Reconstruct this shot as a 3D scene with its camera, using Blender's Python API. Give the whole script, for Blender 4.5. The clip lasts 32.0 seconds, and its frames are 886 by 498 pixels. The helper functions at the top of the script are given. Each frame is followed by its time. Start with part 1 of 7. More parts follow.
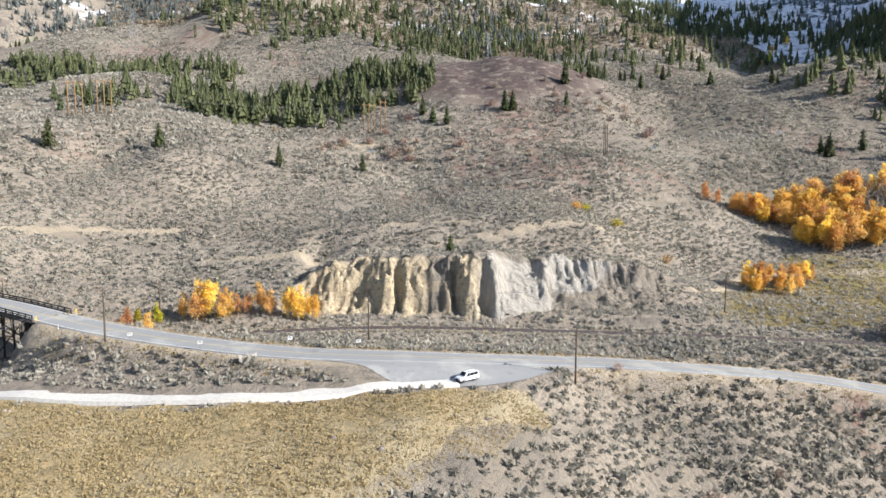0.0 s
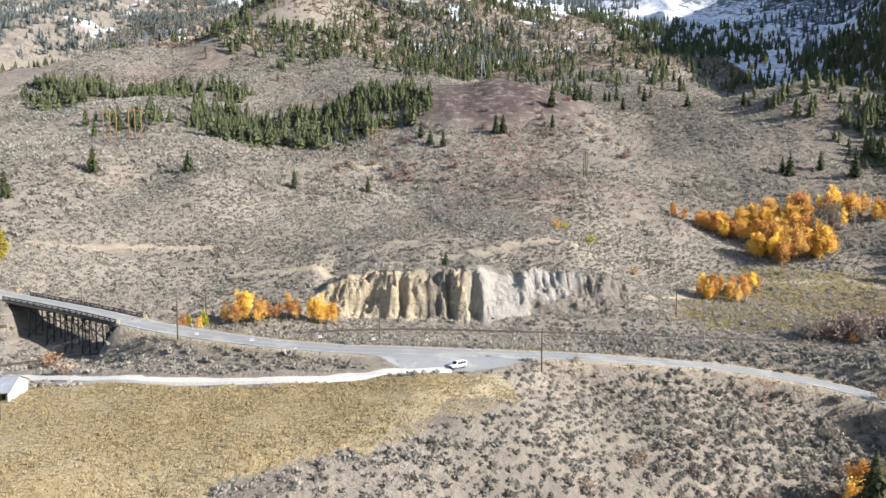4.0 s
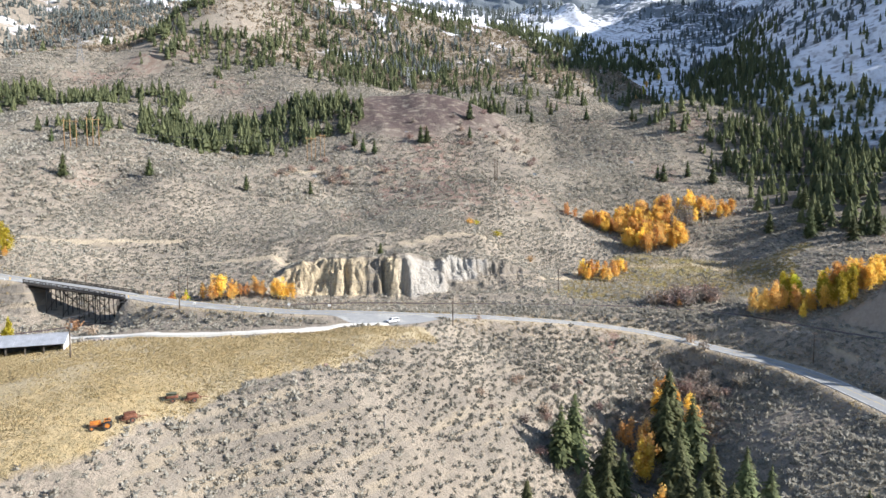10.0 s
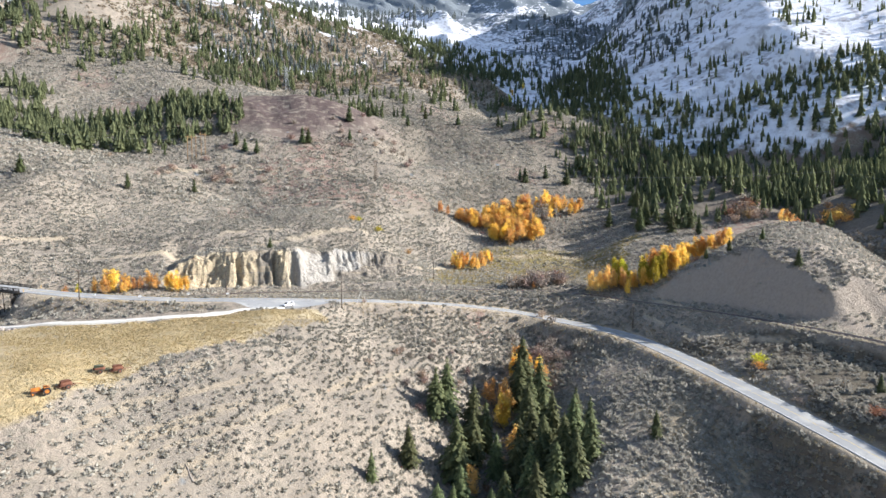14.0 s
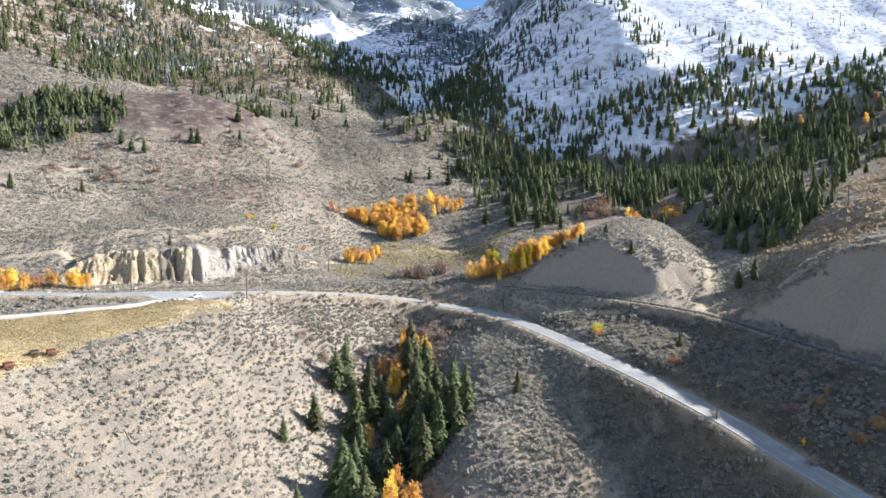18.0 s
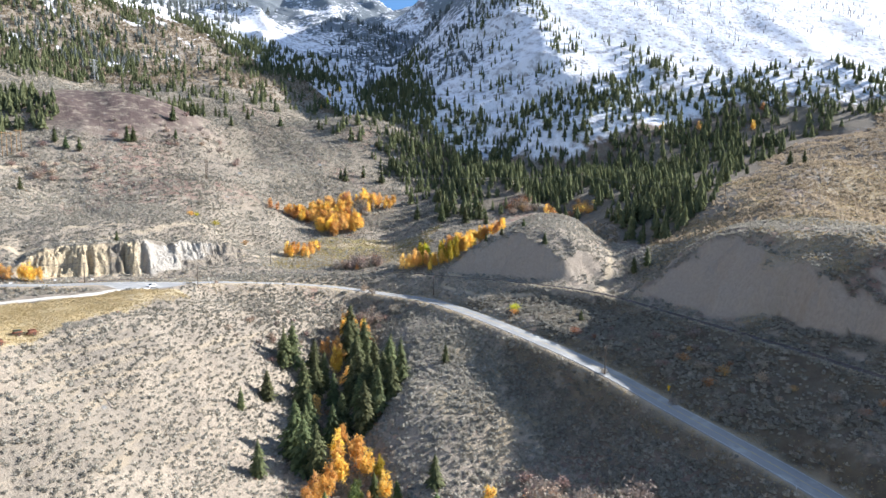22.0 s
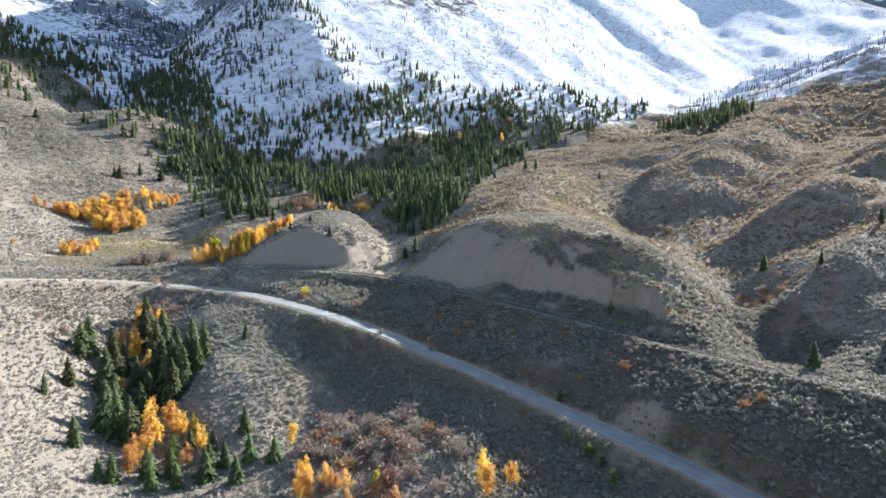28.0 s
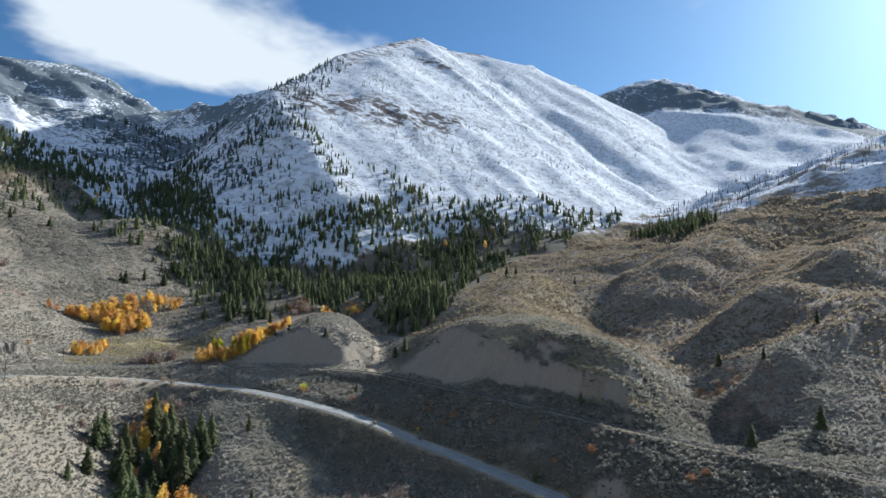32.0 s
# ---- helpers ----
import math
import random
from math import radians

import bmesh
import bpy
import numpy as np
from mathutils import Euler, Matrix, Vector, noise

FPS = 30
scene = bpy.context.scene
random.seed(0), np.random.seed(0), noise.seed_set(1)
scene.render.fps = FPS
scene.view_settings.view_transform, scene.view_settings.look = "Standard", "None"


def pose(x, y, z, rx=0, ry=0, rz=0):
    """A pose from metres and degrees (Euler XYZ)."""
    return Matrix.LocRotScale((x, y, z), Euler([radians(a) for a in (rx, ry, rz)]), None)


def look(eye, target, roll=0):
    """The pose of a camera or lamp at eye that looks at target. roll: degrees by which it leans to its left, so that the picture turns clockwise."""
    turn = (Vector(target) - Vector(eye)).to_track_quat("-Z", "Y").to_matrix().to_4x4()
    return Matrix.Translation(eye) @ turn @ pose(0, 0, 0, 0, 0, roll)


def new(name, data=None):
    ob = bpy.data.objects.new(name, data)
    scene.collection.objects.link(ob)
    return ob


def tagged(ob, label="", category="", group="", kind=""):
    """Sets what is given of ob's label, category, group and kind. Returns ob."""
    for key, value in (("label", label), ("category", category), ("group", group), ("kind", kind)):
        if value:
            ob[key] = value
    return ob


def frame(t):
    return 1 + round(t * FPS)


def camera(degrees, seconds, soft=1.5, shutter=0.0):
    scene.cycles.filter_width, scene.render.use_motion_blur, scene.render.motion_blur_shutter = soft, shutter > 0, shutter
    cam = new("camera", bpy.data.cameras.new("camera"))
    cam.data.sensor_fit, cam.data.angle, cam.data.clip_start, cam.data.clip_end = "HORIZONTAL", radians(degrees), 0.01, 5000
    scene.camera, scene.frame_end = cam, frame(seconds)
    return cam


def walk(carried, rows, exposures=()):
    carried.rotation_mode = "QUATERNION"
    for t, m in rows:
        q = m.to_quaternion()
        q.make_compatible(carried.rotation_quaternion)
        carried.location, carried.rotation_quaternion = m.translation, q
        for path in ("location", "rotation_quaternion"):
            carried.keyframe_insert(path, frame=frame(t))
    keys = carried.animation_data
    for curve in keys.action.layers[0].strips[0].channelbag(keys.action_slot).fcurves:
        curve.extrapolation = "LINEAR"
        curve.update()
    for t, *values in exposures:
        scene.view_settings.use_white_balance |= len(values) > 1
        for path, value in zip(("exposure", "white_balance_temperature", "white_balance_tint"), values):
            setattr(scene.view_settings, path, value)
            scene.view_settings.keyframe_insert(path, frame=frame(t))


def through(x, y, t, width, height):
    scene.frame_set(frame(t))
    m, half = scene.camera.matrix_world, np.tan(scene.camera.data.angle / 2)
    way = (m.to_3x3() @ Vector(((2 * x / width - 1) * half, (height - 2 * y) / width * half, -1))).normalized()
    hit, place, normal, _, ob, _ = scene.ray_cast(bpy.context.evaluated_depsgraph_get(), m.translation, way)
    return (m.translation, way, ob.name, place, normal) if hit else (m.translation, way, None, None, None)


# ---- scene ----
cam = camera(72.70, 32.0)

def aim(x, y, z, yaw, pitch, roll=0):
    """Camera pose: yaw to the right of +y and pitch up, in degrees."""
    return pose(x, y, z) @ pose(0, 0, 0, 0, 0, -yaw) @ pose(0, 0, 0, 90 + pitch) @ pose(0, 0, 0, 0, 0, roll)


walk(cam, [
    (0, aim(-24.09, -107.12, 31.57, 0.00, -4.60, 0.05)),
    (1, aim(-24.25, -114.94, 32.97, 0.06, -4.31, -0.09)),
    (2, aim(-24.13, -122.72, 34.44, 0.03, -4.11, 0.02)),
    (2.5, aim(-24.00, -126.77, 35.14, 0.01, -4.05, 0.02)),
    (4.5, aim(-23.92, -143.92, 37.34, 0.66, -3.94, -0.03)),
    (5, aim(-23.95, -148.47, 37.59, 1.39, -3.91, -0.02)),
    (6, aim(-24.32, -157.49, 37.69, 3.17, -3.92, 0.01)),
    (7, aim(-24.90, -166.58, 37.53, 4.49, -3.96, 0.02)),
    (8, aim(-25.64, -175.72, 37.48, 5.25, -3.98, 0.06)),
    (9, aim(-26.56, -185.04, 37.33, 5.91, -3.98, 0.06)),
    (10, aim(-27.84, -193.64, 37.17, 7.23, -3.98, 0.04)),
    (11, aim(-29.58, -200.96, 36.77, 10.27, -3.96, 0.02)),
    (12, aim(-31.55, -208.18, 36.38, 14.14, -4.01, -0.06)),
    (13, aim(-33.63, -215.57, 36.18, 16.78, -4.02, -0.02)),
    (14, aim(-36.15, -223.04, 36.22, 18.83, -4.03, 0.05)),
    (14.5, aim(-37.55, -226.79, 36.37, 20.11, -4.05, 0.05)),
    (16.5, aim(-44.45, -241.53, 36.91, 26.23, -4.18, 0.01)),
    (17, aim(-46.39, -245.39, 37.01, 27.46, -4.21, 0.01)),
    (18, aim(-50.73, -253.10, 36.96, 29.54, -4.25, -0.05)),
    (19, aim(-55.07, -260.33, 36.82, 31.42, -4.30, -0.08)),
    (20, aim(-59.43, -267.39, 36.67, 32.99, -4.38, -0.08)),
    (21, aim(-63.81, -273.97, 36.50, 34.56, -4.41, -0.05)),
    (22, aim(-68.36, -280.16, 36.24, 36.02, -4.42, -0.11)),
    (23, aim(-72.92, -286.09, 35.98, 37.25, -4.42, -0.15)),
    (24, aim(-77.84, -291.97, 35.68, 40.64, -4.41, -0.06)),
    (24.5, aim(-80.52, -294.71, 35.49, 43.59, -4.42, 0.01)),
    (25, aim(-83.39, -297.30, 35.28, 46.80, -4.40, 0.08)),
    (25.5, aim(-86.42, -299.93, 35.04, 50.68, -4.37, 0.07)),
    (26, aim(-89.63, -302.78, 34.76, 54.66, -4.35, 0.10)),
    (26.5, aim(-93.07, -305.63, 34.48, 56.36, -4.35, 0.13)),
    (28.5, aim(-108.77, -315.76, 33.70, 56.62, -4.28, 0.02)),
    (29, aim(-112.71, -318.19, 33.53, 56.81, -3.33, 0.01)),
    (30, aim(-120.68, -323.04, 33.28, 57.23, -0.17, -0.02)),
    (31, aim(-128.45, -327.98, 33.20, 57.57, 2.91, -0.01)),
    (32, aim(-136.30, -332.90, 33.13, 57.89, 5.53, -0.01)),
], exposures=((0, 0.93, 6250, 12), (12, 1.1, 6150, 12), (22, 1.28, 6100, 12), (27, 1.28, 5950, 10), (30, 0.93, 5850, 8), (32, 0.5, 5800, 6)))

# ---- world, sun, exposure ----
SUN_AZ, SUN_EL = 103.0, 27.3
world = bpy.data.worlds.new("sky")
scene.world = world
world.use_nodes = True
wn, wl = world.node_tree.nodes, world.node_tree.links
wn.clear()
sky = wn.new("ShaderNodeTexSky")
sky.sky_type, sky.sun_disc = "NISHITA", False
sky.sun_elevation, sky.sun_rotation = radians(SUN_EL), radians(SUN_AZ)
sky.air_density, sky.dust_density, sky.ozone_density = 1.0, 0.6, 1.5
bg = wn.new("ShaderNodeBackground")
bg.inputs["Strength"].default_value = 0.051
# clouds: soft banks laid on a flat layer high over the valley
co = wn.new("ShaderNodeTexCoord")
sep = wn.new("ShaderNodeSeparateXYZ")
wl.new(co.outputs["Generated"], sep.inputs[0])


def wmath(op, a, b):
    n = wn.new("ShaderNodeMath")
    n.operation = op
    for k, v in enumerate((a, b)):
        if isinstance(v, (int, float)):
            n.inputs[k].default_value = v
        else:
            wl.new(v, n.inputs[k])
    return n.outputs[0]


lift = wmath("ADD", wmath("MAXIMUM", sep.outputs[2], 0.0), 0.12)
layer = wn.new("ShaderNodeCombineXYZ")
wl.new(wmath("ADD", wmath("DIVIDE", sep.outputs[0], lift), 0.09), layer.inputs[0])
wl.new(wmath("SUBTRACT", wmath("DIVIDE", sep.outputs[1], lift), 0.4), layer.inputs[1])
layer.inputs[2].default_value = 4.3
puff = wn.new("ShaderNodeTexNoise")
puff.inputs["Scale"].default_value, puff.inputs["Detail"].default_value, puff.inputs["Roughness"].default_value = 0.75, 6, 0.52
wl.new(layer.outputs[0], puff.inputs["Vector"])
bank = wn.new("ShaderNodeMapRange")
bank.interpolation_type = "SMOOTHSTEP"
bank.inputs["From Min"].default_value, bank.inputs["From Max"].default_value = 0.54, 0.625
wl.new(puff.outputs["Fac"], bank.inputs["Value"])
above = wn.new("ShaderNodeMapRange")
above.inputs["From Min"].default_value, above.inputs["From Max"].default_value = 0.02, 0.12
wl.new(sep.outputs[2], above.inputs["Value"])
cloud = wn.new("ShaderNodeMix")
cloud.data_type = "RGBA"
wl.new(wmath("MULTIPLY", bank.outputs[0], above.outputs[0]), cloud.inputs[0])
tint = wn.new("ShaderNodeMix")
tint.data_type, tint.blend_type = "RGBA", "MULTIPLY"
tint.inputs[0].default_value = 1.0
tint.inputs[7].default_value = (0.85, 1.2, 1.5, 1)
wl.new(sky.outputs[0], tint.inputs[6])
wl.new(tint.outputs[2], cloud.inputs[6])
cloud.inputs[7].default_value = (12, 12.2, 12.4, 1)
wout = wn.new("ShaderNodeOutputWorld")
wl.new(cloud.outputs[2], bg.inputs["Color"])
wl.new(bg.outputs[0], wout.inputs["Surface"])

sun_data = bpy.data.lights.new("sun", "SUN")
sun_data.energy, sun_data.angle, sun_data.color = 5.0, radians(0.55), (1.0, 0.95, 0.88)
sun = new("sun", sun_data)
sa, se = radians(SUN_AZ), radians(SUN_EL)
sun.matrix_world = look((400 * math.sin(sa), 400 * math.cos(sa), 400 * math.tan(se)), (0, 0, 0))

# ---- terrain plan: lines of (x, y, z) along the features of the valley ----
ROAD = [(-330, 60, 30), (-240, 46, 24), (-190, 38, 18), (-153, 29, 13.5), (-119, 20, 9.5), (-89, 9, 6.3), (-56, 1, 4.2), (-28, 2, 2.8),
        (0.1, 10.5, -0.3), (19.1, 13.6, -2), (52, 20, -6.2), (77.9, 17.6, -10), (96.7, 4.9, -13.4), (110.7, -18.5, -15.3), (110.5, -52.3, -16.5),
        (104.6, -92.2, -17.9), (101.3, -124.3, -20.3), (100.3, -149.2, -23.9), (98.7, -171, -28.1), (95.3, -198.1, -32.3), (89.1, -224.1, -35.3),
        (82, -247.1, -37.5), (69.9, -281.6, -40.5), (48.3, -331.7, -45.3), (12.2, -401.4, -51.2)]
RAIL = [(-250, -40, -4), (-190, -24, -3), (-150, -6, -2), (-115, 14, -1), (-85, 31, -0.5), (-45, 41, 0), (-0.4, 43.5, -1.2), (48.9, 42.2, -2.5),
        (88.3, 36.9, -3.6), (113.2, 22.5, -4.3), (132.5, -11.3, -5.1), (145, -49.7, -5.1), (152.8, -97.2, -5.7), (146.9, -145.5, -8.9),
        (141.4, -188.2, -12.2), (133, -225.5, -15), (116.8, -275, -17.8), (101.8, -325.4, -19.5), (85.1, -385.4, -20.5)]
WEST_HILLSIDE = [(-146, 74, 22), (-132, 89, 23), (-89, 115, 29), (-159, 134, 42), (-138, 135, 49.5), (-178, 131, 51), (-195, 177, 69),
                 (-155, 247, 78), (-99, 239, 71), (-65, 226, 66), (-64, 170, 47), (-41, 177, 43), (-25, 271, 94), (-23, 225, 70), (-150, 216, 74),
                 (-282, 298, 103), (-42, 332, 128), (-162, 372, 120), (-120, 330, 104), (-221, 383, 128), (-122, 462, 174), (-74, 490, 182),
                 (-291, 472, 180), (-253, 515, 228), (-178, 538, 226), (-215, 530, 216), (-125, 636, 258), (-7, 740, 300), (-330, 120, 50),
                 (-330, 200, 85), (-241.4, 285, 113.3), (-239.5, 215, 78.1), (-287.1, 490, 195.3), (-335.9, 440, 166.9), (-224.2, 470, 181.7),
                 (-183.2, 440, 163.8), (-473.5, 480, 172.6), (-418.2, 495, 182.3), (-381.3, 510, 195.4), (-347.9, 525, 205.9), (-312.2, 540, 216.8),
                 (-288.1, 545, 226.3), (-262.4, 625, 275.2), (-238, 700, 326.3), (-530.3, 570, 168.6), (-468.4, 585, 178.3), (-427.1, 600, 191.4),
                 (-389.6, 615, 201.9), (-349.6, 630, 212.8), (-322.7, 635, 222.3), (-322.4, 665, 250.2), (-298, 740, 301.3)]
UPPER_WEST = [(-635.6, 810, 147.6), (-515.7, 840, 170.4), (-425.8, 870, 191.8), (-150, 1000, 420), (60, 1050, 440), (-900, 700, 200),
              (-300, 1400, 480), (200, 1500, 560), (-200, 800, 375)]
DARK_KNOLL = [(26, 345, 141), (-14, 348, 134), (64.5, 335, 129.1), (92.2, 305, 99.7), (55, 289, 105), (11, 232, 74), (55, 190, 53), (57, 221, 60),
              (13, 402, 146), (30, 445, 152), (70, 270, 94), (80, 380, 126), (40, 520, 178), (15, 285, 104)]
NORTH_DRAW = [(145, 305, 90), (191, 303, 97), (100, 282, 83), (148, 362, 121), (198, 378, 125), (264.6, 345, 134.5), (288, 336, 127),
              (300, 400, 124), (260, 420, 126), (313, 281, 98), (205, 455, 150), (226, 507, 172), (169, 566, 215), (185, 645, 218), (135, 580, 205),
              (244, 586, 210), (348, 571, 188), (360, 585, 199), (190, 230, 57), (120, 240, 65), (224, 225, 57), (300, 700, 250), (450, 900, 330)]
BENCH = [(124, 168, 26), (159, 148, 27), (205, 155, 37), (208, 98, 23), (267, 205, 46), (233, 226, 54), (165, 98, 2), (175, 80, 10),
         (85, 102, 3), (54, 106, 10), (117, 57, -3), (152, 54, -1), (58, 66, 0), (110, 110, 6), (150, 120, 12), (90, 140, 20)]
CLIFF_TOP = [(-78, 62, 9), (-63, 68, 14), (-30, 73, 18.5), (-10, 78, 19), (22, 78, 17), (25, 108, 27), (45, 80, 9), (-30, 100, 26), (-60, 100, 24)]
FIELD = [(-130, -60, -1), (-101, -36, 0), (-79, -30, 0), (-57, -47, -0.5), (-75, -82, -2), (-68, -68, -1.5), (-50, -60, -3), (-40, -50, -3),
         (-23, -41, -3), (-18, -30, -1.5), (-20, -9, 1.2), (-45, -18, 0.8), (-100, -95, -4), (-85, -15, 0.5), (-150, -30, -3)]
SILT_SLOPE = [(-5, -34, -11), (14, 2, -8), (30, -4, -13), (60, 14, -12.5), (1, -44, -20), (-35, -73, -15), (-58, -80, -11), (-49, -96, -24), (-15, -73, -31), (-58, -105, -20), (-66, -116, -25),
              (-30, -91, -33), (30, -24, -25), (60, -10, -25), (85, 8, -20), (-90, -140, -27), (95, -20, -21.5)]
RAVINE = [(-9, -99, -46), (-3, -70, -37), (10, -50, -32), (35, -42, -40), (55, -25, -39), (48, -62, -45), (33, -85, -50), (19, -112, -53),
          (48, -147, -50), (13, -140, -54), (-20, -150, -54), (-60, -180, -50), (52, -172, -46), (-100, -230, -56), (40, -200, -50),
          (0, -260, -60)]
ROAD_BENCH = [(70, -76, -28), (63, -80, -31), (55, -77, -34), (85, -95, -27.6), (72, -93, -29.5), (61, -94, -32.2), (46, -92, -36.5), (36, -88, -48), (50, -86, -36), (41, -82, -47), (34, -103, -42), (23, -103, -51.5), (84, -117, -32), (74, -114, -32.6),
              (61, -115, -35), (40, -120, -41), (28, -120, -45.5), (17, -122, -53), (68, -137, -38), (44, -138, -43.5), (28, -138, -48), (80, -142, -39), (72, -165, -42.5), (79, -70, -25.5), (75, -48, -27), (78, -195, -39), (62, -215, -46)]
RAIL_SLOPE = [(121, -76, -14), (124, -30, -11), (130, -120, -14), (127, -156, -15), (116, -192, -25), (100, -235, -28), (80, -280, -30), (107, -222, -25)]
MOUND = [(160, -40, 8), (183, -40, 15), (192, -23, 20), (205, 2, 27), (226, -11, 29.5), (245, 29, 22), (190, 40, 8), (160, 10, 6), (215, -42, 19),
         (178, -66, 3), (200, -62, 10)]
GAP = [(208, -86, 6), (180, -92, -3), (250, -50, 14), (290, -10, 26)]
PLATEAU = [(181, -146, 16), (200, -132, 19), (200, -118, 14), (214, -168, 21), (180, -239, 11), (182, -205, 14), (286, -86, 36), (260, -140, 29),
           (410, -120, 56), (368, -87, 60), (315, -198, 16), (340, -150, 36), (240, -215, 14), (170, -175, 8), (164, -207, 3), (150, -240, -3),
           (131, -256, -9), (300, -60, 38), (380, -60, 56), (268, -157, 29)]
EAST_GULLY = [(305, -224, 9), (210, -268, -8), (206, -285, -11), (150, -290, -16), (265, -250, 0), (350, -184, 25), (278, -278, 1), (390, -238, 32)]
EAST_HILLS = [(242, -281, 4), (206, -307, 3), (265, -310, 12), (399, -223, 40), (520, -224, 82), (432, -324, 63), (388, -323, 47), (649, -344, 103),
              (330, -300, 34), (330, -360, 40), (450, -420, 80), (560, -130, 92), (480, -300, 62), (780, -420, 150)]
FOREST_FLOOR = [(390, 42, 54), (281, 144, 56), (469, 189, 86), (422, 152, 62), (331, 0, 40), (682, 74, 122), (516, 260, 152), (434, 348, 138),
                (512, 404, 170), (445, 508, 196), (740, 324, 217), (620, 150, 118), (560, 20, 95), (250, 90, 26), (860, 0, 150)]
EAST_SADDLE = [(785, -226, 150), (1040, -136, 205), (1246, -246, 262), (1000, -400, 235), (1500, -500, 330)]
FAR_NORTH = [(595, 1056, 440), (630, 1318, 500), (900, 1700, 640), (500, 2200, 800), (-300, 2500, 950), (-1500, 1500, 700), (-2200, 600, 600)]
BEHIND = [(-200, -400, -62), (-450, -150, -20), (-500, 100, 20), (0, -600, -70), (300, -700, 40), (200, -420, -20), (700, -800, 160), (-700, -900, -60),
          (-300, -80, -8), (-1500, -1500, 60), (1200, -1500, 250), (-1500, -200, 120), (130, -345, -18), (30, -370, -49), (160, -380, -14)]
LINES = (WEST_HILLSIDE, UPPER_WEST, DARK_KNOLL, NORTH_DRAW, BENCH, CLIFF_TOP, FIELD, SILT_SLOPE, RAVINE, ROAD_BENCH, RAIL_SLOPE, MOUND, GAP,
         PLATEAU, EAST_GULLY, EAST_HILLS, FOREST_FLOOR, EAST_SADDLE, FAR_NORTH, BEHIND)
# mountain crests: (x, y, z) of each crest line, and the fall of its flanks
FACE_CREST = [(302, 260, 92), (332, 330, 126), (376, 395, 172), (470, 490, 262), (565, 545, 350), (672, 582, 471), (846, 646, 574), (1065, 759, 726),
              (1499, 891, 963), (1761, 961, 1100), (1797, 839, 1028), (1994, 821, 1083), (2235, 698, 1082), (2328, 502, 980), (2333, 268, 822),
              (2251, 103, 682), (2176, -60, 546), (2145, -166, 463)]
CRESTS = [([(1250, 1240, 790), (870, 910, 420), (650, 640, 240)], 0.5),
          ([(200, 3000, 1050), (510, 2900, 1100), (1020, 2760, 1150), (1320, 2630, 1170), (1460, 2210, 930)], 0.6),
          ([(1380, 1900, 870), (1450, 1730, 830)], 0.5),
          ([(280, 1520, 570), (540, 1440, 560), (620, 1300, 530), (620, 960, 390)], 0.5),
          ([(3410, 710, 1310), (3470, 500, 1380), (3550, 30, 1180), (3600, -240, 1080), (3600, -660, 920), (3500, -1140, 930)], 0.55),
          ([(3370, 480, 1330), (2850, -30, 840), (2460, -350, 540)], 0.6),
          ([(1330, -660, 470), (1310, -460, 365), (1110, -290, 225)], 0.5),
          ([(-1600, 1900, 900), (-600, 1700, 820), (0, 1900, 800)], 0.6)]


# folds of the eastern hills: lines of (x, y), the height of the fold, and its half width
FOLDS = [([(640, -395), (470, -360), (413, -343), (378, -314), (321, -289), (300, -262)], 13, 34), ([(300, -375), (251, -330), (204, -314), (185, -302)], 8, 20),
         ([(760, -270), (595, -225), (477, -206), (415, -189)], 12, 42), ([(700, -300), (540, -275), (430, -262), (350, -245), (303, -240), (250, -262), (202, -278), (146, -297)], -9, 24),
         ([(538, -194), (460, -161), (412, -169), (353, -177), (318, -200)], -7, 16), ([(640, -440), (500, -400), (400, -385), (300, -420)], -10, 30),
         ([(262, -356), (200, -330), (157, -305)], -5, 12), ([(420, -90), (360, -110), (300, -118), (250, -150), (205, -190)], 5, 26),
         ([(330, 120), (300, 60), (262, 10), (228, -45), (196, -82), (160, -92)], -9, 22), ([(130, 420), (134, 330), (118, 262)], -3, 16),
         ([(-160, 190), (-120, 150), (-100, 118)], -3, 12), ([(-118, -62), (-128, -50), (-138, -44), (-160, -42)], -6, 9), ([(-60, 200), (-38, 160), (-30, 125)], -3, 10)]


def smooth(a, b, v):
    u = np.clip((v - a) / (b - a), 0, 1)
    return u * u * (3 - 2 * u)


def hash2(i, j, seed):
    v = np.sin(i * 127.1 + j * 311.7 + seed * 74.7) * 43758.5453
    return v - np.floor(v)


def value_noise(x, y, seed=0):
    i, j = np.floor(x), np.floor(y)
    u, v = x - i, y - j
    u, v = u * u * (3 - 2 * u), v * v * (3 - 2 * v)
    a, b = hash2(i, j, seed), hash2(i + 1, j, seed)
    c, d = hash2(i, j + 1, seed), hash2(i + 1, j + 1, seed)
    return (a + (b - a) * u + (c - a) * v + (a - b - c + d) * u * v) * 2 - 1


def fbm(x, y, size, octaves=4, seed=0, ridged=False):
    total, amp, s = 0, 1.0, size
    for k in range(octaves):
        n = value_noise(x / s + 17.3 * k, y / s - 9.1 * k, seed + k)
        total = total + amp * (1 - 2 * np.abs(n) if ridged else n)
        amp, s = amp * 0.5, s * 0.5
    return total


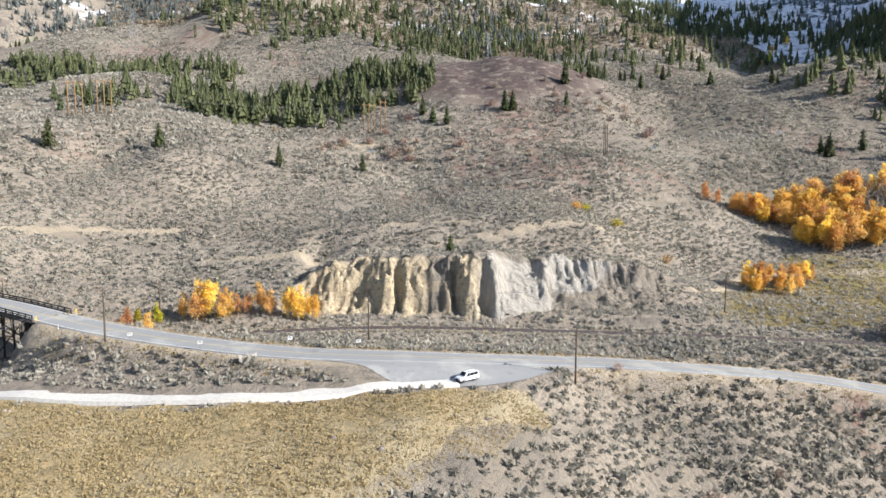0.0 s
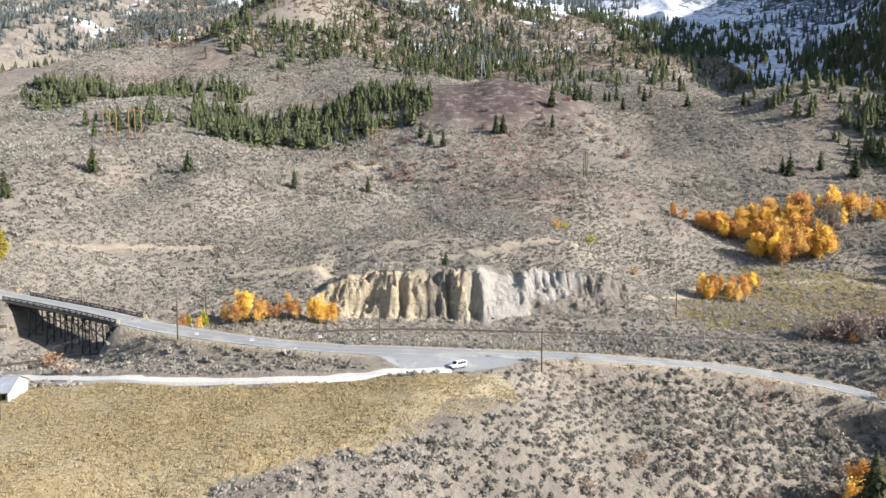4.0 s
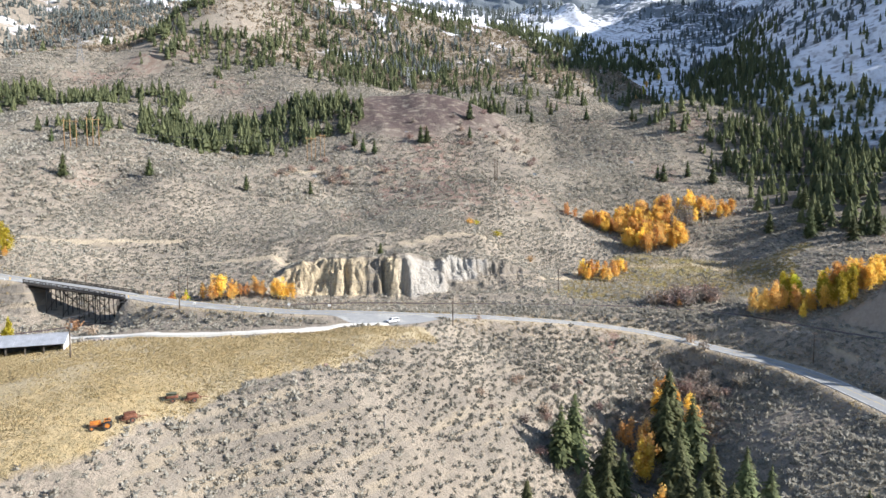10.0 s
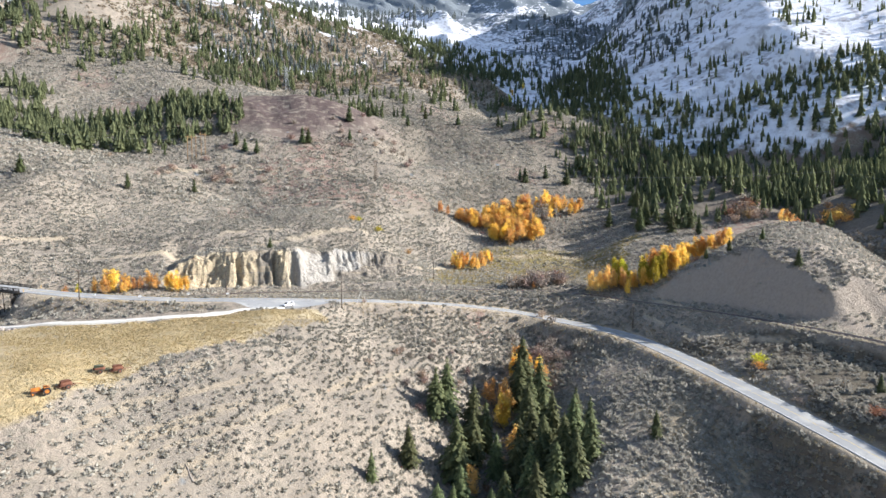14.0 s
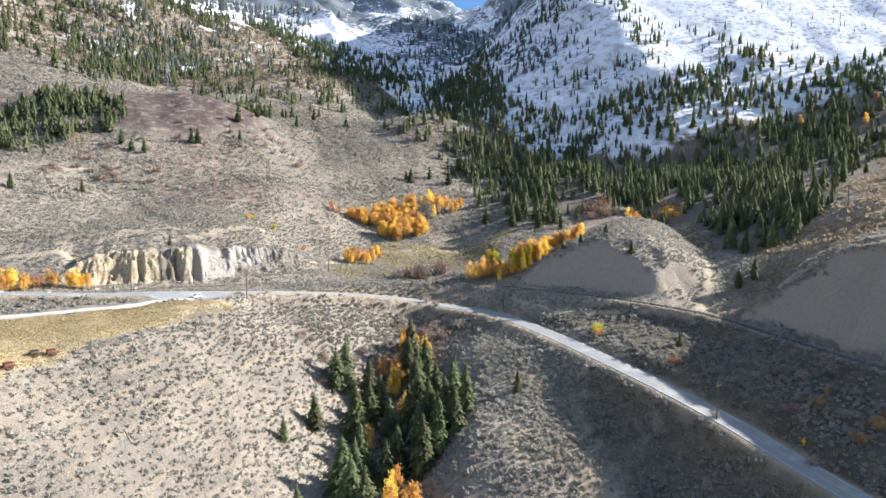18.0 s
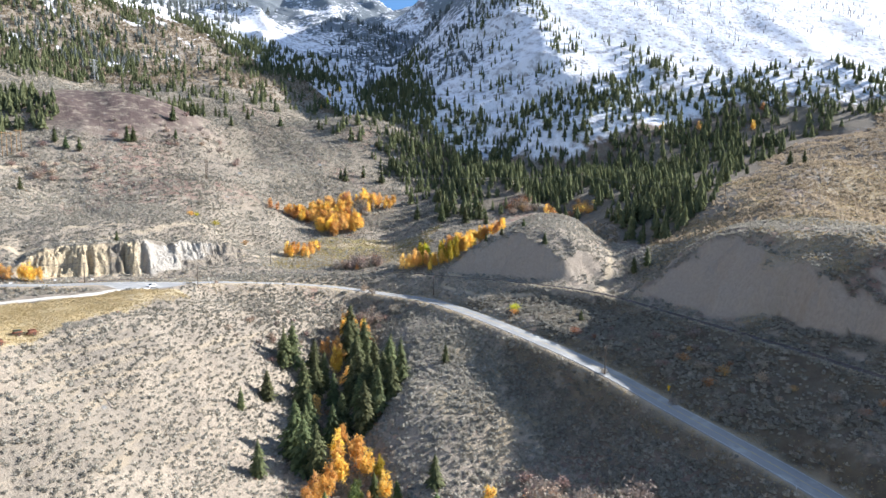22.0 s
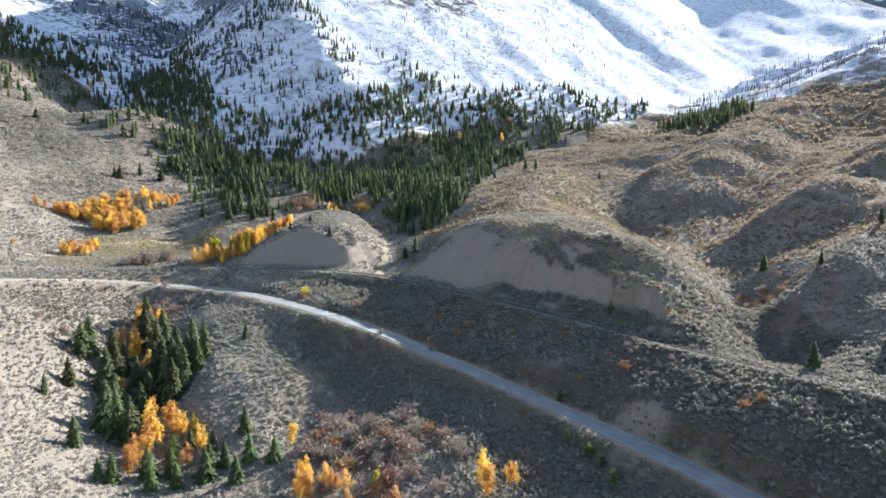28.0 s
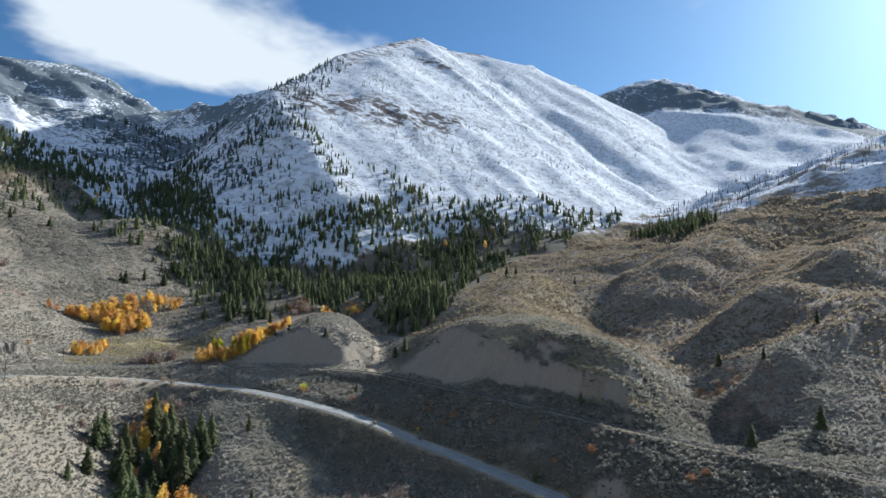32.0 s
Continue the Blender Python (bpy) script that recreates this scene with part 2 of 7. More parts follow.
def spline(points, step=2.0):
    """A smooth line through points, sampled about every step metres."""
    p = np.array(points, float)
    p = np.vstack([2 * p[0] - p[1], p, 2 * p[-1] - p[-2]])
    out = []
    for k in range(1, len(p) - 2):
        n = max(2, int(np.linalg.norm(p[k + 1] - p[k]) / step))
        t = np.linspace(0, 1, n, endpoint=False)[:, None]
        a, b, c, d = p[k - 1], p[k], p[k + 1], p[k + 2]
        out.append(0.5 * (2 * b + (c - a) * t + (2 * a - 5 * b + 4 * c - d) * t**2 + (3 * b - a - 3 * c + d) * t**3))
    return np.vstack(out + [p[-2][None]])


road_line, rail_line = spline(ROAD), spline(RAIL)


def line_dist(x, y, line):
    """Distance from points to a sampled line, its height there, and the signed side."""
    best, z, side = np.full(x.shape, 1e9), np.zeros(x.shape), np.zeros(x.shape)
    for a, b in zip(line[:-1], line[1:]):
        e = b[:2] - a[:2]
        length = math.hypot(*e) + 1e-9
        u = np.clip(((x - a[0]) * e[0] + (y - a[1]) * e[1]) / length**2, 0, 1)
        dx, dy = x - a[0] - u * e[0], y - a[1] - u * e[1]
        dist = np.hypot(dx, dy)
        m = dist < best
        best, z = np.where(m, dist, best), np.where(m, a[2] + u * (b[2] - a[2]), z)
        side = np.where(m, np.sign(e[0] * (y - a[1]) - e[1] * (x - a[0])), side)
    return best, z, side


def near_line(x, y, line, reach):
    """line_dist for the points within reach of the line; far for the rest."""
    dist, z, side = np.full(x.shape, 1e9), np.zeros(x.shape), np.zeros(x.shape)
    m = (x > line[:, 0].min() - reach) & (x < line[:, 0].max() + reach) & (y > line[:, 1].min() - reach) & (y < line[:, 1].max() + reach)
    if m.any():
        dist[m], z[m], side[m] = line_dist(x[m], y[m], line)
    return dist, z, side


class Spread:
    """A thin-plate surface through the terrain lines."""

    def __init__(self, lines):
        c = np.array([p for line in lines for p in line], float)
        self.at, n = c[:, :2] / 100, len(c)
        a = np.zeros((n + 3, n + 3))
        a[:n, :n] = self.kernel(self.at) + 0.004 * np.eye(n)
        a[:n, n], a[:n, n + 1:] = 1, self.at
        a[n:, :n] = a[:n, n:].T
        self.w = np.linalg.solve(a, np.r_[c[:, 2], 0, 0, 0])

    def kernel(self, p):
        r2 = ((p[:, None] - self.at[None]) ** 2).sum(-1)
        return 0.5 * r2 * np.log(r2 + 1e-9)

    def __call__(self, x, y):
        p, out = np.stack([x.ravel(), y.ravel()], 1) / 100, []
        for k in range(0, len(p), 20000):
            q = p[k:k + 20000]
            out.append(self.kernel(q) @ self.w[:-3] + self.w[-3] + q @ self.w[-2:])
        return np.concatenate(out).reshape(x.shape)


road_nodes = [p for p in road_line[::14] if not -144 < p[0] < -101]
rail_nodes = rail_line[::14]
surface = Spread((*LINES, road_nodes, rail_nodes))


def mountains(x, y):
    top = np.full(x.shape, -1e3)
    warp = 40 * fbm(x, y, 300, 3, 5)
    gully = 26 * fbm(x + 0.35 * y, y * 0.35 - 0.35 * x, 150, 4, 9, True) + 8 * fbm(x, y, 60, 3, 14)
    for line, fall in CRESTS:
        line = np.array(line, float)
        for a, b in zip(line[:-1], line[1:]):
            dist, z, _ = line_dist(x + warp, y + warp * 0.7, np.array([a, b]))
            h = z - fall * np.hypot(dist, 40) + 40 * fall + gully * smooth(0, 250, dist) * smooth(1300, 700, dist)
            top = np.where(h > top + 30, h, np.where(h < top - 30, top, (h + top) / 2 + (h - top) ** 2 / 120 + 7.5))
    return top


def snow_face(x, y):
    """The broad snowy face below the summit, grooved straight down its fall, and the back of its crest."""
    across, down = 0.894 * x - 0.447 * y, 0.447 * x + 0.894 * y
    line = np.array(FACE_CREST, float)
    dist, z, side = line_dist(x, y, line)
    fade = smooth(0, 160, dist)
    bend = 0.12 * fbm(across, down, 400, 2, 5) * 200
    grooves = (5 + 9 * smooth(300, 1300, across)) * fbm(across + bend + 14 * fbm(x, y, 90, 2, 18), down * 0.10, 150, 3, 9, True) + 34 * fbm(across + bend, down * 0.3, 520, 2, 15) + 5.0 * fbm(x, y, 90, 4, 14)
    near = 1105 - 0.34 * (1760 - x) - 0.68 * (970 - y) + grooves * fade
    near = np.minimum(near, z + 0.3 * dist + 6 * fbm(x, y, 60, 3, 17) * fade)
    return np.where(side < 0, near, z - 0.6 * dist + 14 * fade * fbm(x, y, 120, 3, 16))


# dark slots between the pillars of the bluff: place along it, half width, depth, and how far up each one reaches
SLOTS = [(-49.5, 0.8, 1.6, 0.6), (-42, 0.8, 3.6, 0.5), (-36.2, 1.1, 4.4, 1.0), (-30.4, 1.3, 4.2, 0.5), (-24, 0.6, 1.8, 0.4), (-20.4, 1.0, 5.0, 1.0), (-13, 1.5, 5.6, 0.95)]


def cliff(x, y, h):
    """The eroded silt bluff above the railway: pillars and slots, a pale cone of wash, and a grey scarp over a brushy slope."""
    foot = 49.5 + np.interp(x, (-10, 6, 18, 44), (0, 7, 8, 12)) + 1.2 * fbm(x, x * 0, 11, 2, 3)
    grey, cone = smooth(4, 9, x), np.exp(-((x + 2.5) / 6.5) ** 4)
    lean = x + 0.10 * (y - 52) + 0.9 * fbm(x, y, 5, 3, 21)
    v = (y - foot) / 9.0
    slot = 0
    for at, half, depth, reach in SLOTS:
        slot = np.maximum(slot, depth * np.exp(-((lean - at) / half) ** 2) * smooth(reach + 0.25, reach - 0.15, v + 0.3))
    rib = 0.4 * np.abs(value_noise(lean / 2.3, y / 5, 22)) + 0.3 * np.abs(value_noise(lean / 1.15, y / 2, 27)) + 1.5 * fbm(x, y, 8, 3, 28) + 0.75 * fbm(x * 0.8, y * 1.9, 2.6, 3, 37)
    flute = slot * (1 - cone) * (1 - grey) + rib * (1 - 0.55 * cone)
    u = (y - foot - flute) / (9.5 + 5.0 * cone + 7.0 * grey)
    brow = np.interp(x, (-68, -58, -46, -30, -10, 6, 22, 34, 50), (6, 11.5, 14, 15.5, 16.5, 13.5, 13, 11, 8)) + 1.1 * fbm(x, y * 0, 7, 3, 26)
    toe = 0.14 + 0.10 * value_noise(x / 4.5, x * 0, 29)
    pillar = toe * np.clip(u / 0.3, 0, 1) + (1 - toe) * (0.78 * smooth(0.2, 0.66, u) + 0.22 * smooth(0.6, 1.0, u))
    fan = 0.86 * np.clip(u / 0.92, 0, 1) ** 0.9 + 0.14 * smooth(0.85, 1.0, u)
    scarp = 0.74 * np.clip(u / 0.72, 0, 1) + 0.26 * smooth(0.7, 0.88, u)
    step = pillar * (1 - cone) * (1 - grey) + fan * cone * (1 - grey) + scarp * grey
    chips = smooth(0.08, 0.22, u) * smooth(0.95, 0.6, u) * (1 - 0.75 * cone) * (1 - 0.6 * grey * smooth(0.6, 0.5, u))
    face = 1.2 + brow * step + chips * (1.5 * fbm(x, y, 3.2, 3, 24) + 1.5 * fbm(x * 1.1, y * 1.4, 1.6, 2, 25, True) + 0.7 * value_noise(x / 3.4, u * 9, 34))
    face = face + grey * smooth(0.55, 0.65, u) * smooth(1.0, 0.85, u) * 0.6 * fbm(lean, y * 0.6, 3.2, 2, 35, True)
    face = np.where(u < 0, np.minimum(h, 1.2), face)
    mask = smooth(-70, -60, x) * smooth(58, 36, x) * smooth(44, 48, y) * smooth(92, 74, y)
    bare = (u > 0.02) * (u < 0.9) * (1 - grey * smooth(0.68, 0.6, u) * smooth(0.7, 0.4, fbm(x, y, 8, 2, 36) - 0.25 * smooth(20, 34, x))) * (1 - grey * smooth(24, 30, x))
    return h + (face - h) * mask, mask * bare


def rail_cut(x, y, h, d, z, side):
    """Bare cuts on the uphill side of the railway: a plane face, gullied a little, under a sharp brow."""
    mound, first, second = smooth(4, -6, y) * smooth(-72, -62, y), smooth(-104, -116, y) * smooth(-168, -160, y), smooth(-160, -168, y) * smooth(-268, -248, y)
    m = (mound + first + second) * (side > 0) * (x > 60)
    rib = fbm(y, x * 0.2, 13, 3, 97)
    alcove = smooth(-0.35, 0.1, np.sin((y + 172) / 4.6) + 0.5 * value_noise(y / 5, x * 0, 98))
    foot = 8.5 + 1.6 * rib + (7.5 - 2.0 * alcove) * second
    rise = 0.95 * mound + 0.86 * first + 1.25 * second
    top = h + 1.2 * fbm(x, y, 9, 3, 94) * smooth(60, 30, d) + (5.0 * mound + 3.5 * first + 3.0 * second) * smooth(80, 30, d) * smooth(3, 12, d)
    face = z + 0.1 + (0.13 + 0.2 * second) * d + (rise + 0.04) * np.clip(d - foot, 0, None) + (0.5 + 0.5 * second) * fbm(y, d * 0.35, 4, 3, 99, True) * smooth(0, 5, d - foot) + 0.5 * fbm(x, y, 3.5, 3, 96) * smooth(0, 3, d - foot)
    bare = m * (face < top - 0.3) * (d > foot + 0.4) * (1 - second * (1 - alcove))
    return h + (np.minimum(top, face) - h) * np.clip(m, 0, 1), bare


PULL_OUT = np.array([(-36, -4, 0), (-24, -4, 0), (-10, 0, 0)], float)


def ground_height(x, y):
    x, y = np.asarray(x, float), np.asarray(y, float)
    h = surface(x, y)
    far = np.hypot(x - 40, y + 60)
    big = far > 560
    if big.any():
        m = mountains(x[big], y[big]) - 120 * smooth(1000, 560, far[big])
        hb = h[big]
        d = m - hb
        h[big] = np.where(d > 60, m, np.where(d < -60, hb, (m + hb) / 2 + d * d / 240 + 15))
    snowy = (x > 230) & (y > -600) & (far > 320)
    if snowy.any():
        m, hb = snow_face(x[snowy], y[snowy]) - 110 * smooth(500, 320, far[snowy]), h[snowy]
        d = m - hb
        h[snowy] = np.where(d > 25, m, np.where(d < -25, hb, (m + hb) / 2 + d * d / 100 + 6.25))
    on_face = np.zeros(x.shape)
    if snowy.any():
        on_face[snowy] = smooth(-12, 12, d)
    rough = smooth(120, 500, far) * (1 - on_face)
    h = h + rough * (5 * fbm(x, y, 90, 4, 31) + 1.2 * fbm(x, y, 40, 3, 41, True)) * smooth(2500, 900, far)
    h = h + 0.35 * fbm(x, y, 7, 3, 51) * smooth(600, 200, far) + 0.8 * fbm(x, y, 24, 2, 61) * smooth(40, 120, far)
    flat = smooth(13, 6, near_line(x, y, PULL_OUT, 20)[0])
    h = h + (2.02 - 0.079 * (x + 22) + 0.1 * (y - 2) - h) * flat
    for line, height, half in FOLDS:
        d, _, _ = near_line(x, y, np.c_[np.array(line, float), np.zeros(len(line))], half * 3)
        m = d < half * 2.6
        if m.any():
            h[m] += height * np.exp(-np.hypot(d[m] + 0.25 * half * fbm(x[m], y[m], half * 1.5, 2, 71), half * 0.2) ** 1.5 / (half * 0.9) ** 1.5)
    east = smooth(150, 240, x) * smooth(30, -20, y)
    h = h + east * (1.3 * fbm(x * 0.8 + y * 0.5, y * 0.5 - x * 0.3, 46, 3, 73, True) - 0.4)
    h, face = cliff(x, y, h)
    d, z, side = near_line(x, y, rail_line, 75)
    h, cut = rail_cut(x, y, h, d, z, side)
    face = np.maximum(face, 0.95 * cut)
    h = h + 1.5 * fbm(x, y, 13, 3, 57) * smooth(7, 16, d) * smooth(60, 38, d) * (side > 0) * smooth(80, 110, x) * (1 - np.clip(cut, 0, 1))
    w = smooth(9, 3.2, d)
    h = h + (z - 0.35 - h) * w
    under_bridge = smooth(-105, -109, x) * smooth(-140, -136, x)
    d, z, _ = near_line(x, y, road_line, 40)
    w = smooth(10.5, 5.2, d) * (1 - under_bridge)
    h = h + (z - 0.12 - h) * w
    return h, np.maximum(face, 2.0 * on_face)


def rows(lo, hi, fine_lo, fine_hi, step, extra, growth_lo, growth_hi):
    """Grid lines: fine between fine_lo and fine_hi, finer in each extra (lo, hi, step), and growing outwards."""
    mid, v = [], fine_lo
    while v < fine_hi:
        mid.append(v)
        v += min([e[2] for e in extra if e[0] <= v < e[1]] + [step])
    out, s, v = [], step, fine_hi
    while v < hi:
        out.append(v)
        s *= growth_hi
        v += s
    low, s, v = [], step, fine_lo
    while v > lo:
        s *= growth_lo
        v -= s
        low.append(v)
    return np.array(low[::-1] + mid + out)


gx = rows(-2600, 3700, -150, 220, 2.3, ((-66, 44, 0.5), (134, 190, 1.3)), 1.05, 1.016)
gy = rows(-1800, 3600, -330, 120, 2.3, ((49, 66, 0.3), (-262, -112, 1.5), (-66, 4, 1.5)), 1.06, 1.016)
GX, GY = np.meshgrid(gx, gy)
GZ, GFACE = ground_height(GX, GY)


def drop(x, y):
    """Ground height by the grid, at points given as arrays."""
    x, y = np.atleast_1d(np.asarray(x, float)), np.atleast_1d(np.asarray(y, float))
    i, j = np.clip(np.searchsorted(gx, x) - 1, 0, len(gx) - 2), np.clip(np.searchsorted(gy, y) - 1, 0, len(gy) - 2)
    u, v = (x - gx[i]) / (gx[i + 1] - gx[i]), (y - gy[j]) / (gy[j + 1] - gy[j])
    return (GZ[j, i] * (1 - u) + GZ[j, i + 1] * u) * (1 - v) + (GZ[j + 1, i] * (1 - u) + GZ[j + 1, i + 1] * u) * v


def mesh_from(name, verts, faces, smooth_shade=False, attributes=None):
    """A mesh from arrays of vertices and equal-sided faces."""
    me = bpy.data.meshes.new(name)
    verts, faces = np.asarray(verts, np.float32), np.asarray(faces, np.int32)
    me.vertices.add(len(verts))
    me.vertices.foreach_set("co", verts.ravel())
    k = faces.shape[1]
    me.loops.add(faces.size)
    me.loops.foreach_set("vertex_index", faces.ravel())
    me.polygons.add(len(faces))
    me.polygons.foreach_set("loop_start", np.arange(0, faces.size, k, dtype=np.int32))
    me.polygons.foreach_set("use_smooth", np.full(len(faces), smooth_shade))
    for key, values in (attributes or {}).items():
        me.attributes.new(key, "FLOAT", "POINT").data.foreach_set("value", np.asarray(values, np.float32).ravel())
    me.update(calc_edges=True)
    return me


def grid_faces(nx, ny):
    k = np.arange(nx * ny).reshape(ny, nx)
    return np.stack([k[:-1, :-1], k[:-1, 1:], k[1:, 1:], k[1:, :-1]], -1).reshape(-1, 4)

# ---- materials ----
def tree_of(name):
    m = bpy.data.materials.new(name)
    m.use_nodes = True
    nt = m.node_tree
    b = nt.nodes["Principled BSDF"]
    b.inputs["Specular IOR Level"].default_value = 0.25
    return m, nt, b


def node(nt, kind, **inputs):
    n = nt.nodes.new(kind)
    for k, v in inputs.items():
        n.inputs[k.replace("_", " ")].default_value = v
    return n


def noise_of(nt, scale, detail=4.0, rough=0.6, coords=None):
    n = node(nt, "ShaderNodeTexNoise", Scale=scale, Detail=detail, Roughness=rough)
    nt.links.new((coords or node(nt, "ShaderNodeTexCoord").outputs["Object"]), n.inputs["Vector"])
    return n.outputs["Fac"]


def ramp(nt, fac, a, b):
    """fac stretched so that a becomes 0 and b becomes 1."""
    n = nt.nodes.new("ShaderNodeMapRange")
    n.interpolation_type = "SMOOTHSTEP"
    n.inputs["From Min"].default_value, n.inputs["From Max"].default_value = a, b
    nt.links.new(fac, n.inputs["Value"])
    return n.outputs["Result"]


def mathn(nt, op, a, b):
    n = nt.nodes.new("ShaderNodeMath")
    n.operation = op
    for k, v in enumerate((a, b)):
        if isinstance(v, (int, float)):
            n.inputs[k].default_value = v
        else:
            nt.links.new(v, n.inputs[k])
    return n.outputs[0]


def mix(nt, fac, a, b):
    n = nt.nodes.new("ShaderNodeMix")
    n.data_type = "RGBA"
    if isinstance(fac, (int, float)):
        n.inputs[0].default_value = fac
    else:
        nt.links.new(fac, n.inputs[0])
    for k, v in ((6, a), (7, b)):
        if isinstance(v, tuple):
            n.inputs[k].default_value = (*v, 1)
        else:
            nt.links.new(v, n.inputs[k])
    return n.outputs[2]


def bump(nt, b, height, strength, distance):
    n = node(nt, "ShaderNodeBump", Strength=strength, Distance=distance)
    nt.links.new(height, n.inputs["Height"])
    nt.links.new(n.outputs[0], b.inputs["Normal"])


def attribute(nt, name):
    n = nt.nodes.new("ShaderNodeAttribute")
    n.attribute_name = name
    return n.outputs["Fac"]


def plain(name, a, b, scale, rough=0.8, metal=0.0, spread=0.0, relief=0.0):
    """Two tones in patches of 1/scale metres with fine grain, spread by object, with relief in metres."""
    m, nt, p = tree_of(name)
    c = mix(nt, ramp(nt, noise_of(nt, scale, 5, 0.65), 0.35, 0.65), a, b)
    if spread:
        hsv = node(nt, "ShaderNodeHueSaturation")
        rnd = nt.nodes.new("ShaderNodeObjectInfo").outputs["Random"]
        nt.links.new(c, hsv.inputs["Color"])
        nt.links.new(mathn(nt, "ADD", mathn(nt, "MULTIPLY", rnd, spread), 1 - spread / 2), hsv.inputs["Value"])
        nt.links.new(mathn(nt, "ADD", mathn(nt, "MULTIPLY", rnd, spread * 0.08), 0.5 - spread * 0.04), hsv.inputs["Hue"])
        c = hsv.outputs[0]
    nt.links.new(c, p.inputs["Base Color"])
    p.inputs["Roughness"].default_value, p.inputs["Metallic"].default_value = rough, metal
    if relief:
        bump(nt, p, noise_of(nt, scale * 6, 3), 0.6, relief)
    return m


def leafy(name, a, b, gloss=0.7, through=0.25):
    """Foliage: tones vary from leaf to leaf and from plant to plant, and light passes through."""
    m, nt, p = tree_of(name)
    geo = nt.nodes.new("ShaderNodeNewGeometry").outputs["Random Per Island"]
    rnd = nt.nodes.new("ShaderNodeObjectInfo").outputs["Random"]
    c = mix(nt, geo, a, b)
    hsv = node(nt, "ShaderNodeHueSaturation")
    nt.links.new(c, hsv.inputs["Color"])
    nt.links.new(mathn(nt, "ADD", mathn(nt, "MULTIPLY", rnd, 0.5), 0.75), hsv.inputs["Value"])
    nt.links.new(mathn(nt, "ADD", mathn(nt, "MULTIPLY", rnd, 0.05), 0.475), hsv.inputs["Hue"])
    nt.links.new(hsv.outputs[0], p.inputs["Base Color"])
    p.inputs["Roughness"].default_value = gloss
    tl = nt.nodes.new("ShaderNodeBsdfTranslucent")
    nt.links.new(hsv.outputs[0], tl.inputs["Color"])
    mx = node(nt, "ShaderNodeMixShader", Fac=through)
    nt.links.new(p.outputs[0], mx.inputs[1])
    nt.links.new(tl.outputs[0], mx.inputs[2])
    nt.links.new(mx.outputs[0], nt.nodes["Material Output"].inputs["Surface"])
    return m


def toned(name, a, b, through=0.35):
    """Scattered plants: tones by a value kept on each plant, with a little change from leaf to leaf."""
    m, nt, p = tree_of(name)
    geo = nt.nodes.new("ShaderNodeNewGeometry").outputs["Random Per Island"]
    c = mix(nt, mathn(nt, "ADD", mathn(nt, "MULTIPLY", geo, 0.35), mathn(nt, "MULTIPLY", attribute(nt, "tone"), 0.65)), a, b)
    nt.links.new(c, p.inputs["Base Color"])
    p.inputs["Roughness"].default_value = 0.9
    tl = nt.nodes.new("ShaderNodeBsdfTranslucent")
    nt.links.new(c, tl.inputs["Color"])
    mx = node(nt, "ShaderNodeMixShader", Fac=through)
    nt.links.new(p.outputs[0], mx.inputs[1])
    nt.links.new(tl.outputs[0], mx.inputs[2])
    nt.links.new(mx.outputs[0], nt.nodes["Material Output"].inputs["Surface"])
    return m


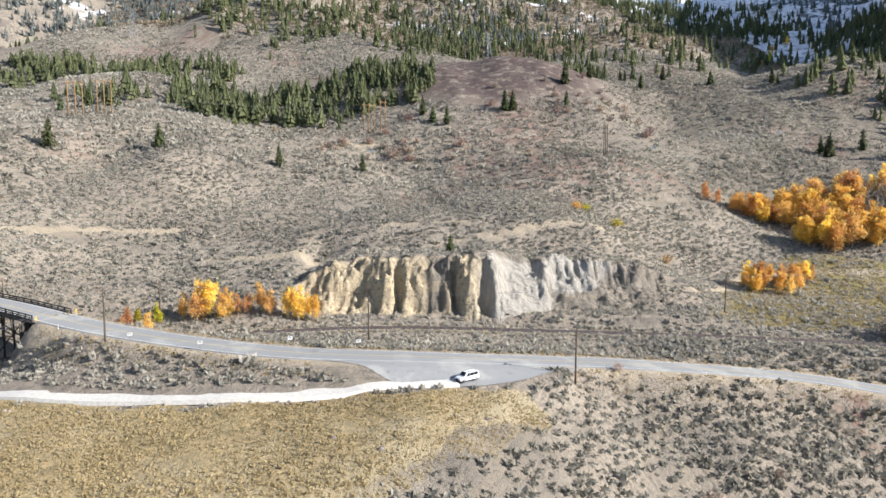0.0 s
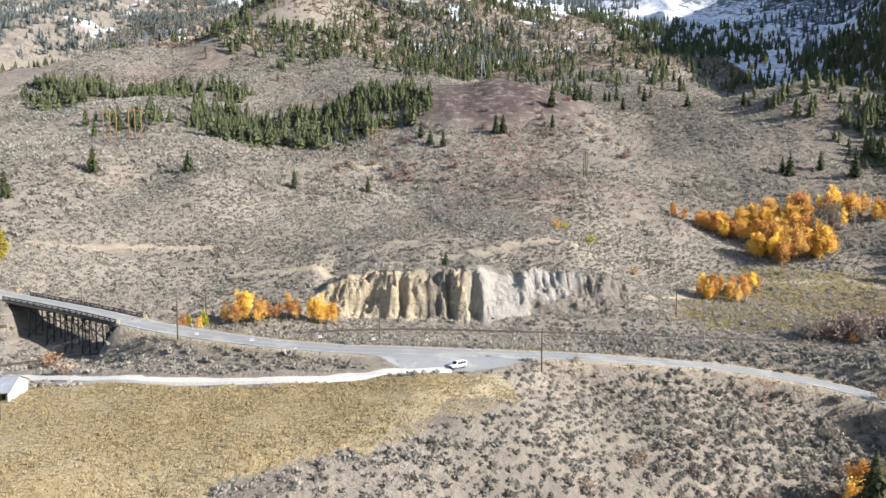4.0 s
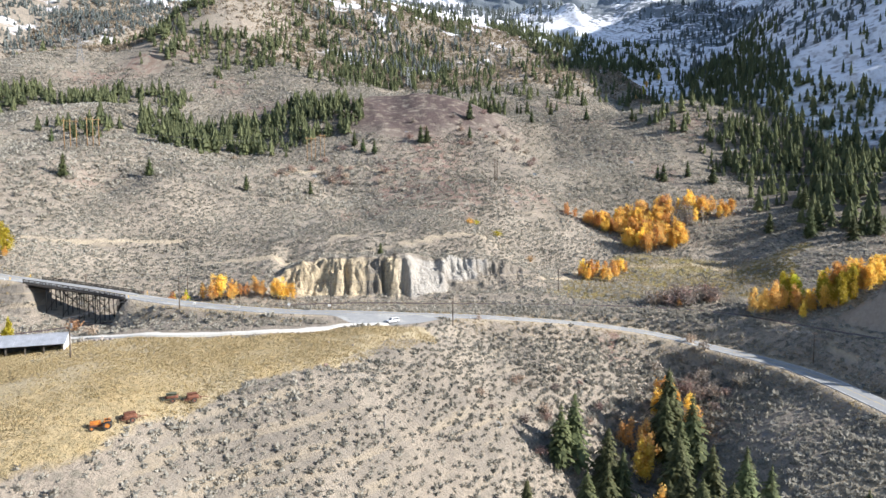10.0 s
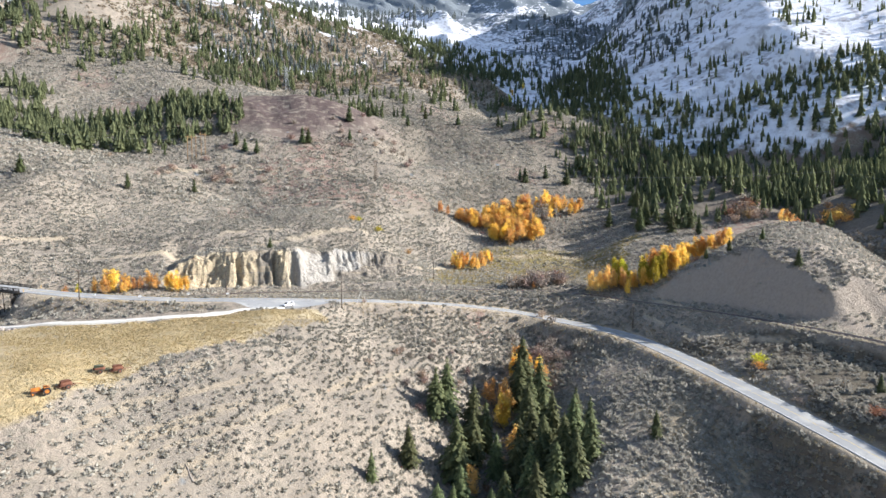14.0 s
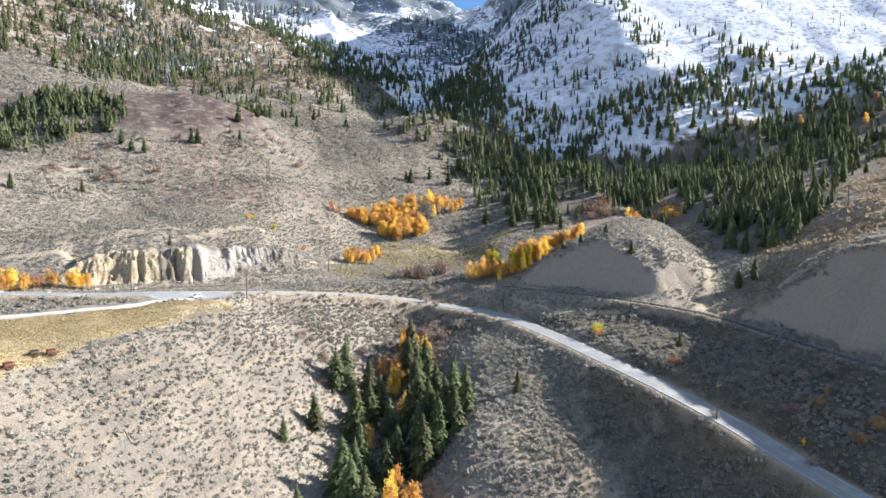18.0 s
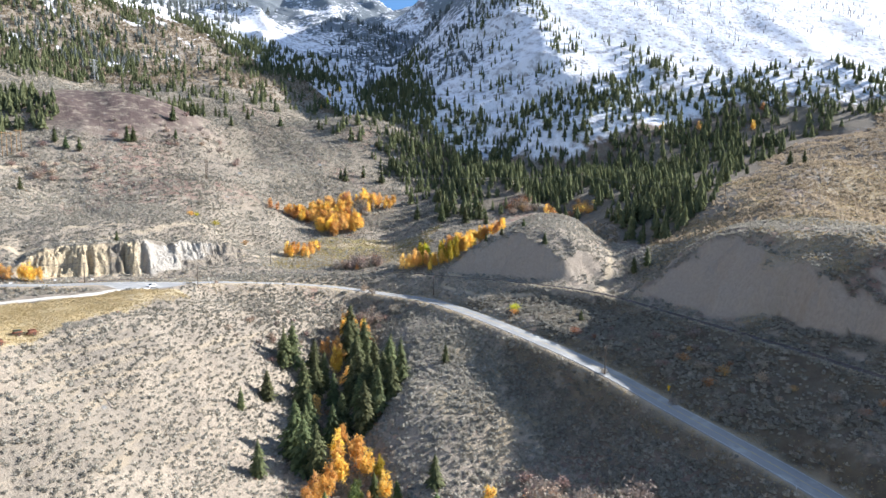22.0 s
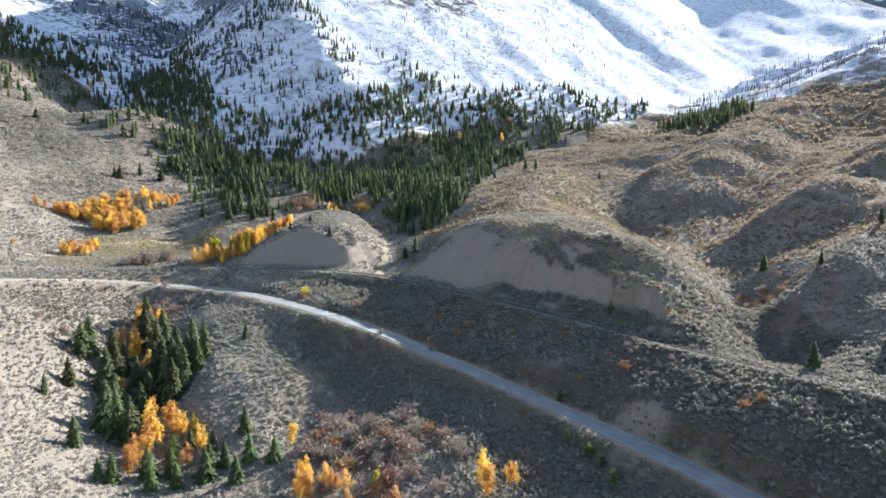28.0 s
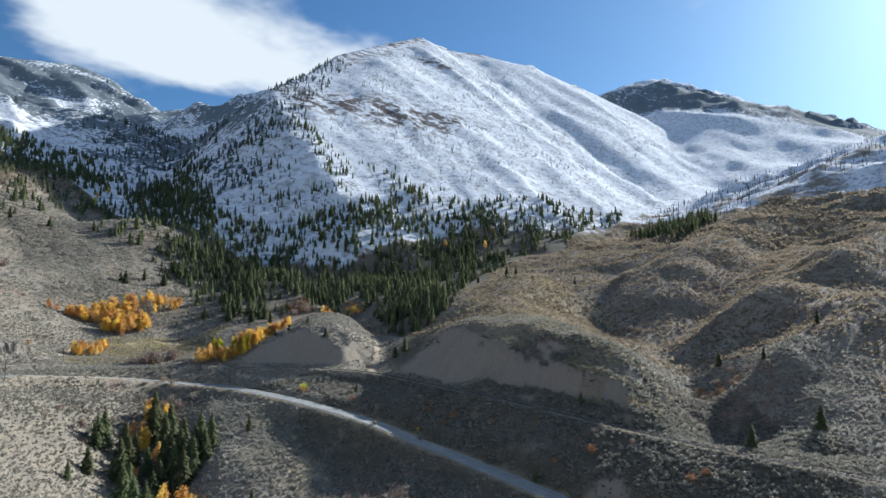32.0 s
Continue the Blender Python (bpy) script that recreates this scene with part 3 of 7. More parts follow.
def ground_material():
    m, nt, p = tree_of("valley_soil")
    co = node(nt, "ShaderNodeTexCoord").outputs["Object"]
    fine, mid, wide = noise_of(nt, 1.3, 6, 0.7, co), noise_of(nt, 0.16, 5, 0.6, co), noise_of(nt, 0.022, 4, 0.6, co)
    soil = mix(nt, ramp(nt, mid, 0.35, 0.65), (0.35, 0.295, 0.228), (0.27, 0.23, 0.183))
    soil = mix(nt, ramp(nt, wide, 0.45, 0.62), soil, (0.35, 0.30, 0.235))
    soil = mix(nt, ramp(nt, fine, 0.45, 0.75), soil, (0.17, 0.15, 0.12))
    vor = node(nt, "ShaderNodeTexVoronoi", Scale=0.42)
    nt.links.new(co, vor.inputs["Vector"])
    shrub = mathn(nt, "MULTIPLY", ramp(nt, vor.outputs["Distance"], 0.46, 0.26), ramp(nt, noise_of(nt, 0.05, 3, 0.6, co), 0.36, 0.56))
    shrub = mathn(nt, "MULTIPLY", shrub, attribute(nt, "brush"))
    # dark brown soil, its colour also standing in for shade on the slopes
    shaded_soil = mix(nt, ramp(nt, mid, 0.35, 0.62), (0.082, 0.068, 0.052), (0.135, 0.116, 0.08))
    soil = mix(nt, mathn(nt, "MULTIPLY", attribute(nt, "shaded_soil"), ramp(nt, noise_of(nt, 0.07, 5, 0.7, co), 0.28, 0.5)), soil, shaded_soil)
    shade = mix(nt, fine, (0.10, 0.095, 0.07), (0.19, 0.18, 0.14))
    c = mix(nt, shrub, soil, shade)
    c = mix(nt, mathn(nt, "MULTIPLY", attribute(nt, "red"), ramp(nt, noise_of(nt, 0.12, 4, 0.7, co), 0.42, 0.6)), c, (0.24, 0.165, 0.13))
    scree = mix(nt, fine, (0.075, 0.058, 0.052), (0.15, 0.11, 0.098))
    c = mix(nt, mathn(nt, "MULTIPLY", attribute(nt, "scree"), ramp(nt, mid, 0.25, 0.55)), c, scree)
    grass = mix(nt, ramp(nt, noise_of(nt, 0.5, 6, 0.75, co), 0.35, 0.68), (0.46, 0.35, 0.185), (0.28, 0.23, 0.13))
    grass = mix(nt, ramp(nt, wide, 0.42, 0.6), grass, (0.42, 0.35, 0.225))
    c = mix(nt, attribute(nt, "field"), c, grass)
    green = mix(nt, mid, (0.16, 0.16, 0.06), (0.33, 0.25, 0.11))
    c = mix(nt, mathn(nt, "MULTIPLY", attribute(nt, "meadow"), ramp(nt, noise_of(nt, 0.08, 4, 0.6, co), 0.3, 0.6)), c, green)
    floor_ = mix(nt, mid, (0.11, 0.098, 0.075), (0.20, 0.17, 0.125))
    c = mix(nt, attribute(nt, "forest"), c, floor_)
    silt = mix(nt, ramp(nt, mid, 0.3, 0.7), (0.235, 0.207, 0.168), (0.185, 0.164, 0.136))
    st = node(nt, "ShaderNodeMapping")
    st.inputs["Scale"].default_value = (1.2, 1.2, 0.12)
    nt.links.new(co, st.inputs["Vector"])
    streak = noise_of(nt, 0.9, 5, 0.7, st.outputs[0])
    silt = mix(nt, ramp(nt, streak, 0.46, 0.72), silt, (0.24, 0.20, 0.15))
    band = node(nt, "ShaderNodeMapping")
    band.inputs["Scale"].default_value = (0.05, 0.05, 0.9)
    nt.links.new(co, band.inputs["Vector"])
    silt = mix(nt, mathn(nt, "MULTIPLY", ramp(nt, noise_of(nt, 0.6, 3, 0.5, band.outputs[0]), 0.5, 0.66), 0.35), silt, (0.45, 0.365, 0.24))
    silt = mix(nt, mathn(nt, "MULTIPLY", attribute(nt, "bluff"), 0.95), silt, mix(nt, ramp(nt, noise_of(nt, 0.7, 5, 0.7, co), 0.35, 0.65), (0.55, 0.45, 0.295), (0.41, 0.335, 0.225)))
    silt = mix(nt, mathn(nt, "MULTIPLY", attribute(nt, "bluff"), ramp(nt, noise_of(nt, 0.9, 4, 0.65, co), 0.55, 0.63)), silt, (0.24, 0.195, 0.135))
    silt = mix(nt, attribute(nt, "wash"), silt, mix(nt, ramp(nt, streak, 0.4, 0.65), (0.40, 0.37, 0.32), (0.31, 0.285, 0.245)))
    earth = mix(nt, ramp(nt, streak, 0.35, 0.7), (0.385, 0.325, 0.255), (0.31, 0.262, 0.21))
    silt = mix(nt, attribute(nt, "earth"), silt, earth)
    c = mix(nt, attribute(nt, "silt"), c, silt)
    c = mix(nt, attribute(nt, "trail"), c, mix(nt, fine, (0.50, 0.42, 0.30), (0.38, 0.31, 0.21)))
    rock = mix(nt, fine, (0.09, 0.075, 0.07), (0.20, 0.165, 0.15))
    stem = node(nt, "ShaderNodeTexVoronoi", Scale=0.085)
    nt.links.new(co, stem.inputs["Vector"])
    hazy_specks = ramp(nt, mathn(nt, "ADD", mathn(nt, "SUBTRACT", mathn(nt, "MULTIPLY", attribute(nt, "woods"), 1.15), stem.outputs["Distance"]), mathn(nt, "ADD", mathn(nt, "MULTIPLY", mathn(nt, "SUBTRACT", mid, 0.5), 0.5), mathn(nt, "MULTIPLY", mathn(nt, "SUBTRACT", noise_of(nt, 0.013, 5, 0.75, co), 0.5), 1.6))), 0.0, 0.14)
    small = node(nt, "ShaderNodeTexVoronoi", Scale=0.125)
    nt.links.new(co, small.inputs["Vector"])
    twigs = mathn(nt, "MULTIPLY", ramp(nt, small.outputs["Distance"], 0.40, 0.24), mathn(nt, "MULTIPLY", ramp(nt, noise_of(nt, 0.014, 5, 0.65, co), 0.34, 0.6), 0.7))
    white = mix(nt, mathn(nt, "MULTIPLY", ramp(nt, noise_of(nt, 0.06, 5, 0.7, co), 0.45, 0.68), 0.8), (0.86, 0.87, 0.90), (0.42, 0.405, 0.40))
    white = mix(nt, twigs, white, (0.20, 0.18, 0.17))
    snow = ramp(nt, mathn(nt, "ADD", attribute(nt, "snow"), mathn(nt, "MULTIPLY", mathn(nt, "SUBTRACT", noise_of(nt, 0.045, 6, 0.7, co), 0.5), 0.9)), 0.42, 0.6)
    c = mix(nt, snow, c, white)
    c = mix(nt, mathn(nt, "MULTIPLY", attribute(nt, "rock"), ramp(nt, noise_of(nt, 0.03, 6, 0.7, co), 0.47, 0.56)), c, rock)
    # far woods: distance haze painted in as a paler, bluer colour
    c = mix(nt, hazy_specks, c, mix(nt, fine, (0.10, 0.12, 0.13), (0.26, 0.29, 0.31)))
    nt.links.new(c, p.inputs["Base Color"])
    p.inputs["Roughness"].default_value = 0.95
    p.inputs["Specular IOR Level"].default_value = 0.1
    bump(nt, p, mathn(nt, "ADD", fine, mathn(nt, "MULTIPLY", mid, 2.0)), 0.95, 0.65)
    return m


def asphalt_material():
    m, nt, p = tree_of("worn_asphalt")
    co = node(nt, "ShaderNodeTexCoord").outputs["Object"]
    c = mix(nt, noise_of(nt, 5, 5, 0.7, co), (0.23, 0.235, 0.23), (0.31, 0.31, 0.30))
    c = mix(nt, ramp(nt, noise_of(nt, 0.12, 4, 0.6, co), 0.5, 0.66), c, (0.36, 0.355, 0.33))
    c = mix(nt, mathn(nt, "MULTIPLY", ramp(nt, noise_of(nt, 0.7, 6, 0.8, co), 0.58, 0.64), 0.5), c, (0.12, 0.12, 0.12))
    nt.links.new(c, p.inputs["Base Color"])
    p.inputs["Roughness"].default_value = 0.85
    bump(nt, p, noise_of(nt, 9, 3, 0.6, co), 0.3, 0.02)
    return m


M_GROUND = ground_material()
M_ASPHALT = asphalt_material()
M_GRAVEL = plain("pale_gravel", (0.66, 0.63, 0.56), (0.55, 0.52, 0.46), 1.8, 0.95, relief=0.03)
M_BALLAST = plain("rail_ballast", (0.13, 0.12, 0.11), (0.22, 0.20, 0.18), 2.5, 0.95, relief=0.05)
M_RAIL = plain("rusted_rail", (0.16, 0.10, 0.07), (0.30, 0.26, 0.24), 3, 0.5, 0.8)
M_TIE = plain("creosote_timber", (0.05, 0.042, 0.036), (0.11, 0.095, 0.08), 3, 0.9, relief=0.01)
M_PAINT = plain("road_paint_white", (0.72, 0.72, 0.70), (0.52, 0.52, 0.50), 2, 0.7)
M_YELLOW = plain("road_paint_yellow", (0.62, 0.46, 0.14), (0.45, 0.37, 0.2), 2, 0.7)
M_POLE = plain("weathered_pole", (0.085, 0.065, 0.05), (0.15, 0.115, 0.085), 2, 0.9, relief=0.01)
M_POLE_NEW = plain("cedar_pole", (0.36, 0.22, 0.10), (0.27, 0.17, 0.085), 2, 0.85, relief=0.01)
M_WIRE = plain("grey_cable", (0.16, 0.16, 0.17), (0.22, 0.22, 0.23), 1, 0.5, 0.5)
M_STEEL = plain("galvanised_steel", (0.26, 0.27, 0.28), (0.2, 0.21, 0.22), 1.5, 0.6, 0.4)
M_GLASSY = plain("brown_insulator", (0.20, 0.12, 0.09), (0.28, 0.2, 0.16), 8, 0.3)
M_SIGN_W = plain("white_sign_face", (0.80, 0.80, 0.78), (0.72, 0.72, 0.70), 4, 0.5)
M_SIGN_Y = plain("yellow_sign_face", (0.80, 0.48, 0.03), (0.72, 0.42, 0.03), 4, 0.5)
M_BLACK = plain("black_paint", (0.02, 0.02, 0.02), (0.04, 0.04, 0.04), 4, 0.6)
M_BARK = plain("conifer_bark", (0.10, 0.07, 0.05), (0.17, 0.125, 0.095), 4, 0.95, relief=0.02)
M_ASPEN = plain("pale_bark", (0.50, 0.47, 0.40), (0.28, 0.25, 0.20), 3, 0.9, relief=0.01)
M_NEEDLE = leafy("fir_needles", (0.06, 0.074, 0.03), (0.175, 0.188, 0.078), 0.75, 0.3)
M_YOUNG = leafy("young_fir_needles", (0.065, 0.10, 0.03), (0.16, 0.20, 0.07), 0.75, 0.3)
M_PINE = leafy("pine_needles", (0.055, 0.075, 0.03), (0.12, 0.14, 0.055), 0.75, 0.15)
M_GOLD = leafy("golden_leaves", (0.75, 0.45, 0.085), (0.89, 0.64, 0.20), 0.6, 0.5)
M_ORANGE = leafy("orange_leaves", (0.70, 0.40, 0.12), (0.84, 0.57, 0.23), 0.6, 0.5)
M_LIME = leafy("yellow_green_leaves", (0.40, 0.36, 0.03), (0.60, 0.50, 0.06), 0.6, 0.4)
M_GREEN = leafy("green_leaves", (0.10, 0.135, 0.04), (0.22, 0.26, 0.085), 0.6, 0.35)
M_TWIG = leafy("bare_twigs", (0.25, 0.205, 0.165), (0.40, 0.34, 0.28), 0.9, 0.2)
M_REDTWIG = leafy("red_brown_twigs", (0.32, 0.225, 0.175), (0.48, 0.36, 0.285), 0.9, 0.25)
M_RUST_LEAF = leafy("rust_leaves", (0.34, 0.18, 0.09), (0.50, 0.31, 0.15), 0.8, 0.3)
M_SAGE = toned("sagebrush_leaves", (0.20, 0.187, 0.15), (0.53, 0.495, 0.415), 0.4)
M_SCRUB = toned("hillside_scrub", (0.185, 0.15, 0.108), (0.48, 0.395, 0.28), 0.45)
M_TUFT = toned("dry_grass", (0.31, 0.245, 0.13), (0.51, 0.41, 0.225))
M_WOODS = toned("far_conifers", (0.068, 0.084, 0.042), (0.225, 0.242, 0.118), 0.45)
M_FROST = toned("frosted_conifers", (0.085, 0.1, 0.09), (0.26, 0.28, 0.26))
M_SNAG = toned("burnt_snags", (0.07, 0.06, 0.055), (0.22, 0.19, 0.17), 0.0)


# ---- building helpers ----
def join(*pieces):
    """Vertices and triangles of several (verts, faces) pieces as one."""
    vs, fs, n = [], [], 0
    for v, f in pieces:
        vs.append(np.asarray(v, float))
        fs.append(np.asarray(f, int) + n)
        n += len(v)
    return np.vstack(vs), np.vstack(fs)


def tube(points, radii, sides=6):
    """A tapered tube along points, as quads split into triangles."""
    p, r = np.asarray(points, float), np.broadcast_to(radii, len(points))
    t = np.gradient(p, axis=0)
    t /= np.linalg.norm(t, axis=1, keepdims=True) + 1e-9
    up = np.where(np.abs(t[:, 2:3]) > 0.9, [[1.0, 0, 0]], [[0, 0, 1.0]])
    a = np.cross(t, up)
    a /= np.linalg.norm(a, axis=1, keepdims=True)
    b = np.cross(t, a)
    ang = np.arange(sides) * 2 * math.pi / sides
    v = p[:, None] + r[:, None, None] * (np.cos(ang)[None, :, None] * a[:, None] + np.sin(ang)[None, :, None] * b[:, None])
    k = np.arange(len(p) * sides).reshape(len(p), sides)
    q = np.stack([k[:-1], np.roll(k[:-1], -1, 1), np.roll(k[1:], -1, 1), k[1:]], -1).reshape(-1, 4)
    cap = [[k[-1, 0], k[-1, i], k[-1, i + 1]] for i in range(1, sides - 1)] + [[k[0, 0], k[0, i + 1], k[0, i]] for i in range(1, sides - 1)]
    return v.reshape(-1, 3), np.vstack([q[:, [0, 1, 2]], q[:, [0, 2, 3]], np.array(cap)])


def box(cx, cy, cz, sx, sy, sz):
    v = np.array([(x, y, z) for z in (-1, 1) for y in (-1, 1) for x in (-1, 1)]) * (sx / 2, sy / 2, sz / 2) + (cx, cy, cz)
    q = np.array([(0, 2, 3, 1), (4, 5, 7, 6), (0, 1, 5, 4), (2, 6, 7, 3), (0, 4, 6, 2), (1, 3, 7, 5)])
    return v, np.vstack([q[:, [0, 1, 2]], q[:, [0, 2, 3]]])


def beam(a, b, w, h=None):
    """A squared timber from a to b."""
    a, b = np.array(a, float), np.array(b, float)
    t = (b - a) / np.linalg.norm(b - a)
    s = np.cross(t, (0, 0, 1) if abs(t[2]) < 0.9 else (1, 0, 0))
    s /= np.linalg.norm(s)
    u = np.cross(s, t)
    h = h or w
    v = [e + s * w / 2 * i + u * h / 2 * j for e in (a, b) for i, j in ((-1, -1), (1, -1), (1, 1), (-1, 1))]
    q = np.array([(3, 2, 1, 0), (4, 5, 6, 7), (0, 1, 5, 4), (1, 2, 6, 5), (2, 3, 7, 6), (3, 0, 4, 7)])
    return np.array(v), np.vstack([q[:, [0, 1, 2]], q[:, [0, 2, 3]]])


def mesh(name, piece, material, smooth_shade=False):
    me = mesh_from(name, piece[0], piece[1], smooth_shade)
    me.materials.append(material)
    return me


def part(name, piece, material, parent, label="", smooth_shade=False):
    """One mesh object under a thing or under a part."""
    me = piece if isinstance(piece, bpy.types.Mesh) else mesh(name, piece, material, smooth_shade)
    ob = new(name, me)
    ob.parent = parent
    return tagged(ob, label)


def thing(name, m, label, category, group="", kind=""):
    ob = new(name)
    ob.empty_display_size = 0.3
    ob.matrix_world = m
    return tagged(ob, label, category, group, kind)


def bevelled(piece, width, material, name, segments=2):
    """A piece with its edges rounded."""
    bm = bmesh.new()
    vs = [bm.verts.new(v) for v in piece[0]]
    for f in piece[1]:
        bm.faces.new([vs[i] for i in f])
    bmesh.ops.remove_doubles(bm, verts=bm.verts, dist=1e-4)
    bmesh.ops.recalc_face_normals(bm, faces=bm.faces)
    bmesh.ops.dissolve_limit(bm, angle_limit=0.02, verts=bm.verts, edges=bm.edges)
    bmesh.ops.bevel(bm, geom=[e for e in bm.edges if e.calc_face_angle(0) > 0.3], offset=width, segments=segments, affect="EDGES", clamp_overlap=True)
    me = bpy.data.meshes.new(name)
    bm.to_mesh(me)
    bm.free()
    me.materials.append(material)
    return me


def on_ground(x, y, turn=0.0, sink=0.0, scale=1.0):
    return Matrix.Translation((x, y, float(drop(x, y)[0]) - sink)) @ Matrix.Rotation(radians(turn), 4, "Z") @ Matrix.Scale(scale, 4)


def inside(x, y, poly):
    p = np.array(poly, float)
    hit = np.zeros(np.shape(x), bool)
    for a, b in zip(p, np.roll(p, -1, 0)):
        hit ^= ((a[1] > y) != (b[1] > y)) & (x < (b[0] - a[0]) * (y - a[1]) / (b[1] - a[1] + 1e-12) + a[0])
    return hit


def soft_inside(x, y, poly, wobble, seed):
    return inside(x + wobble * fbm(x, y, wobble * 4, 3, seed), y + wobble * fbm(x, y, wobble * 4, 3, seed + 7), poly).astype(float)


# ---- plan of the ground cover ----
GRAVEL_ROAD = [(-22, -7.6, 1.4), (-32, -11, 1.2), (-44, -14.5, 1), (-60, -16, 0.9), (-80, -15, 0.7), (-98, -11.5, 0.2), (-112, -6, -1), (-124, -2, -2.4)]
FIELD_EDGE = [(-128, -8), (-98, -14), (-60, -19), (-30, -14.5), (-10, -9), (-7, -12), (-16, -27), (-26, -40), (-42, -50), (-58, -63), (-76, -88), (-100, -108), (-160, -100), (-165, -30)]
SILT_AREA = [(-105, -150), (-84, -104), (-69, -86), (-60, -67), (-46, -54), (-28, -40), (-10, -14), (0, -6), (22, 0), (30, -12), (20, -31), (2, -56), (-15, -78), (-40, -110)]
BENCH_MEADOW = [(50, 58), (66, 92), (112, 120), (160, 118), (196, 92), (150, 50), (120, 46), (80, 52)]
PLATEAU_GRASS = [(150, -118), (185, -95), (290, -40), (400, -60), (430, -150), (330, -205), (240, -225), (170, -268), (130, -280), (150, -200)]
FOREST_WEST = [(-238, 233), (-209, 221), (-190, 212), (-165, 222), (-146, 204), (-134, 208), (-123, 240), (-93, 237), (-81, 233), (-71, 249), (-57, 273), (-40, 279), (-30, 313), (-42, 333), (-62, 352), (-82, 356), (-99, 344), (-118, 318), (-132, 322), (-147, 310), (-165, 299), (-176, 330), (-186, 298), (-194, 255), (-217, 248), (-243, 250)]
FOREST_NORTHWEST = [(-500, 500), (-420, 520), (-330, 540), (-276, 530), (-244, 480), (-220, 454), (-158, 448), (-126, 459), (-110, 523), (-128, 611), (-161, 600), (-152, 560), (-181, 557), (-214, 575), (-235, 640), (-230, 760), (-330, 760), (-420, 640), (-520, 600)]
FOREST_NORTH = [(-94, 406), (-65, 401), (-10, 469), (31, 519), (58, 528), (101, 683), (145, 798), (175, 970), (65, 944), (-54, 808), (-134, 735), (-138, 638), (-107, 614), (-73, 531), (-89, 432)]
FOREST_DRAW = [(181, 765), (374, 750), (392, 551), (295, 329), (231, 280), (211, 363), (142, 419)]
FOREST_VALLEY = [(449, 671), (375, 463), (328, 339), (306, 268), (292, 240), (250, 222), (208, 148), (208, 108), (217, 83), (240, 87), (278, 84), (273, -13), (222, -61), (226, -71), (271, -72), (344, -48), (458, -15), (634, 14), (682, -23), (757, -8), (914, -33), (1012, -22), (797, 92), (632, 193), (449, 236), (379, 309), (430, 530)]
FOREST_KNOB = [(816, -78), (882, -152), (822, -219), (673, -185), (740, -120)]
FOREST_FLANK = [(300, 250), (330, 330), (390, 400), (470, 470), (600, 520), (640, 430), (600, 330), (660, 260), (740, 170), (690, 100), (560, 150), (420, 200)]
FOREST_WALL = [(300, 1100), (388, 900), (449, 672), (430, 480), (379, 340), (314, 293), (340, 475), (340, 661), (270, 800), (200, 1000)]
SNOW_LINE = [(-3000, 2600), (-800, 1250), (-350, 1150), (0, 950), (250, 900), (330, 700), (372, 420), (410, 330), (500, 292), (600, 268), (760, 200), (850, 130), (1000, 40), (1150, -150), (1250, -420), (1500, -1500), (4500, -1500)]
TRAILS = [[(-94, 75), (-69, 76.5), (-52, 77), (-30, 79), (-7, 85), (9, 90), (40, 100)], [(-170, 64), (-155, 69), (-146, 74), (-131, 86), (-110, 92)],
          [(-44, 90), (-30, 93), (-16, 93)], [(52, 76), (85, 108), (109, 110), (150, 109), (185, 91), (200, 80)],
          [(155, -90), (180, -80), (200, -68), (222, -50)], [(124, -15), (128, -42), (135, -59), (144, -78)],
          [(-79, 204), (-60, 214), (-40, 222), (-12, 209), (27, 194), (60, 196)], [(277, -224), (310, -232), (345, -245)],
          [(334, -277), (318, -312), (301, -346), (290, -380)], [(136, -4), (144, -42), (150, -74), (152, -110)]]
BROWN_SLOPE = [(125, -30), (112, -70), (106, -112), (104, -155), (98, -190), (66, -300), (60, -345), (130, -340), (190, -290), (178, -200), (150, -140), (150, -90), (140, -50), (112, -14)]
# damp dark gully ground, outlined along the shade that its colour paints
GULLY_SHADE = [(98, -96), (84, -110), (71, -138), (62, -178), (54, -194), (56, -300), (86, -230), (95, -190), (99, -150), (101, -112)]
# shrubby brown soil, with the shade of the west-facing draw painted in
DRAW_BROWN = [(60, 150), (104, 200), (84, 260), (104, 330), (200, 420), (300, 330), (262, 230), (205, 160), (195, 120), (150, 122), (116, 176)]
EAST_BANK = [(100, -58), (70, -50), (54, -84), (36, -100), (28, -140), (36, -230), (50, -290), (86, -228), (96, -160), (102, -110)]
SPUR_GRASS = [(102, -74), (84, -66), (68, -78), (52, -108), (46, -135), (58, -165), (68, -150), (82, -112)]
SCARS = [(25, 108, 8, 5), (52, 114, 11, 5), (-28, 92, 17, 2.2), (70, 154, 8, 5), (-140, 76, 10, 3), (-116, 80, 12, 3), (-170, 88, 9, 5)]
SNOW_EDGE = np.array(SNOW_LINE, float)


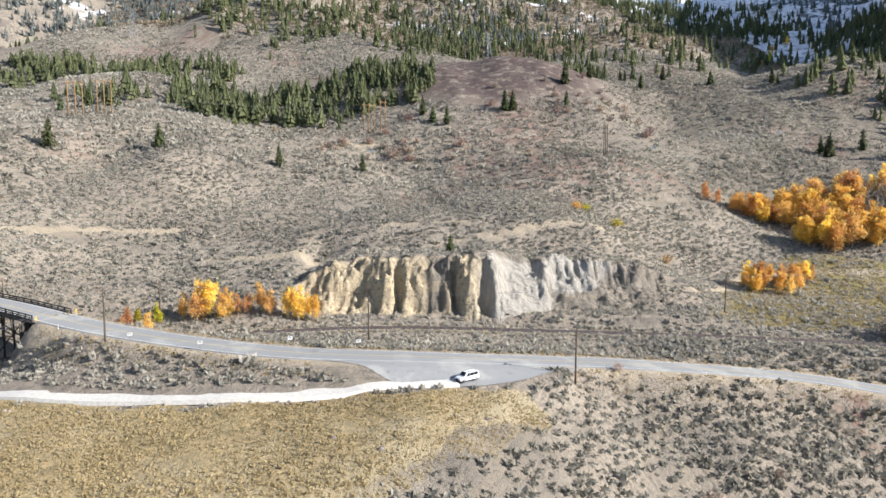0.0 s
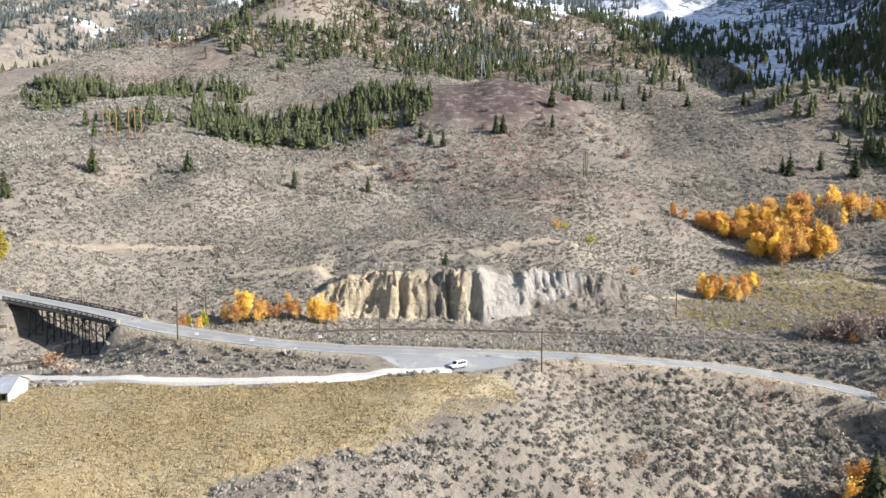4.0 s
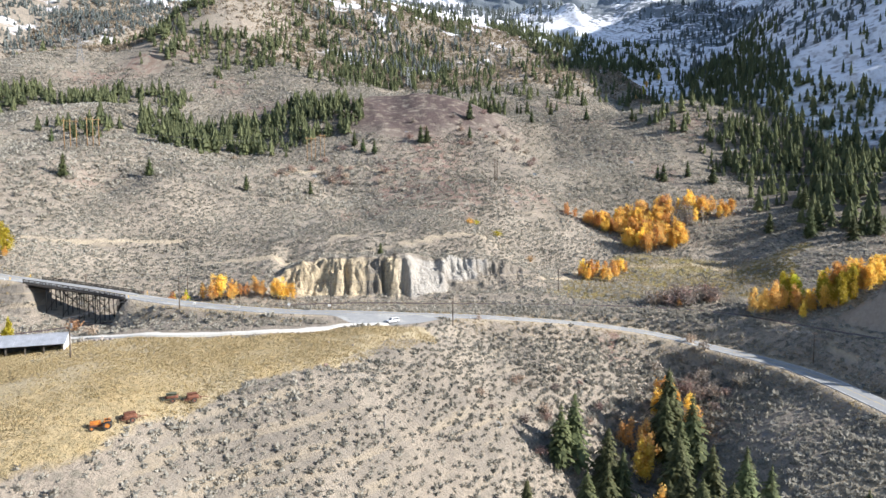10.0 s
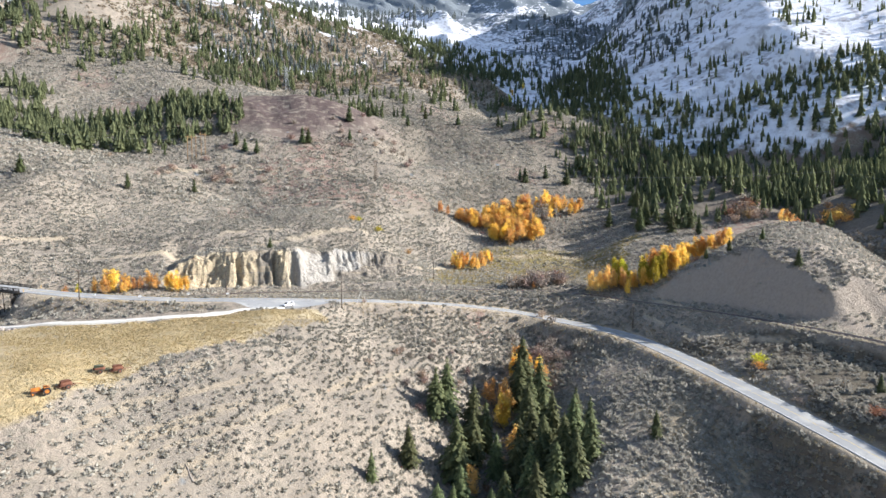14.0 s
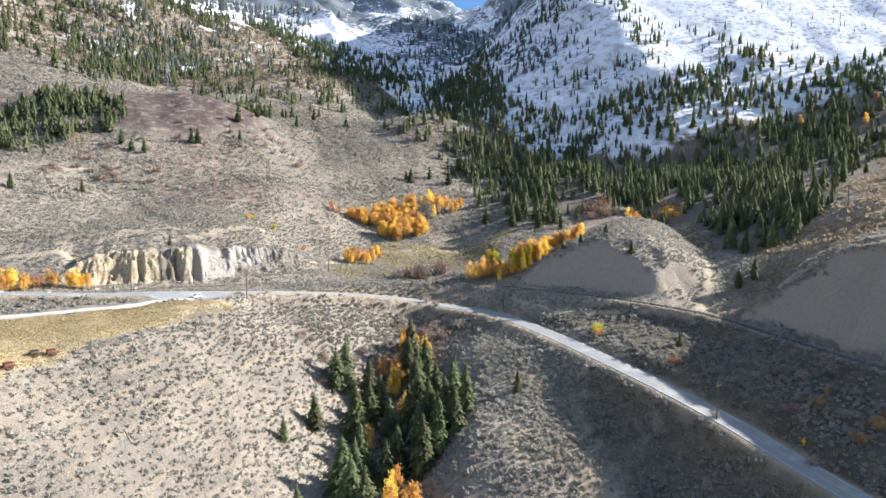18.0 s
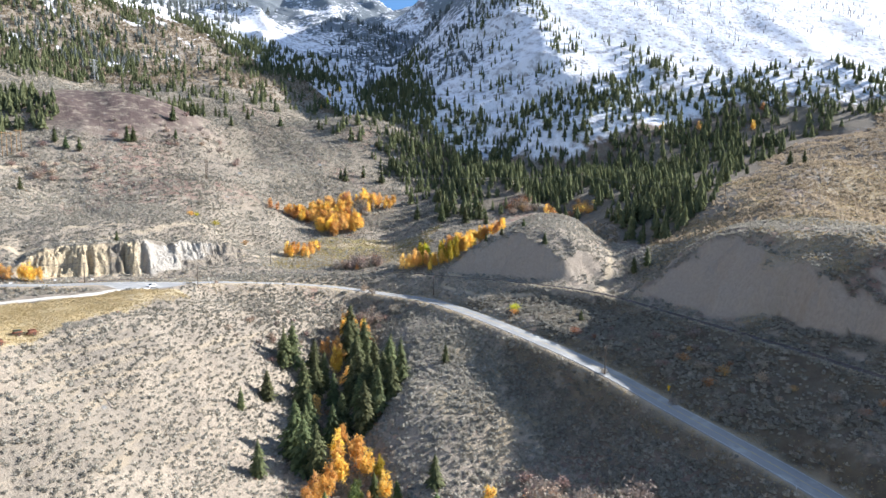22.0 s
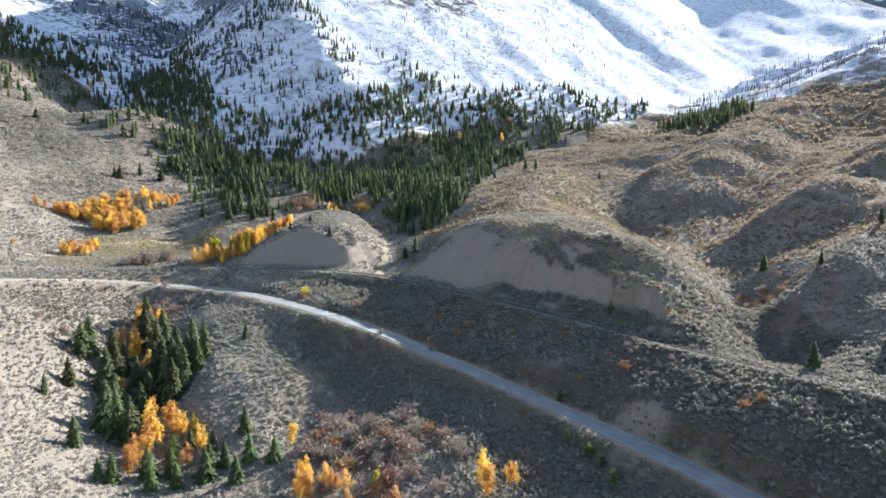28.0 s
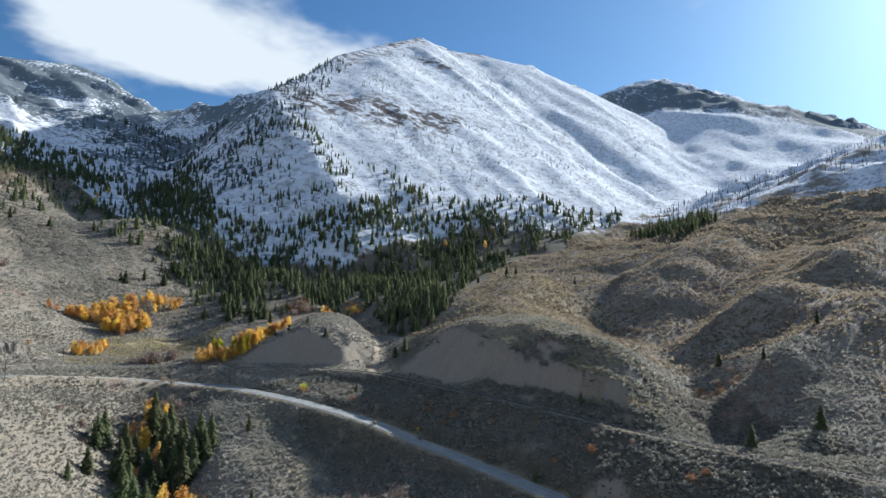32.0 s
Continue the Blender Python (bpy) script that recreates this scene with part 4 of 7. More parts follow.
def paint_masks(x, y, z, face):
    gy_, gx_ = np.gradient(z, gy, axis=0), np.gradient(z, gx, axis=1)
    slope = np.hypot(gx_, gy_)
    far = np.hypot(x - 40, y + 60)
    near = far < 620
    on_face, face = np.clip(face / 2, 0, 1) * (far > 320), face * (far < 300)
    a = {k: np.zeros(x.shape) for k in ("field", "meadow", "silt", "forest", "red", "scree", "trail", "bluff", "wash", "shaded_soil", "earth")}
    xn, yn = x[near], y[near]
    a["field"][near] = soft_inside(xn, yn, FIELD_EDGE, 2.0, 3)
    a["field"][near] = np.maximum(a["field"][near], 0.49 * soft_inside(xn, yn, PLATEAU_GRASS, 8.0, 17) * smooth(-0.6, 0.5, fbm(xn, yn, 26, 3, 78)))
    a["field"][near] = np.maximum(a["field"][near], 0.46 * soft_inside(xn, yn, SPUR_GRASS, 5.0, 37) * smooth(-0.7, 0.3, fbm(xn, yn, 14, 3, 75)))
    a["meadow"][near] = soft_inside(xn, yn, BENCH_MEADOW, 5.0, 13)
    a["silt"][near] = soft_inside(xn, yn, SILT_AREA, 4.0, 23) * smooth(-0.9, 0.5, fbm(xn, yn, 16, 3, 77)) * 0.9
    a["red"][near] = smooth(0.1, 0.7, fbm(xn, yn, 60, 2, 87)) * ((yn > 120) | (xn > 150)) + smooth(40, 15, np.hypot(xn - 55, (yn + 185) * 0.7)) + 1.4 * smooth(7, 2, np.hypot(xn - 60, (yn - 12) * 0.5))
    # brown earth of the slopes plus painted shade in draw and gully
    a["shaded_soil"][near] = np.maximum(0.9 * soft_inside(xn, yn, BROWN_SLOPE, 10.0, 27), 0.3 * soft_inside(xn, yn, DRAW_BROWN, 14.0, 28))
    a["shaded_soil"][near] = np.maximum(a["shaded_soil"][near], 0.75 * soft_inside(xn, yn, GULLY_SHADE, 4.0, 29))
    a["scree"][near] = smooth(85, 45, np.hypot((xn - 20) * 0.9, yn - 330) + 10 * fbm(xn, yn, 40, 3, 88))
    t = np.zeros(xn.shape)
    for k, line in enumerate(TRAILS):
        d, _, _ = near_line(xn, yn, np.c_[np.array(line, float), np.zeros(len(line))], 10)
        t = np.maximum(t, (0.95 if k in (3, 4, 5, 9) else 0.75) * smooth(2.0, 0.8, d + 0.8 * fbm(xn, yn, 5, 2, 91)))
    d, _, _ = near_line(xn, yn, road_line, 14)
    t = np.maximum(t, 0.75 * smooth(6.6, 5.2, d + 0.7 * fbm(xn, yn, 6, 2, 92)) * ((xn < -143) | (xn > -103)))
    a["trail"][near] = t
    steep = smooth(0.8, 1.1, slope + 0.28 * fbm(x, y, 9, 3, 95)) * (far < 330) * (1 - a["field"])
    d, _, side = near_line(x, y, rail_line, 45)
    steep = steep * (side > 0) * (d < 40)
    a["silt"] = np.maximum(a["silt"], np.maximum(face, steep))
    for sx, sy, rx_, ry_ in SCARS:
        a["silt"] = np.maximum(a["silt"], 0.9 * smooth(1.1, 0.7, np.hypot((x - sx) / rx_, (y - sy) / ry_) + 0.25 * fbm(x, y, 8, 3, 83)))
    slide = smooth(9, 6, np.hypot(x - 84, (y + 262) * 0.75) + 1.5 * fbm(x, y, 5, 2, 82))
    a["silt"] = np.maximum(a["silt"], slide)
    a["earth"] = smooth(60, 90, x) * (far < 330)
    a["bluff"] = face * smooth(-8, -15, x + 2.5 * fbm(x, y, 6, 2, 80)) * smooth(-0.9, 0.1, fbm(x, y, 9, 3, 79))
    a["wash"] = face * smooth(-18, -10, x) * smooth(60, 40, x)
    wob = 14 * fbm(x, y, 60, 3, 19)
    for poly in (FOREST_WEST, FOREST_NORTHWEST, FOREST_NORTH, FOREST_VALLEY, FOREST_KNOB, FOREST_WALL):
        a["forest"] = np.maximum(a["forest"], inside(x + wob, y + wob, poly) * (0.7 if poly in (FOREST_VALLEY, FOREST_WALL) else 0.3))
    edge = np.interp(x, SNOW_EDGE[:, 0], SNOW_EDGE[:, 1])
    a["snow"] = smooth(-50, 60, y - edge + 45 * fbm(x, y, 120, 4, 29)) * (0.72 + 0.28 * smooth(900, 1300, far))
    a["snow"] = np.maximum(a["snow"], on_face * (0.15 + 0.5 * smooth(105, 165, z) + 0.35 * smooth(150, 300, z)) - 0.12 * on_face * smooth(1500, 900, x + y * 0.3))
    a["snow"] = np.maximum(a["snow"], (0.62 + 0.3 * fbm(x, y, 80, 3, 33)) * smooth(800, 930, x) * smooth(155, 195, z) * (y < 150))
    west_flank = smooth(-30, 60, (y - 260) * 0.837 - (x - 302) * 0.547) * smooth(380, 460, x) * smooth(560, 640, far)
    a["snow"] = a["snow"] * (1 - 0.05 * west_flank * smooth(1900, 1500, far))
    patches = smooth(420, 640, y) * smooth(140, 220, z) * (x > -350)
    a["snow"] = np.maximum(a["snow"], patches * smooth(-160, -60, x) * (0.34 + 0.16 * fbm(x, y, 70, 2, 39) + 0.24 * fbm(x, y, 22, 2, 40)))
    a["snow"] = np.maximum(a["snow"], (0.3 + 0.16 * smooth(170, 215, z)) * smooth(130, 180, z) * (x > 600) * (y < 100))
    foot = np.interp(x, (300, 337, 370, 419, 491, 573, 640, 725, 800), (280, 224, 190, 152, 120, 96, 78, 40, 6)) + 14 * fbm(x, y, 50, 3, 35)
    lower = smooth(-6, 34, y - foot) * smooth(312, 350, x) * smooth(1000, 850, x)
    a["snow"] = np.maximum(a["snow"], lower * (0.66 + 0.12 * fbm(x, y, 45, 3, 36)))
    a["forest"] = a["forest"] * (1 - 0.8 * lower)
    crags = np.exp(-(((x - 840) / 190) ** 2 + ((z - 440) / 46) ** 2)) * (y > 300) + 0.7 * np.exp(-(((x - 2060) / 60) ** 2 + ((z - 727) / 22) ** 2))
    crags = crags + 0.8 * np.exp(-(((x - 1420) / 60) ** 2 + ((z - 800) / 26) ** 2))
    d, _, _ = line_dist(x, y, np.array(FACE_CREST[7:14], float))
    a["rock"] = np.clip(crags * 2.2 + 0.95 * smooth(110, 10, d), 0, 1) * (far > 600) + 0.9 * smooth(0.95, 1.2, slope + 0.12 * fbm(x, y, 120, 3, 49)) * (far > 900) * (1 - on_face)
    a["rock"] = np.clip(a["rock"], 0, 1)
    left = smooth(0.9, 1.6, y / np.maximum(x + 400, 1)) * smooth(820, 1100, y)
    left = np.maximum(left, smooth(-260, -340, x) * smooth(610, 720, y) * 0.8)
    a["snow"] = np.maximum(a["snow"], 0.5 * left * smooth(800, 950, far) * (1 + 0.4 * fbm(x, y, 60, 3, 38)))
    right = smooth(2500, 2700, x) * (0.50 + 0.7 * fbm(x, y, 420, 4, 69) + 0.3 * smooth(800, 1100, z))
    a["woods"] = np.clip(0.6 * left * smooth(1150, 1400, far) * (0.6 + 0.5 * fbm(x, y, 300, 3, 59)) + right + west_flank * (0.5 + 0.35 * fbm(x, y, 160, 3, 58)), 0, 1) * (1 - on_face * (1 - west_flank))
    a["brush"] = (1 - 0.6 * a["silt"]) * (1 - a["field"]) * (1 - a["trail"]) * smooth(1500, 900, far) * (0.45 + 0.55 * smooth(120, 220, far))
    return a, slope


MASKS, SLOPE = paint_masks(GX, GY, GZ, GFACE)


def mask_at(key, x, y):
    """A mask's value at the nearest grid point."""
    return MASKS[key][np.clip(np.searchsorted(gy, y), 0, len(gy) - 1), np.clip(np.searchsorted(gx, x), 0, len(gx) - 1)]


def slope_at(x, y):
    return SLOPE[np.clip(np.searchsorted(gy, y), 0, len(gy) - 1), np.clip(np.searchsorted(gx, x), 0, len(gx) - 1)]


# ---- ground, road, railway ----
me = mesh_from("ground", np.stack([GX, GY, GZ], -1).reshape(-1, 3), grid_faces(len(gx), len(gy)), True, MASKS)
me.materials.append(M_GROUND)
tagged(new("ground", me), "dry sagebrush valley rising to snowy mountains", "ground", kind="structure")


def ribbon(line, offset, width, lift, thick=0.0):
    """A strip along a line, offset to its left, with a skirt below when thick."""
    line = np.asarray(line, float)
    t = np.gradient(line[:, :2], axis=0)
    t /= np.linalg.norm(t, axis=1, keepdims=True)
    n = np.stack([-t[:, 1], t[:, 0]], 1)
    cols = [(-width / 2, lift), (width / 2, lift)]
    if thick:
        cols = [(-width / 2 - 0.3, lift - thick), *cols, (width / 2 + 0.3, lift - thick)]
    v = np.stack([np.c_[line[:, :2] + n * (offset + c), line[:, 2] + z] for c, z in cols], 1)
    k = np.arange(len(line) * len(cols)).reshape(len(line), len(cols))
    q = np.stack([k[:-1, 1:], k[:-1, :-1], k[1:, :-1], k[1:, 1:]], -1).reshape(-1, 4)
    return v.reshape(-1, 3), np.vstack([q[:, [0, 1, 2]], q[:, [0, 2, 3]]])


road = thing("road", Matrix(), "worn grey two-lane asphalt road with faded lines", "road", kind="structure")
part("asphalt", ribbon(road_line, 0, 7.6, 0.05, 0.35), M_ASPHALT, road)
for side in (-1, 1):
    part("edge_line", ribbon(road_line, side * 3.45, 0.14, 0.058), M_PAINT, road, "faded white edge line")
    part("centre_line", ribbon(road_line, side * 0.14, 0.11, 0.058), M_YELLOW, road, "faded yellow centre line")
PULL_OUT_EDGE = [(-50, -2.0), (-38, -5.6), (-33, -9.6), (-26, -10.8), (-18, -9.0), (-12, -6.0), (-8, -3.2), (-3, 1.0), (4, 6.0), (-6, 5.0), (-28, 0.0)]
apron_line = np.array([(-42, -3, 0), (-30, -6, 0), (-20, -4, 0), (-10, -1, 0)], float)
ax, ay = np.meshgrid(np.arange(-52, 6, 0.3), np.arange(-12, 8, 0.3))
keep = inside(ax, ay, PULL_OUT_EDGE)
full = keep[:-1, :-1] & keep[1:, :-1] & keep[:-1, 1:] & keep[1:, 1:]
apron_f = grid_faces(ax.shape[1], ax.shape[0])[full.ravel()]
az = drop(ax.ravel(), ay.ravel()) + 0.085
tagged(new("pavement", mesh("pavement", (np.c_[ax.ravel(), ay.ravel(), az], np.vstack([apron_f[:, [0, 1, 2]], apron_f[:, [0, 2, 3]]])), M_ASPHALT)), "worn asphalt pull-out beside the road", "pull-out", kind="structure")
gravel_line = spline(GRAVEL_ROAD)
gz = drop(gravel_line[:, 0], gravel_line[:, 1])
gravel_line[:, 2] = np.maximum(np.convolve(np.pad(gz, 4, "edge"), np.ones(9) / 9, "valid"), gz) + 0.12
tagged(new("gravel_road", mesh("gravel_road", ribbon(gravel_line, 0, 3.9, 0.04, 0.6), M_GRAVEL)), "pale gravel side road along the field", "road", kind="structure")

railway = thing("railway", Matrix(), "single railway track with dark ties on ballast", "railway", kind="structure")
part("ballast", ribbon(rail_line, 0, 3.0, -0.12, 0.45), M_BALLAST, railway)
for side in (-1, 1):
    part("rail", ribbon(rail_line, side * 0.72, 0.09, 0.12, 0.2), M_RAIL, railway, "rusted steel rail")
rail_t = np.gradient(rail_line[:, :2], axis=0)
rail_t /= np.linalg.norm(rail_t, axis=1, keepdims=True)
ties, rng = [], np.random.default_rng(3)
for p, t in zip(rail_line, rail_t):
    for s in (0.0, 0.65, 1.3):
        c = p + np.r_[t * s, 0]
        n = np.array([-t[1], t[0], 0])
        ties.append(beam(c - n * 1.3 - (0, 0, 0.06), c + n * 1.3 - (0, 0, 0.06), 0.22, 0.16))
tagged(part("ties", join(*ties), M_TIE, railway, "dark timber ties"), kind="stuff")

# ---- scattered plants ----
def templates(count, leaves, seed, spread, leaf, body=False):
    """Small plants as sets of loose leaf triangles over a dome, with a lumpy body inside the larger ones."""
    g, out = np.random.default_rng(seed), []
    for _ in range(count):
        d = g.normal(size=(leaves, 3))
        d[:, 2] = np.abs(d[:, 2]) * 0.9 + 0.1
        d /= np.linalg.norm(d, axis=1, keepdims=True)
        c = d * spread * g.uniform(0.55, 1.0, (leaves, 1))
        a = np.cross(d, g.normal(size=(leaves, 3)))
        a /= np.linalg.norm(a, axis=1, keepdims=True)
        b = np.cross(d, a) * g.uniform(-0.9, 0.9, (leaves, 1)) + d * 0.7 + (0, 0, 0.35)
        s = leaf * g.uniform(0.7, 1.4, (leaves, 1))
        tris = np.stack([c - a * s * 0.85, c + a * s * 0.85, c + b * s * 1.6], 1).reshape(-1, 3)
        if body:
            ang = np.arange(6) * math.pi / 3 + g.uniform(0, 1)
            r = spread * g.uniform(0.6, 0.9, 6)
            ring = np.stack([np.cos(ang) * r, np.sin(ang) * r, np.full(6, 0.02)], 1)
            top = np.array([g.normal(0, 0.1), g.normal(0, 0.1), spread * 0.85])
            tris = np.vstack([tris] + [np.stack([ring[i], ring[(i + 1) % 6], top]) for i in range(6)])
        out.append(tris)
    return out


def scatter(name, label, category, material, temps, x, y, size, tone, squash=0.75, sink=0.05, seed=0):
    """Plants at x, y joined into one object."""
    g = np.random.default_rng(seed)
    z = drop(x, y)
    n, k = len(x), len(temps[0])
    pick, ang = g.integers(0, len(temps), n), g.uniform(0, 2 * math.pi, n)
    t = np.stack(temps)[pick]
    c, s = np.cos(ang)[:, None], np.sin(ang)[:, None]
    sx = (size * g.uniform(0.8, 1.25, n))[:, None]
    v = np.stack([(t[..., 0] * c - t[..., 1] * s) * sx + x[:, None], (t[..., 0] * s + t[..., 1] * c) * size[:, None] + y[:, None],
                  t[..., 2] * (size * squash)[:, None] + (z - sink * size)[:, None]], -1)
    me = mesh_from(name, v.reshape(-1, 3), np.arange(n * k).reshape(-1, 3), False, {"tone": np.repeat(tone, k)})
    me.materials.append(material)
    return tagged(new(name, me), label, category, kind="stuff")


def clear_of(x, y, road_gap=6.0, rail_gap=2.6):
    d1, _, _ = near_line(x, y, road_line, 20)
    d2, _, _ = near_line(x, y, rail_line, 20)
    d3, _, _ = near_line(x, y, gravel_line, 20)
    d4, _, _ = near_line(x, y, apron_line, 20)
    return (d1 > road_gap) & (d2 > rail_gap) & (d3 > 3.0) & (d4 > 5.5)


def hidden(x, y):
    """Ground under the flight line, which only needs a light cover."""
    wave = 6 * fbm(x, y, 12, 2, 105)
    return ((x + wave < -20) & (y + wave < -150)) | ((x + wave < 30) & (y + wave < -215))


g = np.random.default_rng(11)
bx, by = (v.ravel() for v in np.meshgrid(np.arange(-165, 235, 1.62), np.arange(-352, 140, 1.62)))
bx, by = bx + g.normal(0, 0.5, len(bx)), by + g.normal(0, 0.5, len(by))
below_road = smooth(12, 30, bx) * smooth(112, 96, bx) * smooth(-42, -26, by) * smooth(40, 30, by)
den = 0.86 + 0.3 * fbm(bx, by, 14, 3, 101) - 0.16 * mask_at("silt", bx, by) - 0.45 * mask_at("shaded_soil", bx, by) * (bx > 96) + 0.35 * below_road
keep = (g.random(len(bx)) < den) & clear_of(bx, by, 5.6) & (mask_at("field", bx, by) < 0.5) & (mask_at("trail", bx, by) < 0.4)
keep &= ~((slope_at(bx, by) > 0.72) & (mask_at("silt", bx, by) > 0.6) & (bx > 100)) & ~hidden(bx, by) & ~((by > 46) & (by < 80) & (mask_at("silt", bx, by) > 0.55)) & (mask_at("meadow", bx, by) * g.random(len(bx)) < 0.6)
bx, by = bx[keep], by[keep]
size = (g.gamma(6, 0.1, len(bx)) + 0.3) * (1 + 0.3 * below_road[keep])
# sage is toned down as well where the soil carries painted shade
tone = np.clip(0.45 - 0.3 * below_road[keep] - 0.13 * mask_at("silt", bx, by) - 0.3 * mask_at("shaded_soil", bx, by) + 0.35 * fbm(bx, by, 30, 2, 111) + g.normal(0, 0.16, len(bx)), 0, 1)
scatter("sagebrush", "grey-green sagebrush clumps over pale soil", "sagebrush", M_SAGE, templates(8, 15, 5, 0.76, 0.3, True), bx, by, size, tone, 0.8, seed=12)

px_, py_ = g.uniform(40, 200, 26000), g.uniform(-345, -10, 26000)
keep = ((mask_at("shaded_soil", px_, py_) > 0.35) | soft_inside(px_, py_, EAST_BANK, 5.0, 37).astype(bool)) & (mask_at("silt", px_, py_) < 0.4) & clear_of(px_, py_, 6) & (0.5 + 0.5 * fbm(px_, py_, 16, 3, 151) > g.random(len(px_)))
px_, py_ = px_[keep][:9000], py_[keep][:9000]
scatter("sagebrush", "large pale grey sagebrush on the ravine sides", "sagebrush", M_SAGE, templates(8, 18, 31, 0.8, 0.3, True), px_, py_, g.gamma(8, 0.09, len(px_)) + 0.3, np.where(mask_at("shaded_soil", px_, py_) < 0.4, 0.5, 0.1) + g.uniform(0, 0.3, len(px_)), 0.9, seed=32)

bx, by = g.uniform(-380, 480, 260000), g.uniform(-400, 500, 260000)
den = 0.55 + 0.4 * fbm(bx, by, 40, 3, 121)
core = (bx > -165) & (bx < 235) & (by > -352) & (by < 140) & ~hidden(bx, by)
keep = (g.random(len(bx)) < den) & ~core & clear_of(bx, by, 7) & (mask_at("forest", bx, by) < 0.4) & (mask_at("snow", bx, by) < 0.5) & (mask_at("scree", bx, by) < 0.5)
keep &= ((by > 80) | (bx < -165) | (hidden(bx, by) & (g.random(len(bx)) < 0.3))) & ~((bx < -165) & (by < 0) & (g.random(len(bx)) < 0.5)) & (slope_at(bx, by) < 0.85)
bx, by = bx[keep][:86000], by[keep][:86000]
size = g.gamma(6, 0.105, len(bx)) + 0.35
tone = np.clip(0.45 - 0.35 * mask_at("shaded_soil", bx, by) + 0.35 * fbm(bx, by, 50, 2, 131) + g.normal(0, 0.22, len(bx)), 0, 1)
scatter("sagebrush", "distant sagebrush clumps over the hillsides", "sagebrush", M_SAGE, templates(6, 8, 6, 0.85, 0.52), bx, by, size, tone, 0.8, seed=13)

bx, by = g.uniform(150, 760, 130000), g.uniform(-440, 20, 130000)
keep = ~((bx < 235) & (by > -352)) & (mask_at("forest", bx, by) < 0.4) & (mask_at("trail", bx, by) < 0.4) & (mask_at("snow", bx, by) < 0.5) & (0.75 + 0.3 * fbm(bx, by, 25, 3, 125) > g.random(len(bx)))
bx, by = bx[keep][:40000], by[keep][:40000]
scatter("sagebrush", "silvery sagebrush closely covering the eastern hills", "sagebrush", M_SCRUB, templates(6, 9, 36, 0.85, 0.5), bx, by, g.gamma(6, 0.11, len(bx)) + 0.35, np.clip(0.5 + 0.3 * fbm(bx, by, 40, 2, 135) + g.normal(0, 0.22, len(bx)), 0, 1), 0.85, seed=37)

bx, by = g.uniform(-520, 520, 60000), g.uniform(500, 1050, 60000)
keep = (g.random(len(bx)) < 0.5 + 0.4 * fbm(bx, by, 60, 3, 123)) & (mask_at("snow", bx, by) < 0.55)
bx, by = bx[keep][:24000], by[keep][:24000]
scatter("sagebrush", "far sagebrush and low scrub under the upper woods", "sagebrush", M_SCRUB, templates(5, 6, 26, 0.85, 0.62), bx, by, g.gamma(6, 0.2, len(bx)) + 0.6, np.clip(0.4 + 0.3 * fbm(bx, by, 70, 2, 133) + g.normal(0, 0.2, len(bx)), 0, 1), 0.8, seed=23)

bx, by = g.uniform(640, 1150, 30000), g.uniform(-480, 60, 30000)
keep = (mask_at("forest", bx, by) < 0.4) & (g.random(len(bx)) < 0.5 + 0.4 * fbm(bx, by, 60, 3, 124)) & (mask_at("snow", bx, by) < 0.45)
bx, by = bx[keep][:11000], by[keep][:11000]
scatter("sagebrush", "low scrub on the far dusted hills", "sagebrush", M_SCRUB, templates(5, 6, 28, 0.85, 0.62), bx, by, g.gamma(6, 0.22, len(bx)) + 0.6, np.clip(0.25 + 0.3 * fbm(bx, by, 70, 2, 134) + g.normal(0, 0.2, len(bx)), 0, 1), 0.8, seed=25)
fx, fy = g.uniform(-165, -5, 80000), g.uniform(-110, -6, 80000)
keep = (mask_at("field", fx, fy) > 0.5) & clear_of(fx, fy, 7) & (0.6 + 0.5 * fbm(fx, fy, 9, 3, 141) > g.random(len(fx)))
fx, fy = fx[keep][:30000], fy[keep][:30000]
scatter("grass", "golden dry bunch grass of the field", "grass", M_TUFT, templates(5, 6, 7, 0.7, 0.28), fx, fy, g.uniform(0.25, 0.6, len(fx)), np.clip(0.5 + 0.4 * fbm(fx, fy, 14, 3, 151) + g.normal(0, 0.2, len(fx)), 0, 1), 0.9, seed=14)
fx, fy = g.uniform(130, 440, 60000), g.uniform(-285, -35, 60000)
keep = (mask_at("field", fx, fy) > 0.15) & clear_of(fx, fy, 7) & (slope_at(fx, fy) < 0.6)
fx, fy = fx[keep][:16000], fy[keep][:16000]
scatter("grass", "straw-coloured bunch grass on the grassy hill", "grass", M_TUFT, templates(5, 6, 27, 0.7, 0.34), fx, fy, g.uniform(0.35, 0.75, len(fx)), np.clip(0.7 + 0.3 * fbm(fx, fy, 20, 3, 152) + g.normal(0, 0.2, len(fx)), 0, 1), 0.9, seed=24)
rx = g.choice(len(road_line), 9000)
off = g.choice((-1, 1), 9000) * g.uniform(5.0, 9.5, 9000)
rt = np.gradient(road_line[:, :2], axis=0)
rt /= np.linalg.norm(rt, axis=1, keepdims=True)
vx, vy = road_line[rx, 0] - rt[rx, 1] * off + g.normal(0, 1, 9000), road_line[rx, 1] + rt[rx, 0] * off + g.normal(0, 1, 9000)
keep = clear_of(vx, vy, 4.9) & ~((vx < -101) & (vx > -145))
scatter("grass", "straw-coloured verge grass along the road", "grass", M_TUFT, templates(5, 8, 8, 0.6, 0.3), vx[keep], vy[keep], g.uniform(0.3, 0.65, keep.sum()), g.uniform(0, 1, keep.sum()), 0.9, seed=15)
M_PALE = toned("pale_dry_grass", (0.42, 0.36, 0.26), (0.62, 0.56, 0.44))
